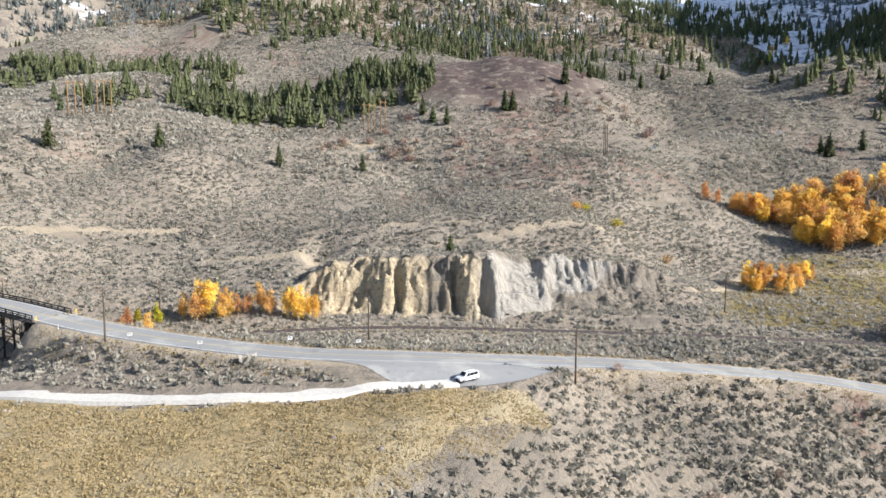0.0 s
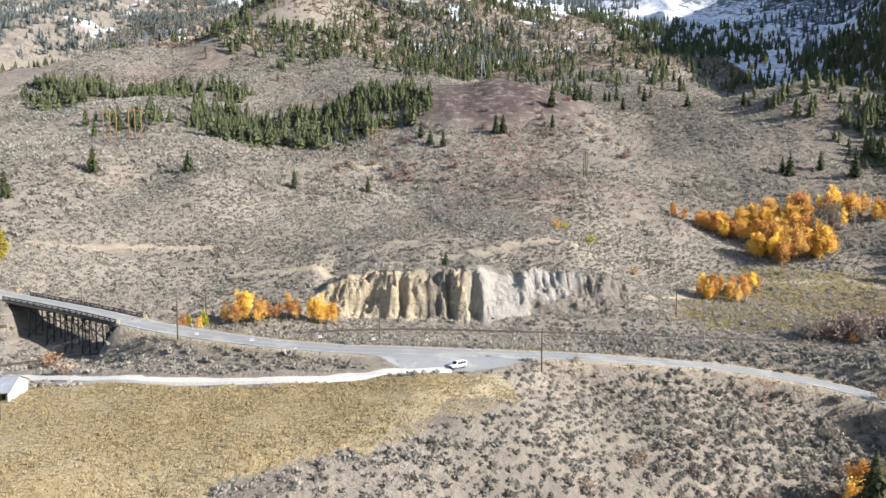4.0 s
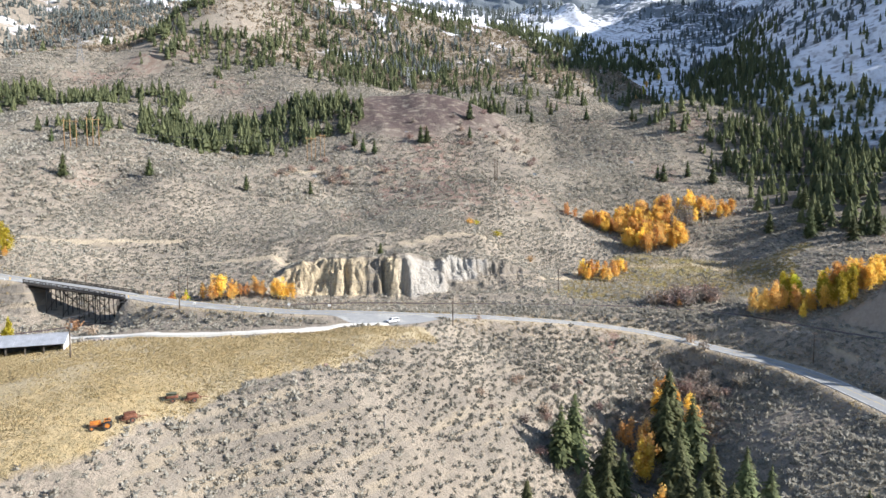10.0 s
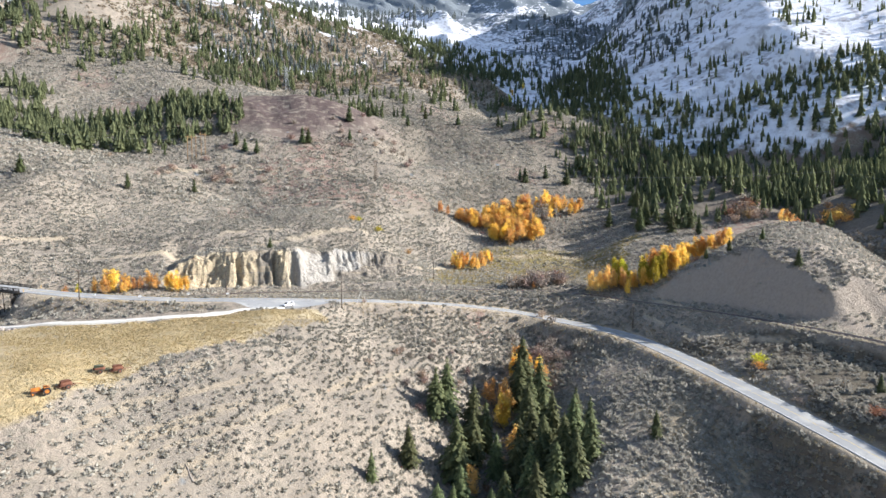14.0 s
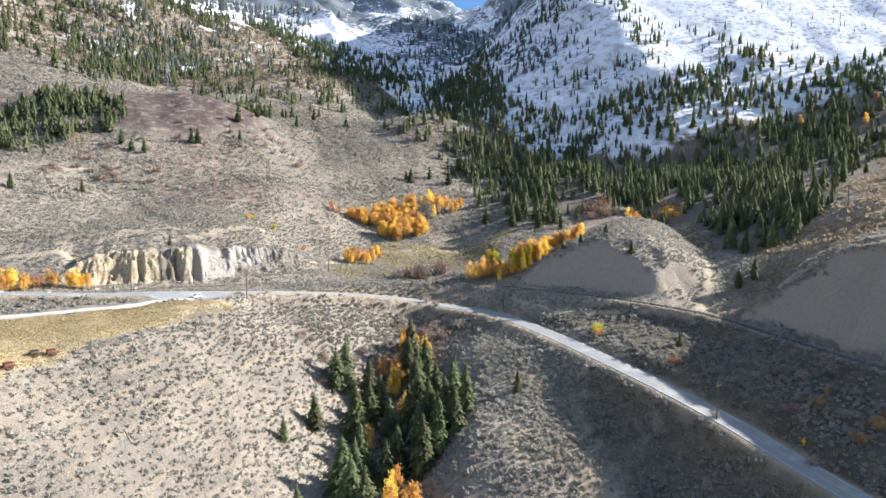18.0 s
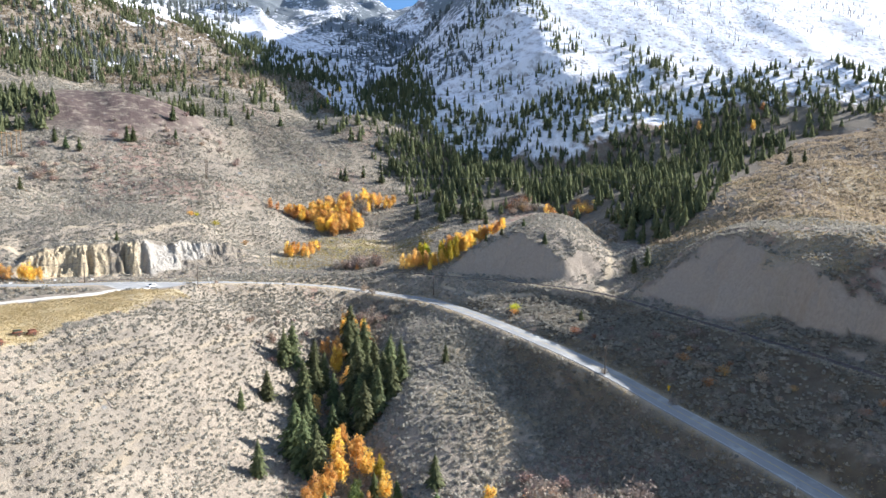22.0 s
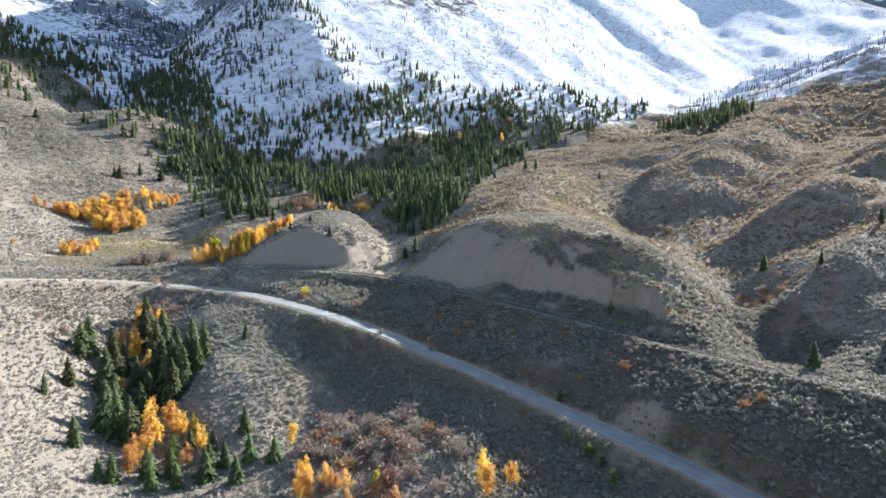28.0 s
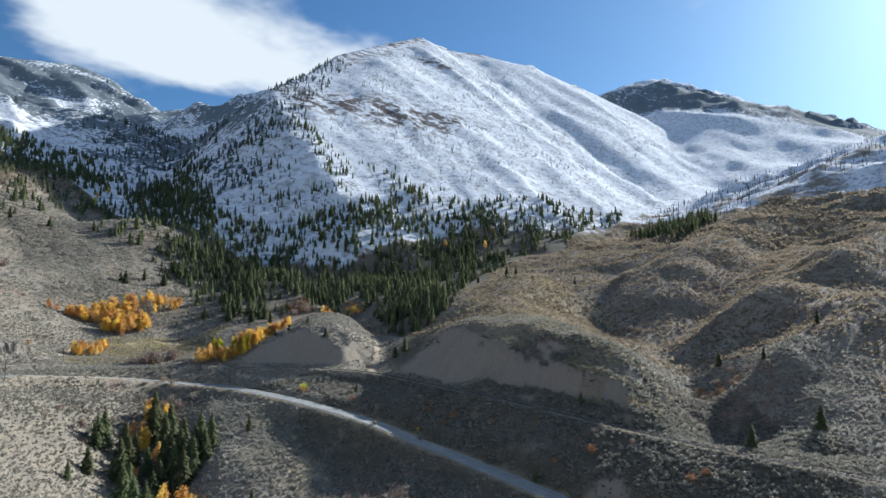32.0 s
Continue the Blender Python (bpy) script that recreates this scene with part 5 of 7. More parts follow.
rk = g.choice(len(rail_line), 9000)
off = g.choice((-1, 1), 9000, p=(0.75, 0.25)) * g.uniform(1.9, 3.6, 9000)
vx, vy = rail_line[rk, 0] - rail_t[rk, 1] * off + g.normal(0, 0.6, 9000), rail_line[rk, 1] + rail_t[rk, 0] * off + g.normal(0, 0.6, 9000)
keep = near_line(vx, vy, rail_line, 20)[0] > 1.7
scatter("grass", "pale dry grass along the railway bank", "grass", M_PALE, templates(5, 7, 18, 0.6, 0.32), vx[keep], vy[keep], g.uniform(0.35, 0.8, keep.sum()), g.uniform(0, 1, keep.sum()), 0.8, seed=17)
wx, wy = g.uniform(45, 205, 16000), g.uniform(40, 130, 16000)
keep = (mask_at("meadow", wx, wy) > 0.5) & clear_of(wx, wy, 7)
scatter("grass", "rough meadow grass on the valley bench", "grass", M_TUFT, templates(5, 7, 9, 0.6, 0.3), wx[keep][:7000], wy[keep][:7000], g.uniform(0.35, 0.8, min(7000, keep.sum())), g.uniform(0, 0.4, min(7000, keep.sum())), 0.8, seed=16)


# ---- trees ----
def far_conifer(g):
    """A slim jagged conifer of unit height: tiers of drooping boughs."""
    out = []
    for z0, z1, r in ((0.06, 0.40, 0.20), (0.24, 0.58, 0.185), (0.42, 0.76, 0.15), (0.58, 0.9, 0.11), (0.76, 1.02, 0.065)):
        n = 7
        a = np.arange(n) * 2 * math.pi / n + g.uniform(0, 6)
        rr = r * g.uniform(0.6, 1.25, n)
        low = np.stack([np.cos(a) * rr, np.sin(a) * rr, z0 + g.uniform(-0.05, 0.05, n)], 1)
        for i in range(n):
            out += [low[i], low[(i + 1) % n] * (0.75, 0.75, 1.0), (0, 0, z1)]
    return np.array(out)


def wood(name, label, poly, count, heights, seed, material=None, width=1.0, thin=0.0):
    """A wood of conifers within an outline of the plan, joined into one object."""
    g, p = np.random.default_rng(seed), np.array(poly, float)
    x, y = g.uniform(p[:, 0].min(), p[:, 0].max(), count * 6), g.uniform(p[:, 1].min(), p[:, 1].max(), count * 6)
    keep = soft_inside(x, y, poly, 9, seed) > 0
    keep &= 0.55 + 0.6 * fbm(x, y, 45, 3, seed + 3) > g.random(len(x)) + thin
    x, y = x[keep][:count], y[keep][:count]
    z, n = drop(x, y), len(x)
    tm = np.stack([far_conifer(g) for _ in range(8)])[g.integers(0, 8, n)]
    h = g.uniform(*heights, n) * g.choice((0.6, 0.85, 1.0, 1.15), n)
    ang = g.uniform(0, 6.28, n)[:, None]
    w = h[:, None] * width * g.uniform(0.8, 1.2, (n, 1))
    v = np.stack([(tm[..., 0] * np.cos(ang) - tm[..., 1] * np.sin(ang)) * w + x[:, None], (tm[..., 0] * np.sin(ang) + tm[..., 1] * np.cos(ang)) * w + y[:, None],
                  tm[..., 2] * h[:, None] + z[:, None] - 0.3], -1)
    me = mesh_from(name, v.reshape(-1, 3), np.arange(v.shape[0] * v.shape[1]).reshape(-1, 3), False, {"tone": np.repeat(g.random(n), v.shape[1])})
    me.materials.append(material or M_WOODS)
    return tagged(new(name, me), label, "forest", kind="stuff")


BELT_UPPER = [(-378, 376), (-352, 334), (-319, 320), (-304, 338), (-292, 350), (-240, 330), (-225, 340), (-235, 366), (-198, 352), (-184, 366), (-191, 390), (-219, 400), (-251, 392), (-287, 387), (-330, 389), (-353, 390)]
FIR_WOODS = (
    ("belt of dark green conifers across the hillside", FOREST_WEST, 470, (8, 15), 201, M_WOODS, 1.3, -0.35),
    ("upper belt of dark green conifers behind tan knolls", BELT_UPPER, 230, (8, 14), 221, M_WOODS, 1.3, -0.2),
    ("conifer wood on the upper hillside ridge", FOREST_NORTHWEST, 620, (10, 16), 202, M_WOODS, 1.15, -0.1),
    ("conifers among snow patches on the high slope", FOREST_NORTH, 620, (10, 18), 203, M_WOODS, 1.0, 0.05),
    ("scattered conifers on rounded hills", FOREST_DRAW, 190, (9, 16), 204, M_WOODS, 1.1, 0.2),
    ("conifer forest filling the side valley", FOREST_VALLEY, 1700, (7, 16), 205, M_WOODS, 1.2, -0.1),
    ("clump of conifers on the hilltop", FOREST_KNOB, 150, (12, 19), 206, M_WOODS, 1.0, -0.2),
    ("conifers thinning upwards over the snowy slope", FOREST_FLANK, 520, (7, 15), 207, M_WOODS, 0.8, 0.15),
    ("dense conifers along the valley wall", FOREST_WALL, 1150, (8, 15), 208, M_WOODS, 1.0, 0.0),
    ("dark conifers on the shaded mountain flank", [(380, 520), (430, 700), (560, 1100), (760, 1300), (1000, 1100), (900, 760), (620, 620), (480, 520)], 900, (9, 16), 209, M_FROST, 1.0, 0.0),
    ("conifers packed into the valley throat", [(235, 250), (270, 330), (310, 430), (380, 560), (450, 640), (520, 620), (470, 500), (410, 420), (360, 340), (420, 240), (560, 170), (700, 90), (640, 40), (480, 110), (330, 200)], 900, (7, 14), 213, M_WOODS, 1.0, -0.1),
    ("conifers below the foot of the snowy slope", [(235, 250), (275, 300), (330, 260), (385, 205), (440, 140), (560, 120), (640, 60), (440, 50), (380, 60), (330, 130), (280, 200)], 520, (8, 18), 214, M_WOODS, 1.0, -0.1),
    ("conifers filling the gully behind the mound", [(222, 150), (300, 160), (420, 130), (430, 60), (380, 10), (330, -40), (290, -50), (262, -20), (285, 20), (330, 60), (290, 90), (235, 100)], 260, (8, 18), 217, M_WOODS, 1.1, -0.1),
    ("conifers along the shaded gully edge", [(234, -62), (252, -28), (290, -12), (335, 8), (372, 30), (380, 0), (345, -30), (300, -62), (262, -78)], 120, (8, 18), 218, M_WOODS, 1.1, -0.3),
    ("conifers in the draw behind the dark knoll", [(62, 330), (115, 398), (124, 371), (158, 430), (121, 506), (149, 640), (60, 600), (40, 480), (52, 400)], 130, (9, 16), 219, M_WOODS, 1.1, 0.0),
    ("frosted conifers above the rounded hills", [(-40, 600), (40, 560), (100, 640), (220, 720), (180, 860), (0, 840), (-120, 740)], 260, (10, 16), 220, M_FROST, 1.0, 0.0),
    ("conifers around the snowy clearing above the dome", [(263, 753), (314, 652), (376, 600), (429, 688), (399, 748), (345, 855), (264, 855)], 190, (10, 18), 222, M_WOODS, 1.1, 0.0),
    ("conifers on the shoulder of the rounded dome", [(279, 314), (302, 259), (274, 219), (249, 225), (255, 272)], 40, (7, 13), 223, M_WOODS, 1.2, 0.1),
    ("dark conifers along the mountain spur", [(376, 400), (470, 500), (700, 600), (1000, 740), (1040, 690), (820, 570), (700, 500), (600, 430), (430, 360)], 560, (7, 13), 215, M_FROST, 1.0, 0.0),
    ("thin scatter of pines over the upper hills", [(-120, 470), (60, 480), (200, 560), (340, 680), (420, 900), (100, 1050), (-150, 900), (-170, 700)], 460, (8, 14), 216, M_WOODS, 1.1, 0.0),
    ("thin scatter of pines round the tan knobs", [(-120, 420), (-60, 470), (-60, 620), (-160, 640), (-280, 560), (-300, 470), (-220, 410)], 60, (7, 13), 224, M_WOODS, 1.15, 0.0),
    ("frosted conifers over the snowy mountain behind the ridge", [(-760, 650), (-560, 650), (-430, 740), (-330, 830), (-250, 960), (-250, 1120), (-560, 1120), (-760, 900)], 2800, (7, 13), 225, M_FROST, 1.15, -0.3),
    ("grey snags of a burnt wood on the saddle", [(900, -60), (1300, -60), (1500, -500), (1000, -420), (820, -240)], 900, (7, 13), 210, M_SNAG, 0.3, 0.0),
    ("thin scatter of snags over the snowy mountain face", [(620, 420), (1300, 800), (1800, 600), (1900, 100), (1100, 20), (760, 170)], 1500, (4, 9), 211, M_SNAG, 0.4, 0.0),
    ("scattered conifers on the frosted far hillside", [(-200, 1000), (300, 1000), (600, 1350), (300, 1550), (-300, 1400)], 700, (13, 20), 212, M_FROST, 1.0, 0.0))
for label, poly, count, heights, seed, needles, width, thin in FIR_WOODS:
    wood("forest", label, poly, count, heights, seed, needles, width=width, thin=thin)


def conifer_meshes(seed, h, spread, needles, bare=0.1):
    """Trunk and crown of a conifer h metres high: whorls of drooping sprays."""
    g = np.random.default_rng(seed)
    lean = g.normal(0, 0.015, 2) * h
    tz = np.linspace(-0.4, h, 7)
    trunk = tube(np.c_[lean[0] * (tz / h) ** 2, lean[1] * (tz / h) ** 2, tz], 0.017 * h * (1.02 - tz / h).clip(0.03, 1.1), 6)
    tri, z = [], bare * h
    while z < h * 0.985:
        f = z / h
        r = spread * h * (1 - f) ** 0.62 * g.uniform(0.62, 1.22) * min(1, 0.55 + (f - bare) * 4)
        n = 11 if f < 0.7 else 8
        a0 = g.uniform(0, 6.28)
        for i in range(n):
            a = a0 + i * 6.283 / n + g.normal(0, 0.18)
            rr, droop = r * g.uniform(0.6, 1.2), g.uniform(0.18, 0.5)
            d, s = np.array([math.cos(a), math.sin(a), 0]), np.array([-math.sin(a), math.cos(a), 0])
            base = np.array([lean[0] * f * f, lean[1] * f * f, z])
            w = rr * 0.36 + 0.12
            for j, u in enumerate((0.25, 0.55, 0.85)):
                c = base + d * rr * u - (0, 0, droop * rr * u * u)
                tip = base + d * rr * (u + 0.38) - (0, 0, droop * rr * (u + 0.38) ** 2 - g.uniform(-0.1, 0.15) * w)
                k = w * (1.15 - 0.3 * j)
                for q in (-1, 1):
                    side = c + s * q * k * g.uniform(0.7, 1.2) + d * rr * 0.12 - (0, 0, 0.35 * k * g.uniform(0.4, 1.2))
                    tri += [c + (0, 0, 0.12 * k), side, tip] if q > 0 else [c + (0, 0, 0.12 * k), tip, side]
        z += max(0.024 * h, 0.3) * g.uniform(0.8, 1.2)
    top = np.array([lean[0], lean[1], h])
    for i in range(5):
        a = i * 1.257
        tri += [top + (0, 0, 0.3), top + (0.25 * math.cos(a), 0.25 * math.sin(a), -0.7), top + (0.25 * math.cos(a + 1.2), 0.25 * math.sin(a + 1.2), -0.7)]
    crown = mesh("crown", (np.array(tri), np.arange(len(tri)).reshape(-1, 3)), needles)
    return mesh("trunk", trunk, M_BARK, True), crown


def plant(name, m, label, category, group, parts):
    ob = thing(name, m, label, category, group)
    for key, me in parts:
        part(key, me, None, ob)
    return ob


FIRS = [conifer_meshes(300 + k, 20, s, M_NEEDLE, b) for k, (s, b) in enumerate(((0.225, 0.02), (0.255, 0.03), (0.2, 0.02), (0.27, 0.015), (0.235, 0.04)))]
YOUNG = [conifer_meshes(320 + k, 20, sp, M_YOUNG, 0.02) for k, sp in enumerate((0.27, 0.3, 0.25))]
PINES = [conifer_meshes(330 + k, 10, s, M_PINE, b) for k, (s, b) in enumerate(((0.23, 0.1), (0.26, 0.06), (0.2, 0.12)))]


def fir(x, y, h, label="tall dark green fir with drooping boughs", group="firs", kinds=None, k=0):
    kinds = kinds or FIRS
    t, c = kinds[k % len(kinds)]
    m = on_ground(x, y, 67 * k, 0.2, h / (8 if kinds is PINES else 20))
    return plant("pine_tree" if kinds is PINES else "fir_tree", m, label, "conifer", group, (("trunk", t), ("crown", c)))


RAVINE_FIRS = [(29, -36, 20), (36, -42, 19), (39, -46, 17), (64, -22, 22), (63, -38, 22), (55, -61, 20), (53, -76, 20), (55, -82, 18), (24, -59, 20), (42, -65, 21), (34, -91, 20), (42, -86, 19),
               (36, -61, 17), (8, -89, 21), (10, -102, 19), (8, -97, 20), (30, -80, 18), (57, -42, 20), (49, -78, 19), (24, -39, 17), (48, -87, 16), (25, -83, 16), (60, -28, 21), (52, -50, 21), (48, -60, 20),
               (58, -70, 18), (20, -74, 17), (14, -84, 18), (47, -70, 20), (32, -52, 18), (39, -78, 20)]
for k, (x, y, h) in enumerate(RAVINE_FIRS):
    fir(x, y, h, "tall dark fir crowded in the ravine", "firs in the ravine", k=k)
for k, (x, y, h) in enumerate([(-4, -70, 8.5), (9, -60, 12), (-9, -102, 12), (74, -86, 8), (31, -139, 10)]):
    fir(x, y, h, "single green fir at the ravine's edge", "firs at the ravine's edge", k=k + 2)
for k, (x, y, h) in enumerate([(-10, -127, 10), (0, -130, 11), (18, -126, 8), (18, -145, 9), (15, -141, 9), (5, -135, 10), (-13, -125, 8), (10, -146, 11), (24, -150, 10), (2, -142, 9), (28, -158, 9), (14, -156, 10), (20, -136, 8), (-4, -138, 8)]):
    fir(x, y, h, "young bright green fir on the ravine floor", "young firs in the ravine", YOUNG, k)
for k, (x, y, h) in enumerate([(141, -235, 6), (236, -282, 9), (205, -307, 7), (121, -308, 10), (203, -81, 10), (210, -84, 11), (171, -46, 7), (427, -68, 12), (426, -58, 13),
                               (410, -33, 9), (420, -133, 8), (150, -330, 11), (260, -330, 9), (178, -22, 6), (168, -14, 6), (161, -8, 5), (129, -109, 5), (205, 98, 17),
                               (214, 104, 16), (226, 130, 15), (218, 84, 14), (235, 88, 15), (228, 72, 13), (196, 118, 12)]):
    fir(x, y, h, "lone dark green conifer on open ground", "lone conifers", k=k)
for k, (x, y, h) in enumerate([(-178, 130, 10), (-143, 148, 8.5), (-93, 148, 8), (-60, 164, 7), (-22, 71, 4.5), (-22, 235, 9), (12, 252, 11), (17, 254, 10), (51, 266, 8), (57, 301, 13),
                               (190, 230, 11), (187, 233, 9), (212, 235, 10), (222, 218, 12), (-205, 205, 9), (-215, 198, 7), (-30, 240, 8), (-36, 248, 10), (-190, 92, 9),
                               (80, 330, 9), (120, 340, 10), (150, 380, 11), (175, 350, 9), (210, 330, 10), (100, 410, 10)]):
    fir(x, y, h, "lone olive-green pine on the dry hillside", "hillside pines", PINES, k)


def broadleaf_meshes(seed, h, w, leaves, bark, amount=620, size=0.3, stems=1):
    """Trunk with limbs, and a crown of loose leaves in uneven clumps."""
    g, wood_, tips = np.random.default_rng(seed), [], []
    for s in range(stems):
        foot = g.normal(0, 0.25 * (stems > 1) * w, 2)
        top = foot + g.normal(0, 0.06 * h, 2)
        tz = np.linspace(-0.3, h * 0.92, 6)
        f = (tz / h).clip(0, 1)
        line = np.c_[foot[0] + (top[0] - foot[0]) * f, foot[1] + (top[1] - foot[1]) * f, tz]
        wood_.append(tube(line, 0.016 * h * (1.05 - f), 6))
        for _ in range(6):
            u = g.uniform(0.25, 0.85)
            at = line[0] + (line[-1] - line[0]) * u
            a, length = g.uniform(0, 6.28), w * g.uniform(0.5, 0.95) * (1.15 - u)
            end = at + (math.cos(a) * length, math.sin(a) * length, length * g.uniform(0.6, 1.3))
            wood_.append(tube([at, (at + end) / 2 + (0, 0, 0.1 * length), end], [0.007 * h, 0.005 * h, 0.002 * h], 5))
            tips.append(end)
        tips += [line[-1], line[-2], line[-3]]
    tips = np.array(tips)
    tips = np.vstack([tips, np.c_[g.normal(0, 0.3 * w, (10, 2)), g.uniform(0.2, 0.8, 10) * h]])
    loose = g.uniform(0.5, 1.5, len(tips)) * (1.15 - 0.6 * tips[:, 2] / h)
    pick = g.choice(len(tips), amount, p=loose**2 / (loose**2).sum())
    c = tips[pick] + g.normal(0, 1, (amount, 3)) * (0.17 * w, 0.17 * w, 0.075 * h) * loose[pick][:, None]
    c[:, 2] = np.clip(c[:, 2], 0.08 * h, h * 1.04)
    a, b = g.normal(size=(amount, 3)), g.normal(size=(amount, 3))
    a /= np.linalg.norm(a, axis=1, keepdims=True)
    b /= np.linalg.norm(b, axis=1, keepdims=True)
    s = size * g.uniform(0.6, 1.4, (amount, 1))
    tri = np.stack([c - a * s, c + a * s, c + b * s * 1.4], 1).reshape(-1, 3)
    return mesh("trunk", join(*wood_), bark, True), mesh("crown", (tri, np.arange(len(tri)).reshape(-1, 3)), leaves)


GOLDS = [broadleaf_meshes(400 + k, 9, w, M_GOLD, M_ASPEN, 1700, 0.25) for k, w in enumerate((2.9, 3.3, 2.5))]
ORANGES = [broadleaf_meshes(410 + k, 9, w, M_ORANGE, M_ASPEN, 1500, 0.24) for k, w in enumerate((3.0, 3.4))]
LIMES = [broadleaf_meshes(420 + k, 9, w, M_LIME, M_ASPEN, 3000, 0.23) for k, w in enumerate((3.2, 2.6))]
GREENS = [broadleaf_meshes(425 + k, 9, w, M_GREEN, M_ASPEN, 3000, 0.23) for k, w in enumerate((3.0, 3.6))]
BARES = [broadleaf_meshes(430 + k, 9, 2.2, M_TWIG, M_ASPEN, 130, 0.16, 2) for k in range(2)]
COLOURS = {"gold": (GOLDS, "golden-yellow autumn aspen in full leaf"), "orange": (ORANGES, "orange autumn aspen with thinning leaves"),
           "lime": (LIMES, "yellow-green cottonwood turning colour"), "green": (GREENS, "leafy green poplar beside the ravine"), "bare": (BARES, "bare pale aspen that lost its leaves")}


def aspen(x, y, h, colour, group, k, slim=0.82):
    kinds, label = COLOURS[colour]
    t, c = kinds[k % len(kinds)]
    return plant("aspen_tree", on_ground(x, y, 83 * k, 0.1, h / 9) @ Matrix.Diagonal((slim, slim, 1, 1)), label, "tree", group, (("trunk", t), ("crown", c)))


def stand(group, rows_, size=1.0, more=0.0, slim=0.82):
    """Trees at the rows given, with more of them filled in between."""
    g = np.random.default_rng(len(rows_))
    for k, (x, y, h, colour) in enumerate(rows_):
        aspen(x, y, h * size, colour, group, k, slim)
        for _ in range(int(more + g.random())):
            aspen(x + g.normal(0, 3.5), y + g.normal(0, 3.0), h * size * g.uniform(0.7, 1.0), colour, group, k + 5, slim)


stand("aspen stand on the valley bench",
      [(108, 163, 8, "orange"), (114, 160, 10, "gold"), (120, 164, 9, "orange"), (125, 158, 11, "gold"), (131, 163, 12, "orange"), (136, 156, 11, "gold"), (141, 160, 13, "orange"),
       (147, 153, 12, "gold"), (153, 158, 13, "orange"), (158, 150, 12, "bare"), (161, 152, 13, "bare"), (164, 147, 12, "bare"), (168, 155, 12, "gold"), (174, 150, 11, "gold"), (181, 153, 10, "orange"),
       (122, 150, 9, "orange"), (129, 148, 10, "gold"), (135, 146, 10, "orange"), (141, 144, 11, "orange"), (147, 142, 11, "gold"), (152, 140, 11, "bare"), (134, 139, 9, "gold"),
       (120, 133, 10, "gold"), (125, 128, 11, "gold"), (130, 131, 12, "gold"), (134, 125, 11, "orange"), (138, 129, 12, "gold"), (143, 124, 10, "gold"), (148, 128, 11, "gold"), (186, 148, 9, "gold"), (100, 166, 6, "orange")], 1.2, 2.9, 1.05)
stand("small aspens below the bench", [(80, 98, 8, "gold"), (83.5, 96, 9, "gold"), (88, 99, 7, "gold"), (93, 100, 6.5, "orange"), (97, 101, 7, "orange"), (102, 101, 7.5, "gold"), (105, 103, 6, "gold")], 1.2, 2.0)
stand("aspens along the mound", [(126, 18, 11, "orange"), (130, 20, 10, "orange"), (133, 14, 8, "gold"), (137, 22, 12, "lime"), (140, 8, 9, "gold"), (145, 14, 11, "lime"), (148, 6, 12, "lime"), (151, 14, 13, "gold"),
                                 (156, 10, 11, "gold"), (160, 20, 12, "gold"), (166, 14, 11, "gold"), (171, 18, 10, "gold"), (176, 12, 9, "gold"), (181, 6, 8, "orange"), (186, 8, 8, "gold"), (270, 40, 8, "orange"), (285, 60, 9, "orange")], 1.15, 2.6)
stand("aspens at the foot of the bluff", [(-97, 30, 8, "orange"), (-95, 41, 5, "lime"), (-90, 44, 7, "orange"), (-86, 44.5, 9.5, "orange"), (-83, 44, 10, "gold"), (-78, 44, 6, "orange"), (-74, 45, 5.5, "orange"),
                                          (-69, 45.5, 8, "bare"), (-63.5, 45, 7, "orange"), (-61, 44.5, 9, "gold"), (-57, 45, 7, "gold"), (-71, 46, 7, "orange")], 1.05, 1.0)
stand("aspens in the ravine", [(50, -24, 10, "orange"), (66, -15, 12, "gold"), (62, -18, 11, "gold"), (71, -22, 11, "gold"), (70, -27, 10, "orange"), (54, -28, 12, "orange"), (50, -36, 12, "gold"), (26, -66, 10, "orange"), (46, -54, 12, "orange"), (19, -99, 12, "gold"),
                               (20, -111, 13, "gold"), (7, -117, 11, "gold"), (4, -116, 10, "orange"), (-3, -124, 10, "gold"), (11, -134, 8, "orange"), (19, -131, 9, "gold"), (38, -156, 8, "gold"), (13, -115, 12, "gold"), (16, -106, 12, "gold"), (22, -122, 8, "lime"),
                               (12, -126, 9, "green"), (22, -178, 10, "gold"), (18, -183, 9, "gold"), (24, -186, 8, "orange"), (48, -227, 11, "gold"), (44, -231, 10, "gold"), (50, -236, 9, "gold"), (25, -193, 7, "orange"), (30, -200, 6, "lime"),
                               (28, -209, 6, "orange")], 1.1, 0.5)
stand("poplars beside the road", [(72, -244, 5, "green"), (69, -252, 5.5, "green"), (67, -257, 4.5, "green"), (92, -233, 4.5, "green"), (62, -262, 5, "green")])
stand("bare trees in the draw below the road", [(76, -14, 7, "bare"), (80, -10, 6, "bare"), (84, -14, 7, "bare"), (88, -4, 5, "bare"), (72, -10, 6, "bare")], 1.0, 1.5)
stand("orange trees beside the railway", [(93, 45, 5, "orange"), (100, 47, 5, "orange"), (112, 47, 4.5, "gold"), (106, 49, 5, "bare"), (117, 46, 5, "orange"), (122, 45, 5, "bare")], 1.0, 1.0)
stand("trees by the bridge", [(-160, 46, 12, "lime"), (-166, 50, 11, "lime"), (-158, 42, 5, "gold"), (-133, -4, 7, "lime")])
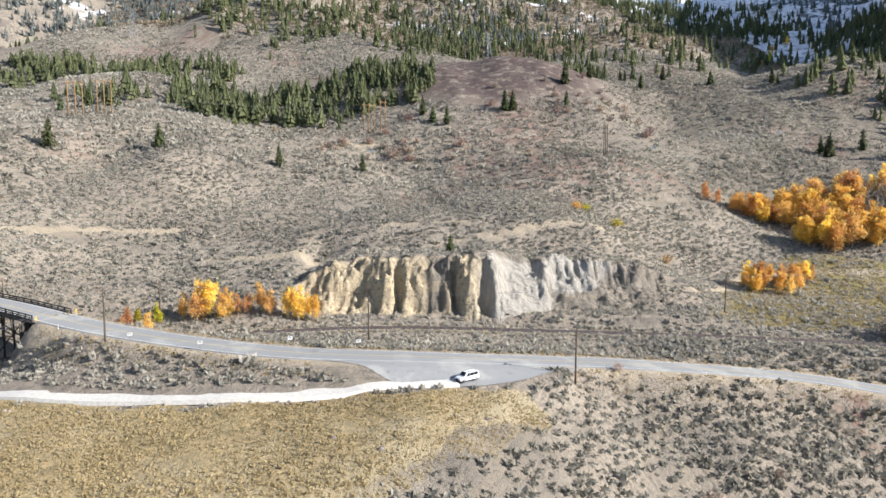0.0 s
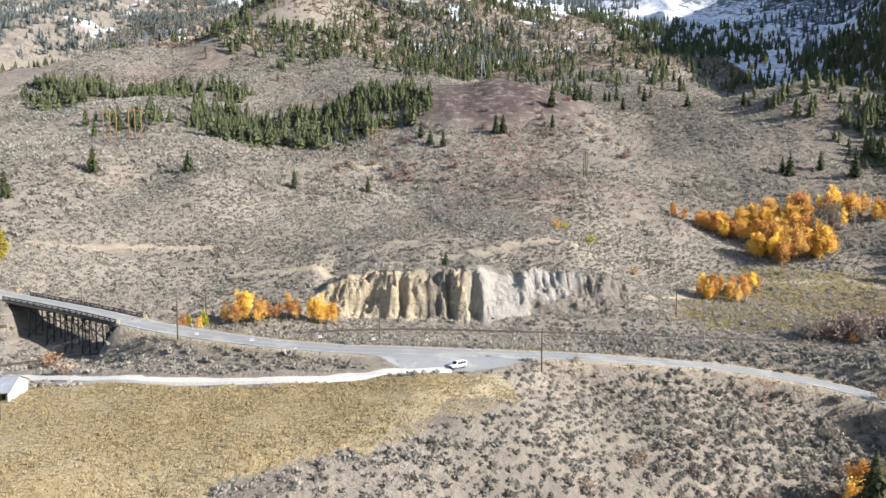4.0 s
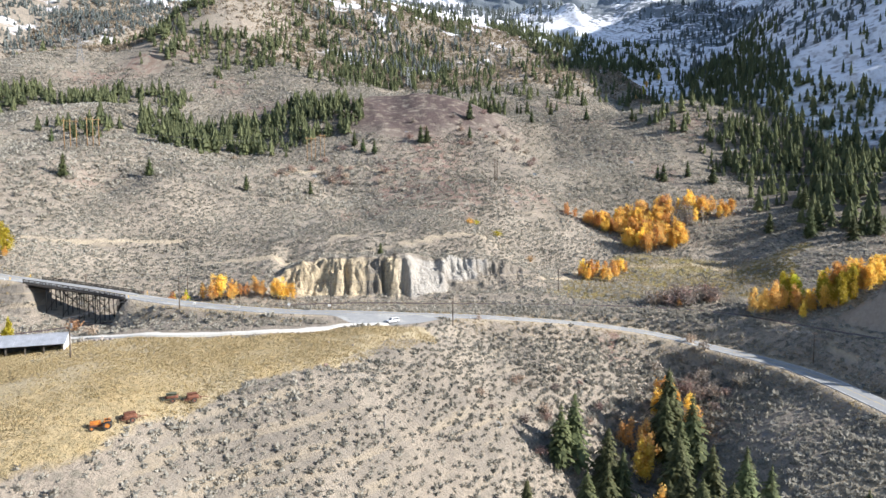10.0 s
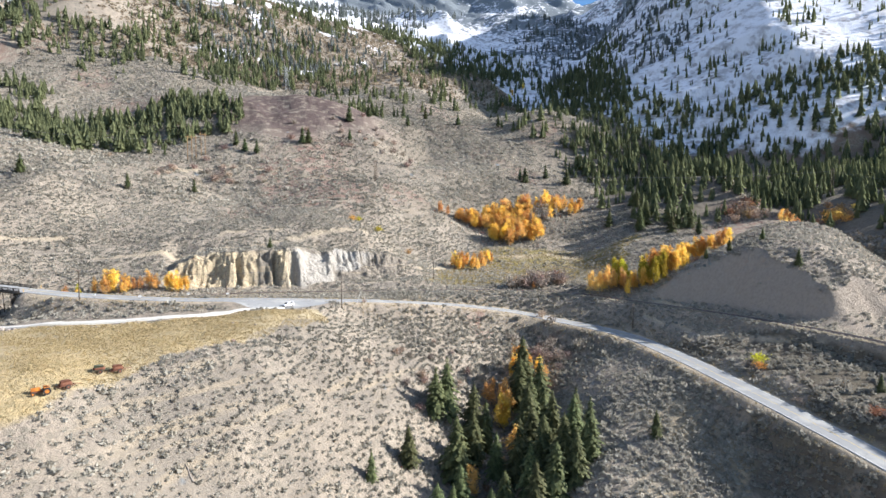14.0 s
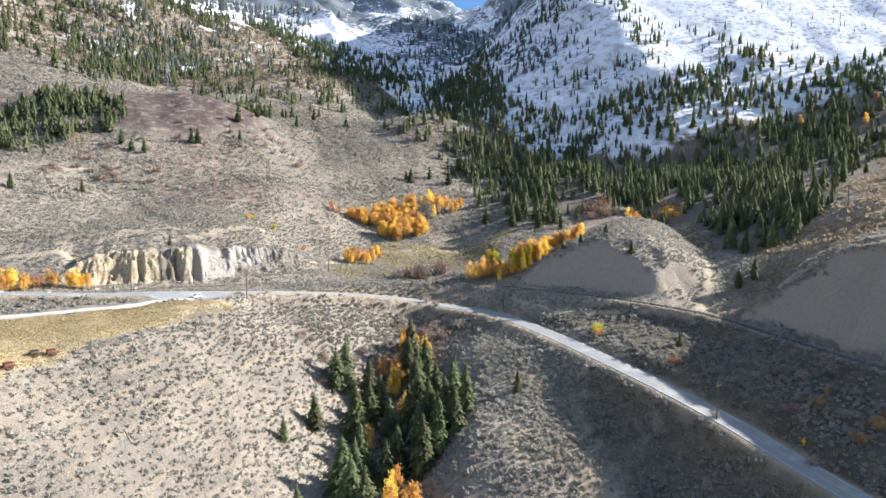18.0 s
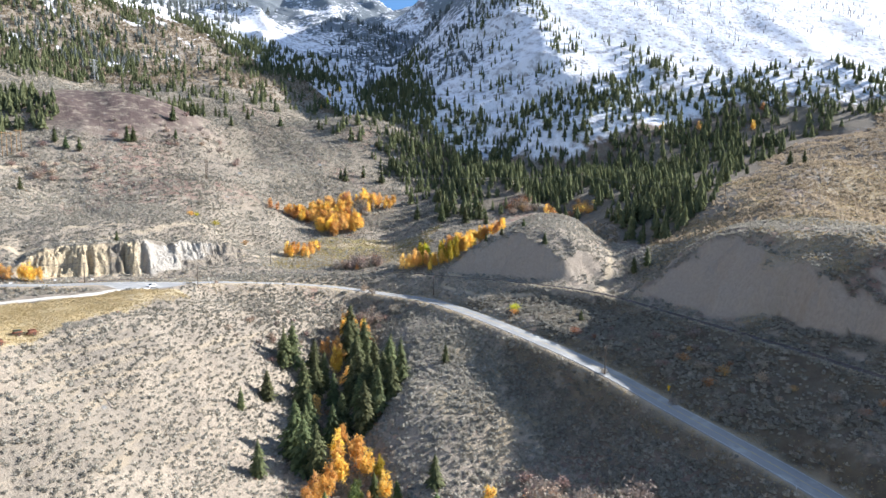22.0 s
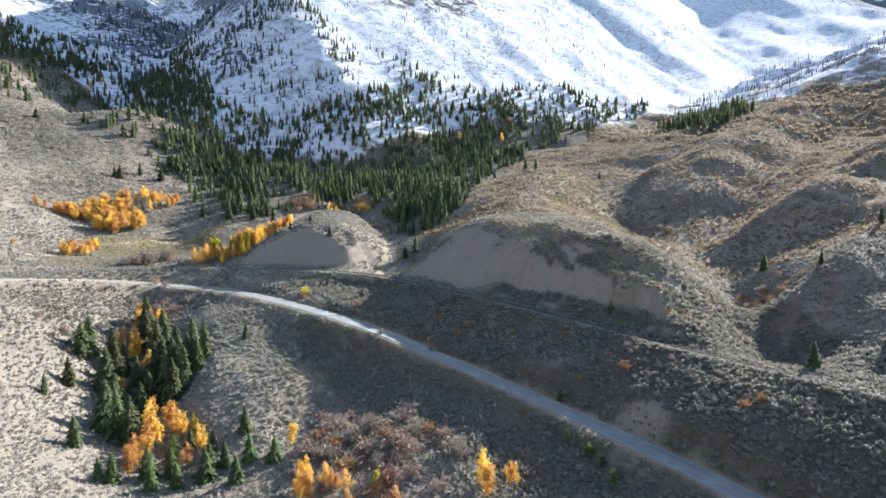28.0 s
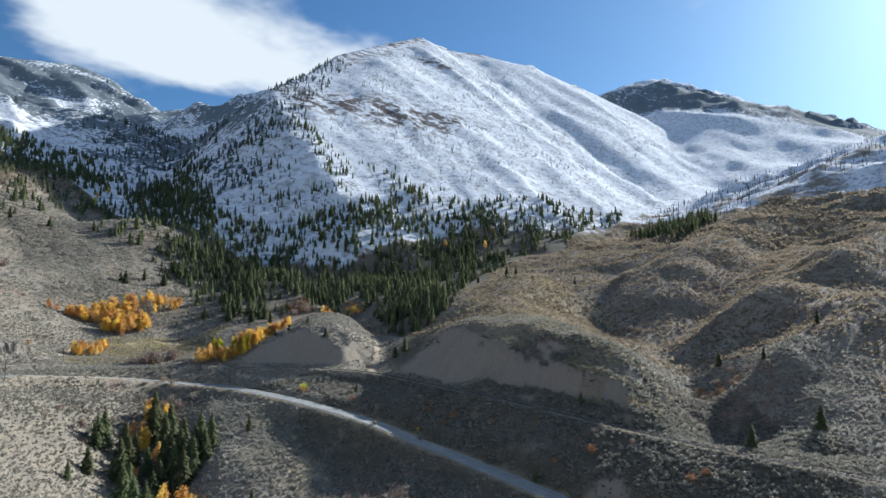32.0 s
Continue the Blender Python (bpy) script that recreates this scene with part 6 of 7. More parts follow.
stand("trees among the far woods", [(330, 560, 12, "lime"), (345, 585, 11, "gold"), (300, 520, 9, "orange"), (370, 600, 10, "gold"), (520, 120, 11, "orange"), (560, 100, 12, "orange"), (600, 60, 12, "gold"), (640, 70, 11, "orange")])


def shrub_mesh(seed, leaves, amount=260, size=0.17):
    g = np.random.default_rng(seed)
    tri = []
    for _ in range(26):
        a, r = g.uniform(0, 6.28), g.uniform(0.3, 1.1)
        end = np.array([math.cos(a) * r, math.sin(a) * r, g.uniform(0.9, 1.7)])
        s = np.array([-math.sin(a), math.cos(a), 0]) * 0.05
        tri += [np.array([0, 0, -0.1]) - s, np.array([0, 0, -0.1]) + s, end]
    c = g.normal(0, 1, (amount, 3)) * (0.6, 0.6, 0.45) + (0, 0, 1.05)
    c[:, 2] = np.clip(c[:, 2], 0.08, 2.1)
    a, b = g.normal(size=(amount, 3)), g.normal(size=(amount, 3))
    s = size * g.uniform(0.5, 1.3, (amount, 1))
    leaves_ = np.stack([c - a * s * 0.6, c + a * s * 0.6, c + b * s], 1).reshape(-1, 3)
    v = np.vstack([np.array(tri), leaves_])
    return mesh("shrub", (v, np.arange(len(v)).reshape(-1, 3)), leaves)


SHRUBS = {"red": ([shrub_mesh(500, M_REDTWIG), shrub_mesh(501, M_REDTWIG)], "bare red-brown shrub with thin twigs"), "grey": ([shrub_mesh(502, M_TWIG), shrub_mesh(503, M_TWIG)], "bare grey-brown shrub on dry ground"),
          "rust": ([shrub_mesh(504, M_RUST_LEAF, 220)], "rust-leaved autumn shrub on dry ground"), "gold": ([shrub_mesh(505, M_GOLD, 260)], "small golden autumn shrub in leaf"), "lime": ([shrub_mesh(506, M_LIME, 240)], "yellow-green autumn shrub in full leaf")}


def shrubs(group, rows_):
    for k, (x, y, s, colour) in enumerate(rows_):
        kinds, label = SHRUBS[colour]
        ob = new("shrub", kinds[k % len(kinds)])
        ob.matrix_world = on_ground(x, y, 71 * k, 0.05, s)
        tagged(ob, label, "shrub", group)


g = np.random.default_rng(21)


def thicket(group, cx, cy, rx_, ry_, count, colours, low=1.0, high=2.2):
    shrubs(group, [(cx + rx_ * g.normal(0, 0.5), cy + ry_ * g.normal(0, 0.5), g.uniform(low, high), colours[k % len(colours)]) for k in range(count)])


thicket("thicket on the ravine floor", 44, -186, 22, 30, 54, ("red", "grey", "red", "grey", "rust"), 1.7, 3.3)
thicket("thicket beside the railway", 108, 44, 17, 5, 34, ("grey", "grey", "red", "grey"), 2.0, 3.4)
thicket("thicket below the road", 82, -6, 14, 14, 34, ("grey", "red", "grey"), 1.0, 2.4)
thicket("shrubs on the slope under the railway", 118, -180, 16, 70, 46, ("grey", "red", "grey", "rust"), 0.8, 1.7)
thicket("shrubs on the silt slope", 20, -22, 26, 20, 18, ("red", "grey", "red"), 0.8, 1.5)
thicket("shrubs in the east gully", 208, -286, 16, 12, 20, ("red", "grey", "rust"), 1.0, 2.2)
thicket("shrubs in the upper gully", 330, -205, 40, 22, 14, ("grey", "red"), 1.2, 2.4)
thicket("red shrubs on the hillside", -60, 205, 50, 26, 30, ("red", "red", "grey"), 1.4, 2.6)
thicket("shrubs below the knoll", 60, 270, 60, 30, 24, ("red", "grey"), 1.4, 2.6)
thicket("red shrubs behind the mound", 279, 86, 15, 12, 26, ("red", "rust", "red", "grey"), 2.0, 3.4)
thicket("gold shrubs behind the mound", 306, 44, 13, 9, 12, ("gold", "rust"), 2.0, 3.2)
thicket("shrubs by the aspen stand", 165, 160, 30, 14, 26, ("grey", "red"), 1.8, 3.2)
thicket("shrubs under the firs", 34, -70, 18, 26, 24, ("grey", "rust", "red"), 1.0, 2.2)
shrubs("single shrubs", [(55, 105, 1.7, "rust"), (26, 118, 1.6, "gold"), (30, 121, 1.4, "lime"), (40, 116, 1.8, "lime"), (122, -75, 2.0, "lime"), (119, -78, 1.4, "gold"), (104, -252, 1.8, "rust"), (134, -158, 2.2, "grey"),
                         (121, -222, 1.2, "rust"), (88, -292, 1.5, "rust"), (92, -296, 1.3, "rust"), (-118, 4, 1.8, "rust"), (-110, -3, 1.6, "red"), (-128, -34, 2.2, "red"), (-133, -38, 2.0, "red"), (-130, -44, 1.8, "red")])

# ---- poles and wires ----
def ground_at(x, y):
    return float(drop(x, y)[0])


def wire(a, b, sag, radius=0.018):
    """A hanging cable from a to b."""
    t = np.linspace(0, 1, 15)[:, None]
    p = np.array(a, float) * (1 - t) + np.array(b, float) * t
    p[:, 2] -= (4 * sag * t * (1 - t))[:, 0]
    return tube(p, radius, 4)


def insulator(x, y, z):
    return tube([(x, y, z), (x, y, z + 0.07), (x, y, z + 0.12), (x, y, z + 0.2), (x, y, z + 0.24)], [0.03, 0.06, 0.045, 0.06, 0.02], 8)


POLE_TRUNK = mesh("trunk", tube([(0, 0, -0.6), (0.01, 0, 3), (0.03, -0.02, 7), (0.02, 0, 10.3)], [0.19, 0.17, 0.145, 0.115], 9), M_POLE, True)
POLE_ARM = mesh("crossarm", join(beam((-1.15, -0.14, 9.75), (1.15, -0.14, 9.75), 0.1, 0.12), beam((-0.6, -0.14, 9.7), (0, -0.12, 9.15), 0.04), beam((0.6, -0.14, 9.7), (0, -0.12, 9.15), 0.04)), M_POLE)
POLE_PEG = mesh("insulator", insulator(0, 0, 0), M_GLASSY, True)
POLE_BAND = mesh("identity_tag", box(0, -0.175, 2.0, 0.12, 0.02, 0.2), M_STEEL)


def utility_pole(x, y, turn, label="dark weathered timber utility pole with a crossarm", transformer=False, tall=1.0):
    m = on_ground(x, y, turn) @ Matrix.Diagonal((1, 1, tall, 1))
    ob = thing("utility_pole", m, label, "utility pole", "utility poles")
    part("trunk", POLE_TRUNK, None, ob)
    arm = part("crossarm", POLE_ARM, None, ob)
    for dx in (-1.05, -0.45, 1.05):
        peg = part("insulator", POLE_PEG, None, arm, "brown glazed insulator")
        peg.location = (dx, -0.14, 9.81)
    part("identity_tag", POLE_BAND, None, ob, "small metal tag")
    if transformer:
        can = part("transformer", tube([(0.42, 0, 7.6), (0.42, 0, 7.65), (0.42, 0, 8.6), (0.42, 0, 8.68)], [0.2, 0.27, 0.27, 0.2], 14), M_STEEL, ob, "grey cylindrical transformer", True)
        part("bracket", beam((0.1, 0, 8.3), (0.22, 0, 8.3), 0.1), M_STEEL, can)
    return [m @ Vector((dx, -0.14, 10.05)) for dx in (-1.05, -0.45, 1.05)]


def run_wires(label, stops, sag=0.6, radius=0.014):
    """Cables from stop to stop, each stop a list of points."""
    ob = thing("power_line", Matrix(), label, "power line", "power lines")
    for a, b in zip(stops[:-1], stops[1:]):
        for p, q in zip(a, b):
            part("cable", wire(p, q, sag, radius), M_WIRE, ob)


p_west = utility_pole(-126, 31, 70)
p_c = utility_pole(-86, 1.5, 60)
p_b = utility_pole(-41, 28, 90)
p_a = utility_pole(0, 0, 75)
p_rail = utility_pole(56, 62, 65, "dark timber pole on the rough meadow")
p_bench = utility_pole(159, 94, 40, "dark timber pole beside the bench track")
p_curve = utility_pole(117.6, -15.5, 10, "dark timber pole at the road's curve")
p_low = utility_pole(98, -147, 5, "dark timber pole below the road's shoulder")
p_shed = utility_pole(-101, -36, 20, "dark timber pole with a transformer near the shed", True)
p_trees = utility_pole(-95, 42, 80, "dark timber pole among the aspens")
run_wires("thin grey cables along the railway", [p_west, p_trees, p_b, p_rail, p_bench], 0.9)
run_wires("thin grey cables along the road", [p_shed, p_c, p_a, p_curve, p_low], 1.2)


def frame_structure(x, y, turn, h, tops=3, spread=3.0, colour=None, label="three tan cedar poles of a power line on the hillside"):
    """A row of tall poles joined by a crossarm."""
    m = on_ground(x, y, turn)
    ob = thing("power_pole_frame", m, label, "power pole", "high poles on the hills")
    mat = colour or M_POLE_NEW
    for k in range(tops):
        px_ = (k - (tops - 1) / 2) * spread
        lift_ = float(drop(*(m @ Vector((px_, 0, 0)))[:2])[0]) - m.translation.z
        part("pole", tube([(px_, 0, lift_ - 0.8), (px_, 0, h * 0.5), (px_, 0, h)], [0.26, 0.22, 0.16], 9), mat, ob, smooth_shade=True)
    part("crossarm", join(beam((-(tops - 1) / 2 * spread - 1.2, 0.25, h - 1.2), ((tops - 1) / 2 * spread + 1.2, 0.25, h - 1.2), 0.16, 0.28)), mat, ob)
    ends = []
    for k in range(3):
        px_ = (k - 1) * spread * (tops - 1) / 2 if tops > 1 else (k - 1) * 1.2
        part("insulator_string", tube([(px_, 0.25, h - 1.3), (px_, 0.25, h - 1.6), (px_, 0.25, h - 1.9), (px_, 0.25, h - 2.4)], [0.04, 0.12, 0.12, 0.05], 8), M_GLASSY, ob, "string of brown insulators", True)
        ends.append(m @ Vector((px_, 0.25, h - 2.4)))
    return ends


h_far = frame_structure(-195, 177, 20, 17)
frame_structure(-187, 187, 25, 17)
h_mid = frame_structure(-65, 230, 30, 17)
frame_structure(-58, 237, 30, 16, 2, label="two tan cedar poles of a power line")
h_near = frame_structure(55, 189, 60, 15, label="grey timber three-pole frame on the slope", colour=M_POLE)
h_hill = frame_structure(281, -87, 75, 13, 1, label="single dark power pole on the grassy hilltop", colour=M_POLE)
h_top = frame_structure(360, -164, 75, 12, 1, label="single dark power pole high on the hill", colour=M_POLE)
h_wood = frame_structure(342, 77, 60, 17, 2, label="two dark power poles above the forest edge", colour=M_POLE)
run_wires("long high cables over the hillside", [h_far, h_mid, h_near], 4.0, 0.02)
run_wires("long high cables across the side valley", [h_near, h_wood], 7.0, 0.02)
run_wires("long high cables over the grassy hill", [h_wood, h_hill, h_top], 4.0, 0.02)


def lattice_tower(x, y, turn, h):
    ob = thing("lattice_tower", on_ground(x, y, turn), "grey galvanised steel lattice power tower", "pylon", "lattice towers")
    half = lambda z: 2.6 * (1 - z / h) + 0.55
    for sx in (-1, 1):
        for sy in (-1, 1):
            part("leg", beam((sx * half(0), sy * half(0), -1.5), (sx * half(h), sy * half(h), h), 0.22), M_STEEL, ob)
    levels = [h * f for f in (0, 0.2, 0.38, 0.54, 0.68, 0.8, 0.9, 1.0)]
    for z0, z1 in zip(levels[:-1], levels[1:]):
        a, b = half(z0), half(z1)
        for s in (-1, 1):
            part("bracing", join(beam((-a, s * a, z0), (b, s * b, z1), 0.1), beam((a, s * a, z0), (-b, s * b, z1), 0.1),
                                 beam((s * a, -a, z0), (s * b, b, z1), 0.1), beam((s * a, a, z0), (s * b, -b, z1), 0.1)), M_STEEL, ob)
    for z in (0.7 * h, 0.84 * h, 0.97 * h):
        part("arm", join(beam((-5.5, 0, z), (5.5, 0, z), 0.2), beam((-5.5, 0, z), (0, 0, z + 1.4), 0.1), beam((5.5, 0, z), (0, 0, z + 1.4), 0.1)), M_STEEL, ob)


lattice_tower(20, 500, 30, 26)
lattice_tower(-317, 475, 30, 26)

# ---- timber trestle bridge ----
bridge_line = road_line[(road_line[:, 0] > -142) & (road_line[:, 0] < -103)]
if bridge_line[0, 0] > bridge_line[-1, 0]:
    bridge_line = bridge_line[::-1]
bridge = thing("road_bridge", Matrix(), "dark timber trestle bridge carrying the road over the railway", "bridge")
part("deck", ribbon(bridge_line, 0, 8.4, 0.03, 0.45), M_TIE, bridge, "dark plank deck under asphalt")
bt = np.gradient(bridge_line[:, :2], axis=0)
bt /= np.linalg.norm(bt, axis=1, keepdims=True)
bn = np.stack([-bt[:, 1], bt[:, 0]], 1)
for side in (-1, 1):
    edge_ = np.c_[bridge_line[:, :2] + bn * side * 4.1, bridge_line[:, 2]]
    rail_ = part("guard_rail", join(*[beam(a + (0, 0, 0.95), b + (0, 0, 0.95), 0.14, 0.24) for a, b in zip(edge_[:-1], edge_[1:])]), M_TIE, bridge, "weathered timber guard rail")
    part("lower_rail", join(*[beam(a + (0, 0, 0.5), b + (0, 0, 0.5), 0.12, 0.2) for a, b in zip(edge_[:-1], edge_[1:])]), M_TIE, rail_)
    part("kerb_timber", join(*[beam(a + (0, 0, 0.15), b + (0, 0, 0.15), 0.25, 0.22) for a, b in zip(edge_[:-1], edge_[1:])]), M_TIE, bridge)
    for e in edge_:
        part("post", beam(e + (0, 0, -0.5), e + (0, 0, 1.1), 0.2), M_TIE, bridge)
for k in (1, len(bridge_line) - 2):
    c, n = bridge_line[k], np.r_[bn[k], 0]
    for row in range(14):
        part("bulkhead_plank", beam(c - n * 5.4 - (0, 0, 0.95 + 0.52 * row), c + n * 5.4 - (0, 0, 0.95 + 0.52 * row), 0.2, 0.5), M_TIE, bridge)
for off in (-3.4, -1.7, 0, 1.7, 3.4):
    s_line = np.c_[bridge_line[:, :2] + bn * off, bridge_line[:, 2] - 0.75]
    part("stringer", join(*[beam(a, b, 0.3, 0.6) for a, b in zip(s_line[:-1], s_line[1:])]), M_TIE, bridge)
for k in range(1, len(bridge_line) - 1, 3):
    c, n = bridge_line[k], np.r_[bn[k], 0]
    d_rail = float(near_line(np.array([c[0]]), np.array([c[1]]), rail_line, 60)[0][0])
    if d_rail < 3.2:
        continue
    bent = part("bent_cap", beam(c - n * 4.2 - (0, 0, 1.2), c + n * 4.2 - (0, 0, 1.2), 0.35), M_TIE, bridge)
    feet = []
    for off in (-3.8, -1.9, 0, 1.9, 3.8):
        top = c + n * off - (0, 0, 1.3)
        foot = c + n * off * 1.15
        foot[2] = ground_at(foot[0], foot[1]) - 0.4
        if top[2] - foot[2] > 0.6:
            part("support_post", tube([foot, top], [0.19, 0.17], 8), M_TIE, bent, smooth_shade=True)
            feet.append((foot, top))
    if len(feet) == 5 and feet[0][1][2] - feet[0][0][2] > 2.5:
        part("cross_brace", join(beam(feet[0][0] + (0, 0, 0.8), feet[-1][1] - (0, 0, 0.4), 0.08, 0.25), beam(feet[-1][0] + (0, 0, 0.8), feet[0][1] - (0, 0, 0.4), 0.08, 0.25)), M_TIE, bent)

# ---- signs ----
M_POST = plain("grey_post_wood", (0.30, 0.27, 0.23), (0.22, 0.20, 0.17), 4, 0.9)


def small_sign(x, y, turn, w, h, z, face, label, name="road_sign", diamond=False, group="road signs", bars=0):
    ob = thing(name, on_ground(x, y, turn), label, "road sign", group)
    part("post", beam((0, 0.03, -0.3), (0, 0.03, z + h / 2), 0.08), M_POST, ob)
    v, f = box(0, -0.03, 0, w, 0.02, h)
    if diamond:
        c, s = math.cos(math.pi / 4), math.sin(math.pi / 4)
        v = np.c_[v[:, 0] * c - v[:, 2] * s, v[:, 1], v[:, 0] * s + v[:, 2] * c]
    board = part("board", (v + (0, 0, z), f), face, ob)
    for k in range(bars):
        part("bar", box(0, -0.045, z + h * (0.22 - 0.22 * k), w * 0.6, 0.006, h * 0.09), M_BLACK, board)
    return ob


for x, y in ((-81.7, 2.0), (-67.7, -0.8), (-53.2, 5.8), (-40.2, 6.0)):
    small_sign(x, y, 10, 0.9, 0.6, 1.5, M_SIGN_W, "small white roadside board on a post", bars=2, group="white roadside boards")
warning = small_sign(105.5, -167, -25, 0.9, 0.9, 2.3, M_SIGN_Y, "yellow diamond warning sign beside the road", diamond=True, group="yellow warning signs")
part("speed_tab", box(0, -0.03, 1.35, 0.6, 0.02, 0.6), M_SIGN_Y, warning)
small_sign(85, -249, -20, 0.5, 0.8, 1.5, M_SIGN_Y, "yellow chevron marker at the road's edge", group="yellow warning signs", bars=2)
for x, y in ((-101, 17.6), (-104, 9.6), (-144, 31), (-146, 22.5)):
    small_sign(x, y, 75, 0.3, 0.9, 0.9, M_SIGN_Y, "yellow and black marker at the bridge end", "object_marker", group="bridge markers", bars=3)
for k, s in enumerate(range(40, len(road_line) - 30, 26)):
    p, n = road_line[s], np.array([-rt[s, 1], rt[s, 0]])
    q = p[:2] - n * 4.6
    if -52 < q[0] < 0:
        continue
    ob = thing("delineator", on_ground(q[0], q[1], 30 * k), "slim white roadside delineator post", "delineator", "roadside delineators")
    post = part("post", box(0, 0, 0.45, 0.1, 0.04, 1.1), M_SIGN_W, ob)
    part("reflector", box(0, -0.025, 0.85, 0.07, 0.012, 0.12), M_SIGN_Y, post, "amber reflector")
for k, (x, y) in enumerate(((-3.6, -1.6), (-3.0, -3.0), (-2.4, -4.6), (24, 42), (31, 41.6), (38, 41.2), (-20, 48), (-12, 48.4))):
    tagged(part("fence_post", tube([(0, 0, -0.3), (0.02, 0, 0.7), (0.03, 0.01, 1.3)], [0.09, 0.085, 0.07], 8), M_POST, None, "", True), "short grey wooden post beside the road", "post", "wooden posts").matrix_world = on_ground(x, y, 40 * k)

# ---- vehicles ----
M_CARWHITE = plain("white_car_paint", (0.78, 0.79, 0.80), (0.70, 0.71, 0.72), 1.2, 0.25)
M_CARGLASS = plain("dark_car_glass", (0.02, 0.022, 0.025), (0.035, 0.04, 0.045), 2, 0.08)
M_TYRE = plain("tyre_rubber", (0.025, 0.025, 0.025), (0.05, 0.05, 0.05), 6, 0.9)
M_RIM = plain("alloy_rim", (0.5, 0.5, 0.51), (0.4, 0.4, 0.41), 6, 0.35, 0.9)
M_LAMP = plain("headlamp_lens", (0.75, 0.76, 0.78), (0.65, 0.66, 0.68), 6, 0.1)
M_TAIL = plain("tail_lamp_red", (0.35, 0.02, 0.02), (0.25, 0.02, 0.02), 6, 0.2)
M_TRIM = plain("black_trim", (0.03, 0.03, 0.032), (0.05, 0.05, 0.05), 6, 0.6)


def loft(stations, bulge=True):
    """A closed hull through cross-sections (x, half width low, half width high, z low, z high), rounded at the shoulder."""
    rings = []
    for x, wl_, wh, z0, z1 in stations:
        wm = wl_ * 1.02 if bulge else wl_ + (wh - wl_) * 0.55
        rings.append([(x, -wl_, z0), (x, -wm, z0 + (z1 - z0) * 0.55), (x, -wh, z1 - 0.06 * (z1 - z0)), (x, -wh * 0.9, z1), (x, wh * 0.9, z1), (x, wh, z1 - 0.06 * (z1 - z0)),
                      (x, wm, z0 + (z1 - z0) * 0.55), (x, wl_, z0)])
    v = np.array(rings).reshape(-1, 3)
    k = np.arange(len(v)).reshape(len(rings), 8)
    q = np.stack([k[:-1], k[1:], np.roll(k[1:], -1, 1), np.roll(k[:-1], -1, 1)], -1).reshape(-1, 4)
    caps = [[k[0, 0], k[0, i], k[0, i + 1]] for i in range(1, 7)] + [[k[-1, 0], k[-1, i + 1], k[-1, i]] for i in range(1, 7)]
    return v, np.vstack([q[:, [0, 1, 2]], q[:, [0, 2, 3]], np.array(caps)])


def wheel_parts(ob, x, y, r=0.36, w=0.24):
    ring = [(r * 0.62, -w / 2), (r * 0.93, -w / 2), (r, -w * 0.35), (r, w * 0.35), (r * 0.93, w / 2), (r * 0.62, w / 2)]
    n = 18
    v = np.array([(x + rr * math.cos(2 * math.pi * i / n), y + o, r + rr * math.sin(2 * math.pi * i / n)) for i in range(n) for rr, o in ring])
    k = np.arange(len(v)).reshape(n, len(ring))
    q = np.stack([k, np.roll(k, -1, 0), np.roll(np.roll(k, -1, 0), -1, 1), np.roll(k, -1, 1)], -1).reshape(-1, 4)
    tyre = part("tyre", (v, np.vstack([q[:, [0, 1, 2]], q[:, [0, 2, 3]]])), M_TYRE, ob, "black rubber tyre")
    part("rim", tube([(x, y - w * 0.42, r), (x, y - w * 0.1, r), (x, y + w * 0.1, r), (x, y + w * 0.42, r)], [r * 0.62, r * 0.55, r * 0.55, r * 0.62], 14), M_RIM, tyre, "silver wheel rim")


def car_base(ob, length, width, sill, belt, hood):
    n2 = width / 2
    f, r = length / 2, -length / 2
    part("body", bevelled(loft([(r, n2 * 0.86, n2 * 0.82, sill + 0.15, belt - 0.08), (r + 0.12, n2 * 0.97, n2 * 0.9, sill, belt), (r + 1.2, n2, n2 * 0.93, sill - 0.03, belt + 0.02), (0.1, n2, n2 * 0.93, sill - 0.03, belt),
                                (f - 1.45, n2, n2 * 0.92, sill - 0.03, belt - 0.02), (f - 0.6, n2 * 0.98, n2 * 0.85, sill, hood), (f - 0.1, n2 * 0.9, n2 * 0.75, sill + 0.02, hood - 0.12), (f, n2 * 0.78, n2 * 0.66, sill + 0.12, hood - 0.25)]), 0.03, M_CARWHITE, "body"), None, ob)
    part("underbody", box(0, 0, sill - 0.08, length * 0.9, width * 0.86, 0.16), M_TRIM, ob, "black underbody")
    for s in (-1, 1):
        part("headlight", box(f - 0.06, s * n2 * 0.62, hood - 0.28, 0.14, 0.34, 0.15), M_LAMP, ob, "clear headlight lens")
        part("tail_light", box(r + 0.04, s * n2 * 0.78, belt - 0.22, 0.12, 0.16, 0.32), M_TAIL, ob, "red tail light")
        part("side_mirror", box(f - 1.65, s * (n2 + 0.1), belt + 0.1, 0.12, 0.2, 0.16), M_TRIM, ob)
    part("grille", box(f + 0.005, 0, hood - 0.34, 0.04, n2 * 0.8, 0.2), M_TRIM, ob, "black front grille")
    part("bumper", box(f - 0.01, 0, sill + 0.1, 0.12, width * 0.78, 0.16), M_TRIM, ob, "black front bumper")
    part("rear_bumper", box(r + 0.02, 0, sill + 0.12, 0.14, width * 0.84, 0.18), M_TRIM, ob)
    for wx_ in (f - 0.92, r + 0.95):
        for s in (-1, 1):
            wheel_parts(ob, wx_, s * (n2 - 0.1))


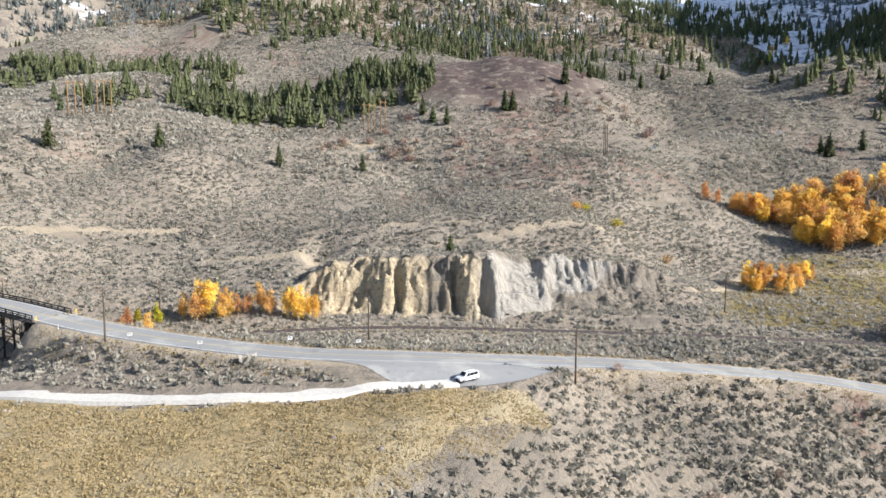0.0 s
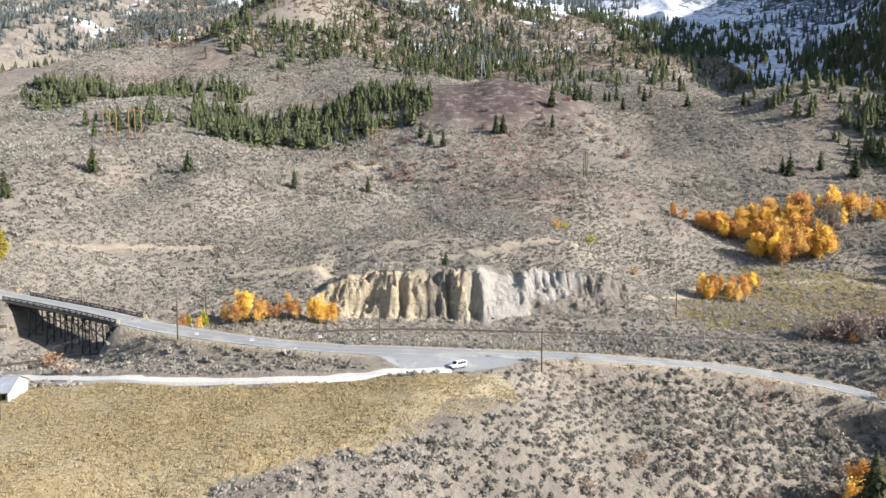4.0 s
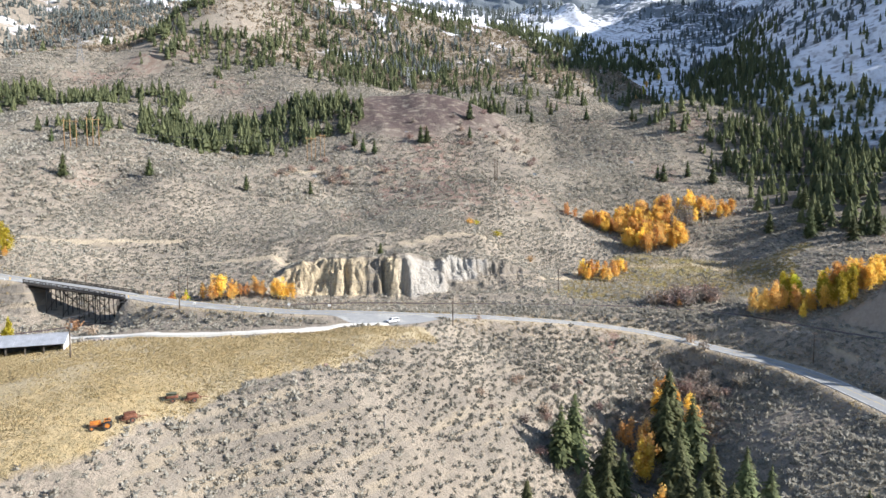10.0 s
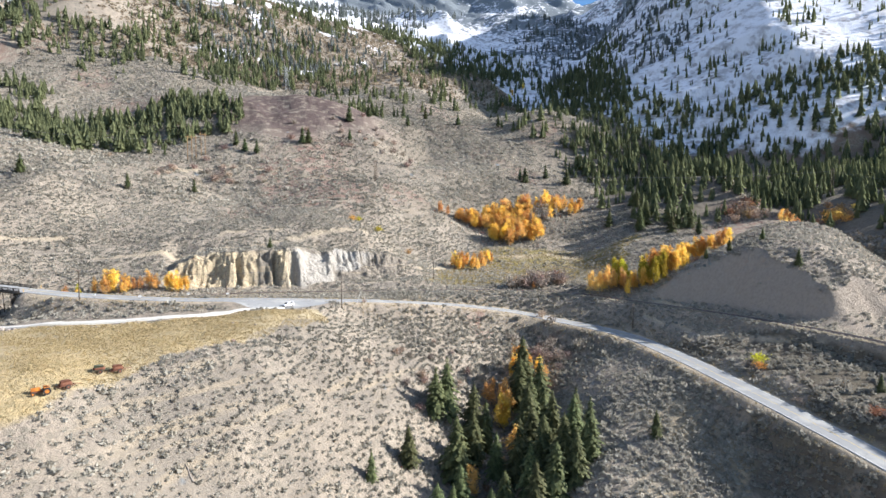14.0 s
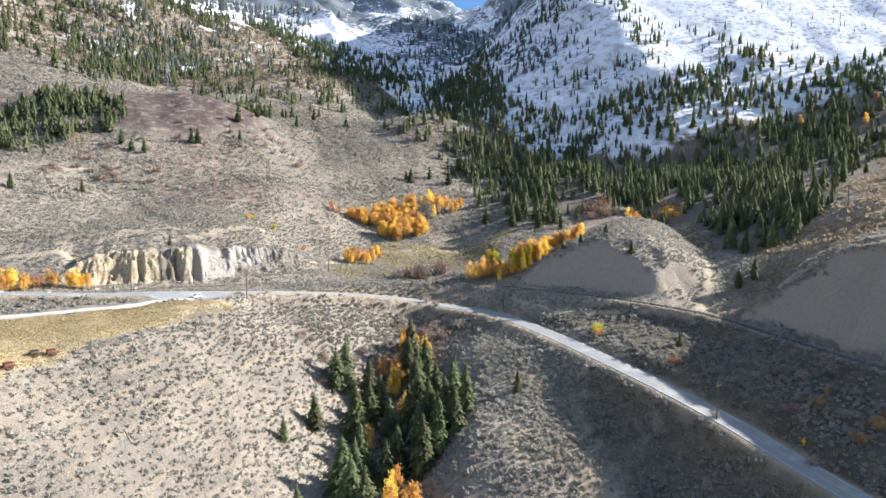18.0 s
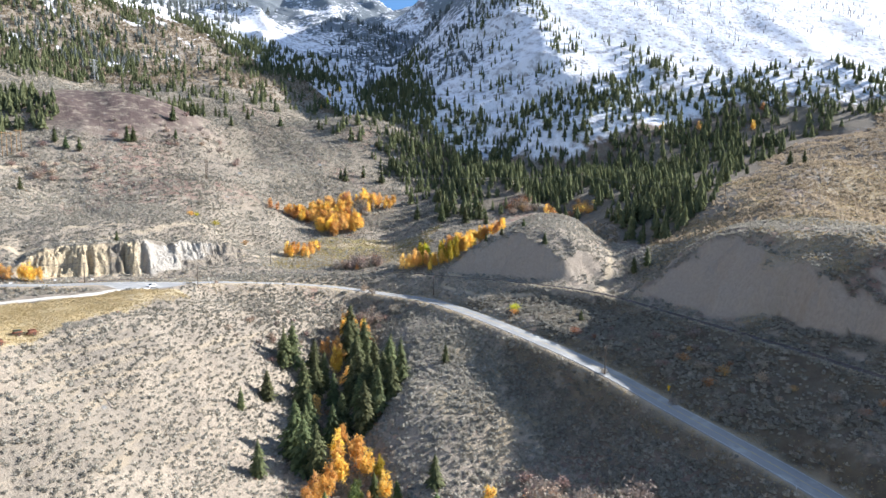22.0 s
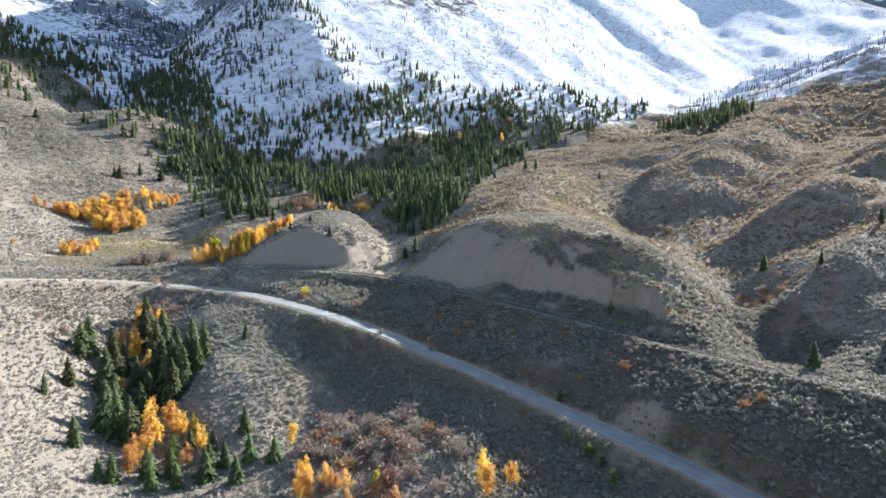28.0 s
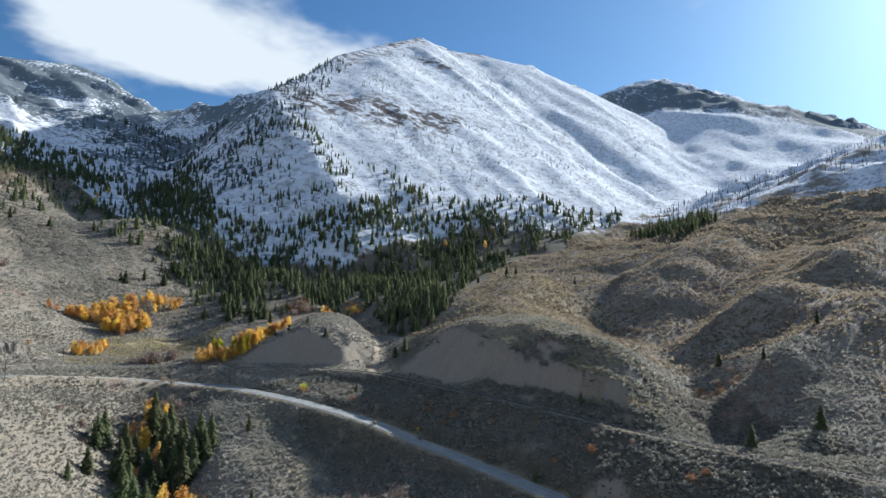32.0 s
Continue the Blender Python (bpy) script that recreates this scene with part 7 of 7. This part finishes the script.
def suv(m):
    ob = thing("car", m, "white sport utility car parked on the gravel pull-out", "car", "vehicles")
    car_base(ob, 4.65, 1.86, 0.36, 1.02, 1.0)
    cab = part("cabin", bevelled(loft([(-2.2, 0.82, 0.60, 1.0, 1.56), (-1.85, 0.85, 0.66, 1.0, 1.70), (0.0, 0.86, 0.68, 1.0, 1.74), (0.55, 0.86, 0.66, 1.0, 1.68), (1.25, 0.84, 0.74, 1.0, 1.08)], False), 0.02, M_CARWHITE, "cabin"), None, ob)
    part("windscreen", beam((0.66, 0, 1.655), (1.2, 0, 1.13), 1.26, 0.02), M_CARGLASS, cab, "dark tinted windscreen")
    part("rear_window", beam((-2.2, 0, 1.58), (-2.26, 0, 1.16), 1.1, 0.02), M_CARGLASS, cab, "dark tinted rear window")
    for s in (-1, 1):
        for x0, x1 in ((-1.95, -1.1), (-1.02, -0.12), (-0.04, 0.72)):
            v = np.array([(x0, s * 0.872, 1.08), (x1, s * 0.872, 1.08), (min(x1, 0.42), s * 0.735, 1.58), (x0 + 0.06, s * 0.735, 1.58)])
            w = v + (0, s * 0.03, 0)
            q = np.array([(0, 1, 2), (0, 2, 3), (4, 6, 5), (4, 7, 6), (0, 4, 5), (0, 5, 1), (1, 5, 6), (1, 6, 2), (2, 6, 7), (2, 7, 3), (3, 7, 4), (3, 4, 0)])
            part("side_window", (np.vstack([v, w]), q), M_CARGLASS, cab, "dark tinted side window")
        part("roof_rail", tube([(-1.7, s * 0.58, 1.72), (-1.6, s * 0.58, 1.79), (0.1, s * 0.58, 1.81), (0.25, s * 0.58, 1.73)], 0.025, 6), M_TRIM, cab, "black roof rail")
    return ob


def vehicle_at(x, y, z, dx, dy):
    return Matrix.Translation((x, y, z)) @ Matrix.Rotation(math.atan2(dy, dx), 4, "Z")


suv(vehicle_at(-20, -7, ground_at(-20, -7) + 0.16, -0.78, -0.62) @ Matrix.Scale(0.93, 4))

# ---- shed beside the field ----
M_TIN = plain("grey_tin_roof", (0.50, 0.51, 0.53), (0.40, 0.41, 0.42), 0.6, 0.45, 0.4)
M_BOARD = plain("white_boards", (0.68, 0.67, 0.64), (0.54, 0.53, 0.50), 1.0, 0.8)
M_INSIDE = plain("dark_shed_timber", (0.09, 0.08, 0.07), (0.14, 0.12, 0.10), 2, 0.9)
shed_z = ground_at(-120, -22)
shed = thing("shed", Matrix.Translation((-120, -22, shed_z)) @ Matrix.Rotation(radians(14), 4, "Z"), "long open farm shed with a grey metal gable roof", "shed")
for s in (-1, 1):
    part("gable_wall", join(box(s * 10.9, 0, 1.2, 0.16, 9, 3.6), (np.array([(s * 10.82, -4.5, 3), (s * 10.82, 4.5, 3), (s * 10.82, 0, 4.9), (s * 10.98, -4.5, 3), (s * 10.98, 4.5, 3), (s * 10.98, 0, 4.9)]),
                                                            np.array([(0, 1, 2), (3, 5, 4), (0, 3, 4), (0, 4, 1), (1, 4, 5), (1, 5, 2), (2, 5, 3), (2, 3, 0)]))), M_BOARD, shed, "white boarded end wall")
    slope_ = part("roof_slope", (np.array([(-11.4, s * 5.0, 2.85), (11.4, s * 5.0, 2.85), (11.4, 0, 4.98), (-11.4, 0, 4.98), (-11.4, s * 5.0, 2.78), (11.4, s * 5.0, 2.78), (11.4, 0, 4.9), (-11.4, 0, 4.9)]),
                               np.array([(0, 1, 2), (0, 2, 3), (4, 6, 5), (4, 7, 6), (0, 4, 5), (0, 5, 1), (1, 5, 6), (1, 6, 2), (3, 7, 4), (3, 4, 0)])), M_TIN, shed, "grey corrugated metal roof slope")
    for k in range(24):
        x = -11.3 + k * 0.983
        part("roof_seam", beam((x, s * 5.0, 2.88), (x, s * 0.03, 5.0), 0.06, 0.06), M_TIN, slope_)
part("ridge_cap", beam((-11.5, 0, 5.02), (11.5, 0, 5.02), 0.4, 0.06), M_TIN, shed)
part("back_wall", box(0, 4.3, 1.2, 21.6, 0.15, 3.5), M_INSIDE, shed, "dark timber back wall")
for k in range(6):
    part("post", box(-10.6 + k * 4.24, -4.3, 1.2, 0.22, 0.22, 3.5), M_INSIDE, shed)
part("front_beam", box(0, -4.3, 2.8, 21.6, 0.2, 0.3), M_INSIDE, shed)
boat = thing("trailer", on_ground(-125, -32, 40), "white covered trailer parked beside the shed", "trailer", "vehicles")
part("body", bevelled(box(0, 0, 1.35, 4.6, 2.0, 1.7), 0.12, M_CARWHITE, "body"), None, boat)
part("drawbar", beam((2.3, 0, 0.5), (3.6, 0, 0.45), 0.12), M_TRIM, boat)
for s in (-1, 1):
    wheel_parts(boat, -0.3, s * 0.95, 0.33, 0.2)

# ---- old machinery, rocks and logs ----
M_RUST = plain("rusty_orange_paint", (0.72, 0.28, 0.04), (0.42, 0.14, 0.04), 2.5, 0.7, 0.2, relief=0.01)
M_MAROON = plain("rust_brown_iron", (0.14, 0.06, 0.04), (0.22, 0.10, 0.06), 3, 0.8, 0.3, relief=0.01)
M_GREENPAINT = plain("faded_green_paint", (0.075, 0.095, 0.055), (0.14, 0.14, 0.10), 3, 0.8)
M_STONE = plain("field_stone", (0.34, 0.30, 0.26), (0.22, 0.19, 0.17), 1.5, 0.95, spread=0.4, relief=0.04)
M_REDSTONE = plain("red_brown_stone", (0.27, 0.185, 0.145), (0.19, 0.135, 0.11), 1.5, 0.95, relief=0.04)
M_LOG = plain("grey_dead_log", (0.26, 0.23, 0.20), (0.17, 0.15, 0.13), 2, 0.9, relief=0.02)


def big_wheel(ob, x, y, r, w, rim):
    ring = [(r * 0.6, -w / 2), (r * 0.95, -w / 2), (r, -w * 0.3), (r, w * 0.3), (r * 0.95, w / 2), (r * 0.6, w / 2)]
    n = 20
    v = np.array([(x + rr * math.cos(2 * math.pi * i / n), y + o, r + rr * math.sin(2 * math.pi * i / n)) for i in range(n) for rr, o in ring])
    k = np.arange(len(v)).reshape(n, len(ring))
    q = np.stack([k, np.roll(k, -1, 0), np.roll(np.roll(k, -1, 0), -1, 1), np.roll(k, -1, 1)], -1).reshape(-1, 4)
    tyre = part("tyre", (v, np.vstack([q[:, [0, 1, 2]], q[:, [0, 2, 3]]])), M_TYRE, ob, "black ribbed tyre")
    part("rim", tube([(x, y - w * 0.3, r), (x, y, r), (x, y + w * 0.3, r)], [r * 0.6, r * 0.5, r * 0.6], 14), rim, tyre)


def tractor(x, y, turn):
    ob = thing("tractor", on_ground(x, y, turn), "old rusty orange tractor standing in the grass", "tractor", "old farm machines")
    part("bonnet", bevelled(box(0.95, 0, 1.2, 1.7, 0.62, 0.7), 0.08, M_RUST, "bonnet"), None, ob)
    part("chassis", join(beam((-1.3, 0, 0.75), (1.8, 0, 0.75), 0.45, 0.4), box(-0.9, 0, 0.95, 0.8, 0.7, 0.5)), M_MAROON, ob, "rust-brown iron chassis")
    for s in (-1, 1):
        part("fender", bevelled(join(box(-0.95, s * 0.72, 1.52, 1.1, 0.4, 0.07), box(-0.45, s * 0.72, 1.3, 0.07, 0.4, 0.45)), 0.02, M_RUST, "fender"), None, ob)
        big_wheel(ob, -0.95, s * 0.85, 0.72, 0.38, M_RUST)
        big_wheel(ob, 1.45, s * 0.7, 0.42, 0.2, M_RUST)
    part("seat", bevelled(join(box(-0.75, 0, 1.42, 0.45, 0.5, 0.1), box(-0.97, 0, 1.62, 0.08, 0.48, 0.36)), 0.03, M_BLACK, "seat"), None, ob)
    part("steering_wheel", tube([(-0.25 + 0.03 * math.sin(a), 0.2 * math.cos(a), 1.68 + 0.2 * math.sin(a)) for a in np.linspace(0, 6.283, 13)], 0.02, 5), M_BLACK, ob)
    part("exhaust_pipe", tube([(1.1, 0.12, 1.5), (1.1, 0.12, 2.2)], 0.04, 7), M_MAROON, ob)


def implement(x, y, turn, paint, label, name="hay_rake"):
    ob = thing(name, on_ground(x, y, turn), label, "farm implement", "old farm machines")
    part("frame", join(beam((-1.6, -0.7, 0.75), (1.6, -0.7, 0.75), 0.12), beam((-1.6, 0.7, 0.75), (1.6, 0.7, 0.75), 0.12), beam((-1.6, -0.7, 0.75), (-1.6, 0.7, 0.75), 0.12), beam((1.6, -0.7, 0.75), (1.6, 0.7, 0.75), 0.12),
                       beam((1.6, 0, 0.75), (3.2, 0, 0.5), 0.1)), paint, ob)
    part("drum", tube([(-1.2, 0, 0.95), (-0.6, 0, 0.98), (0.6, 0, 0.98), (1.2, 0, 0.95)], [0.4, 0.46, 0.46, 0.4], 12), M_MAROON, ob, "rust-brown iron drum", True)
    part("hopper", bevelled(loft([(-1.0, 0.35, 0.6, 1.35, 1.8), (0.0, 0.4, 0.66, 1.35, 1.85), (0.9, 0.35, 0.6, 1.35, 1.78)]), 0.02, paint, "hopper"), None, ob)
    for k in range(9):
        part("tine", tube([(-1.4 + k * 0.35, -0.7, 0.72), (-1.4 + k * 0.35, -0.95, 0.4), (-1.4 + k * 0.35, -0.85, 0.08)], 0.025, 5), M_MAROON, ob)
    for s in (-1, 1):
        big_wheel(ob, 0.2, s * 0.98, 0.46, 0.16, M_MAROON)


tractor(-75, -82, 200)
implement(-71.5, -78.5, 35, M_MAROON, "rust-brown iron farm implement in the grass")
implement(-67, -69, 15, M_GREENPAINT, "weathered implement with a faded green frame", "seed_drill")
implement(-63.5, -67.5, 30, M_MAROON, "dark low iron harrow lying in the grass", "harrow")


def stone_mesh(seed, material, flat=0.7):
    bm = bmesh.new()
    bmesh.ops.create_icosphere(bm, subdivisions=2, radius=1)
    g = np.random.default_rng(seed)
    cuts = g.normal(size=(9, 3))
    cuts /= np.linalg.norm(cuts, axis=1, keepdims=True)
    for v in bm.verts:
        c = np.array(v.co)
        for n in cuts:
            over = c @ n - 0.72
            if over > 0:
                c = c - n * over * 0.9
        v.co = Vector(c * (1.1, 0.9, flat)) + Vector(g.normal(0, 0.025, 3))
    me = bpy.data.meshes.new("boulder")
    bm.to_mesh(me)
    bm.free()
    me.materials.append(material)
    return me


STONES = [stone_mesh(k, M_STONE) for k in range(5)]
RED_STONE = stone_mesh(9, M_REDSTONE, 0.8)


def boulder(x, y, s, k, me=None, label="weathered grey-brown boulder in the dirt"):
    ob = new("boulder", me or STONES[k % 5])
    ob.matrix_world = on_ground(x, y, 53 * k, -0.2 * s, s)
    return tagged(ob, label, "boulder", "boulders")


boulder(-38, -46, 0.65, 1, RED_STONE, "red-brown boulder at the field's edge")
g = np.random.default_rng(77)
for k in range(34):
    u = g.uniform(0, 1)
    boulder(-100 - 18 * u + g.normal(0, 1.2), -14.5 + 7 * u + g.normal(0, 0.8), g.uniform(0.3, 0.75), k, None, "pale stone of the rock pile by the track")
for k in range(26):
    u = g.uniform(0, 1)
    boulder(-92 + 64 * u, -20.0 + 5.5 * u * u + g.normal(0, 0.7), g.uniform(0.16, 0.4), k, None, "small pale stone along the gravel road")
for k in range(30):
    boulder(g.uniform(-62, 48), g.uniform(47.5, 51), g.uniform(0.25, 0.7), k, None, "fallen block at the foot of the bluff")
for k in range(24):
    boulder(g.uniform(-50, 70), g.uniform(-60, -15), g.uniform(0.2, 0.5), k, None, "loose stone on the pale silt slope")


def log(x, y, turn, length):
    v, f = tube([(-length / 2, 0, 0), (-length / 6, 0.12, 0), (length / 5, -0.08, 0), (length / 2, 0.05, 0)], [0.2, 0.18, 0.15, 0.09], 8)
    m = Matrix.Translation((x, y, 0)) @ Matrix.Rotation(radians(turn), 4, "Z")
    w = v @ np.array(m.to_3x3()).T + (x, y, 0)
    v[:, 2] += drop(w[:, 0], w[:, 1]) + 0.12
    twig, f2 = tube([v[8] * 1.0, v[8] + (0.3, 0.5, 0.35)], [0.05, 0.02], 5)
    ob = new("log", mesh("log", join((v, f), (twig, f2)), M_LOG, True))
    ob.matrix_world = m
    tagged(ob, "grey dead log lying on the slope", "log", "dead logs")


for x, y, turn, length in ((-47, -88, 120, 3.5), (-24, -58, 95, 4), (12, -36, 110, 3)):
    log(x, y, turn, length)

# ---- cabins under the far woods ----
def cabin(x, y, turn, w, d, label):
    ob = thing("cabin", on_ground(x, y, turn), label, "house", "far cabins")
    wall_ = part("wall", box(0, 0, 1.1, w, d, 3.4), M_BOARD, ob)
    for s in (-1, 1):
        part("roof", (np.array([(-w / 2 - 0.5, s * (d / 2 + 0.5), 2.6), (w / 2 + 0.5, s * (d / 2 + 0.5), 2.6), (w / 2 + 0.5, 0, 4.6), (-w / 2 - 0.5, 0, 4.6), (-w / 2 - 0.5, s * (d / 2 + 0.5), 2.45), (w / 2 + 0.5, s * (d / 2 + 0.5), 2.45), (w / 2 + 0.5, 0, 4.45), (-w / 2 - 0.5, 0, 4.45)]),
                      np.array([(0, 1, 2), (0, 2, 3), (4, 6, 5), (4, 7, 6), (0, 4, 5), (0, 5, 1), (1, 5, 6), (1, 6, 2), (3, 7, 4), (3, 4, 0)])), M_TIN, ob, "pale metal roof")
        part("window", box(s * w / 4, -d / 2 - 0.02, 1.6, 1.1, 0.06, 1.0), M_CARGLASS, wall_, "dark window pane")


cabin(352, 545, 20, 11, 7, "small pale cabin with a light metal roof")
cabin(372, 520, 50, 9, 6, "small pale cabin half hidden by trees")
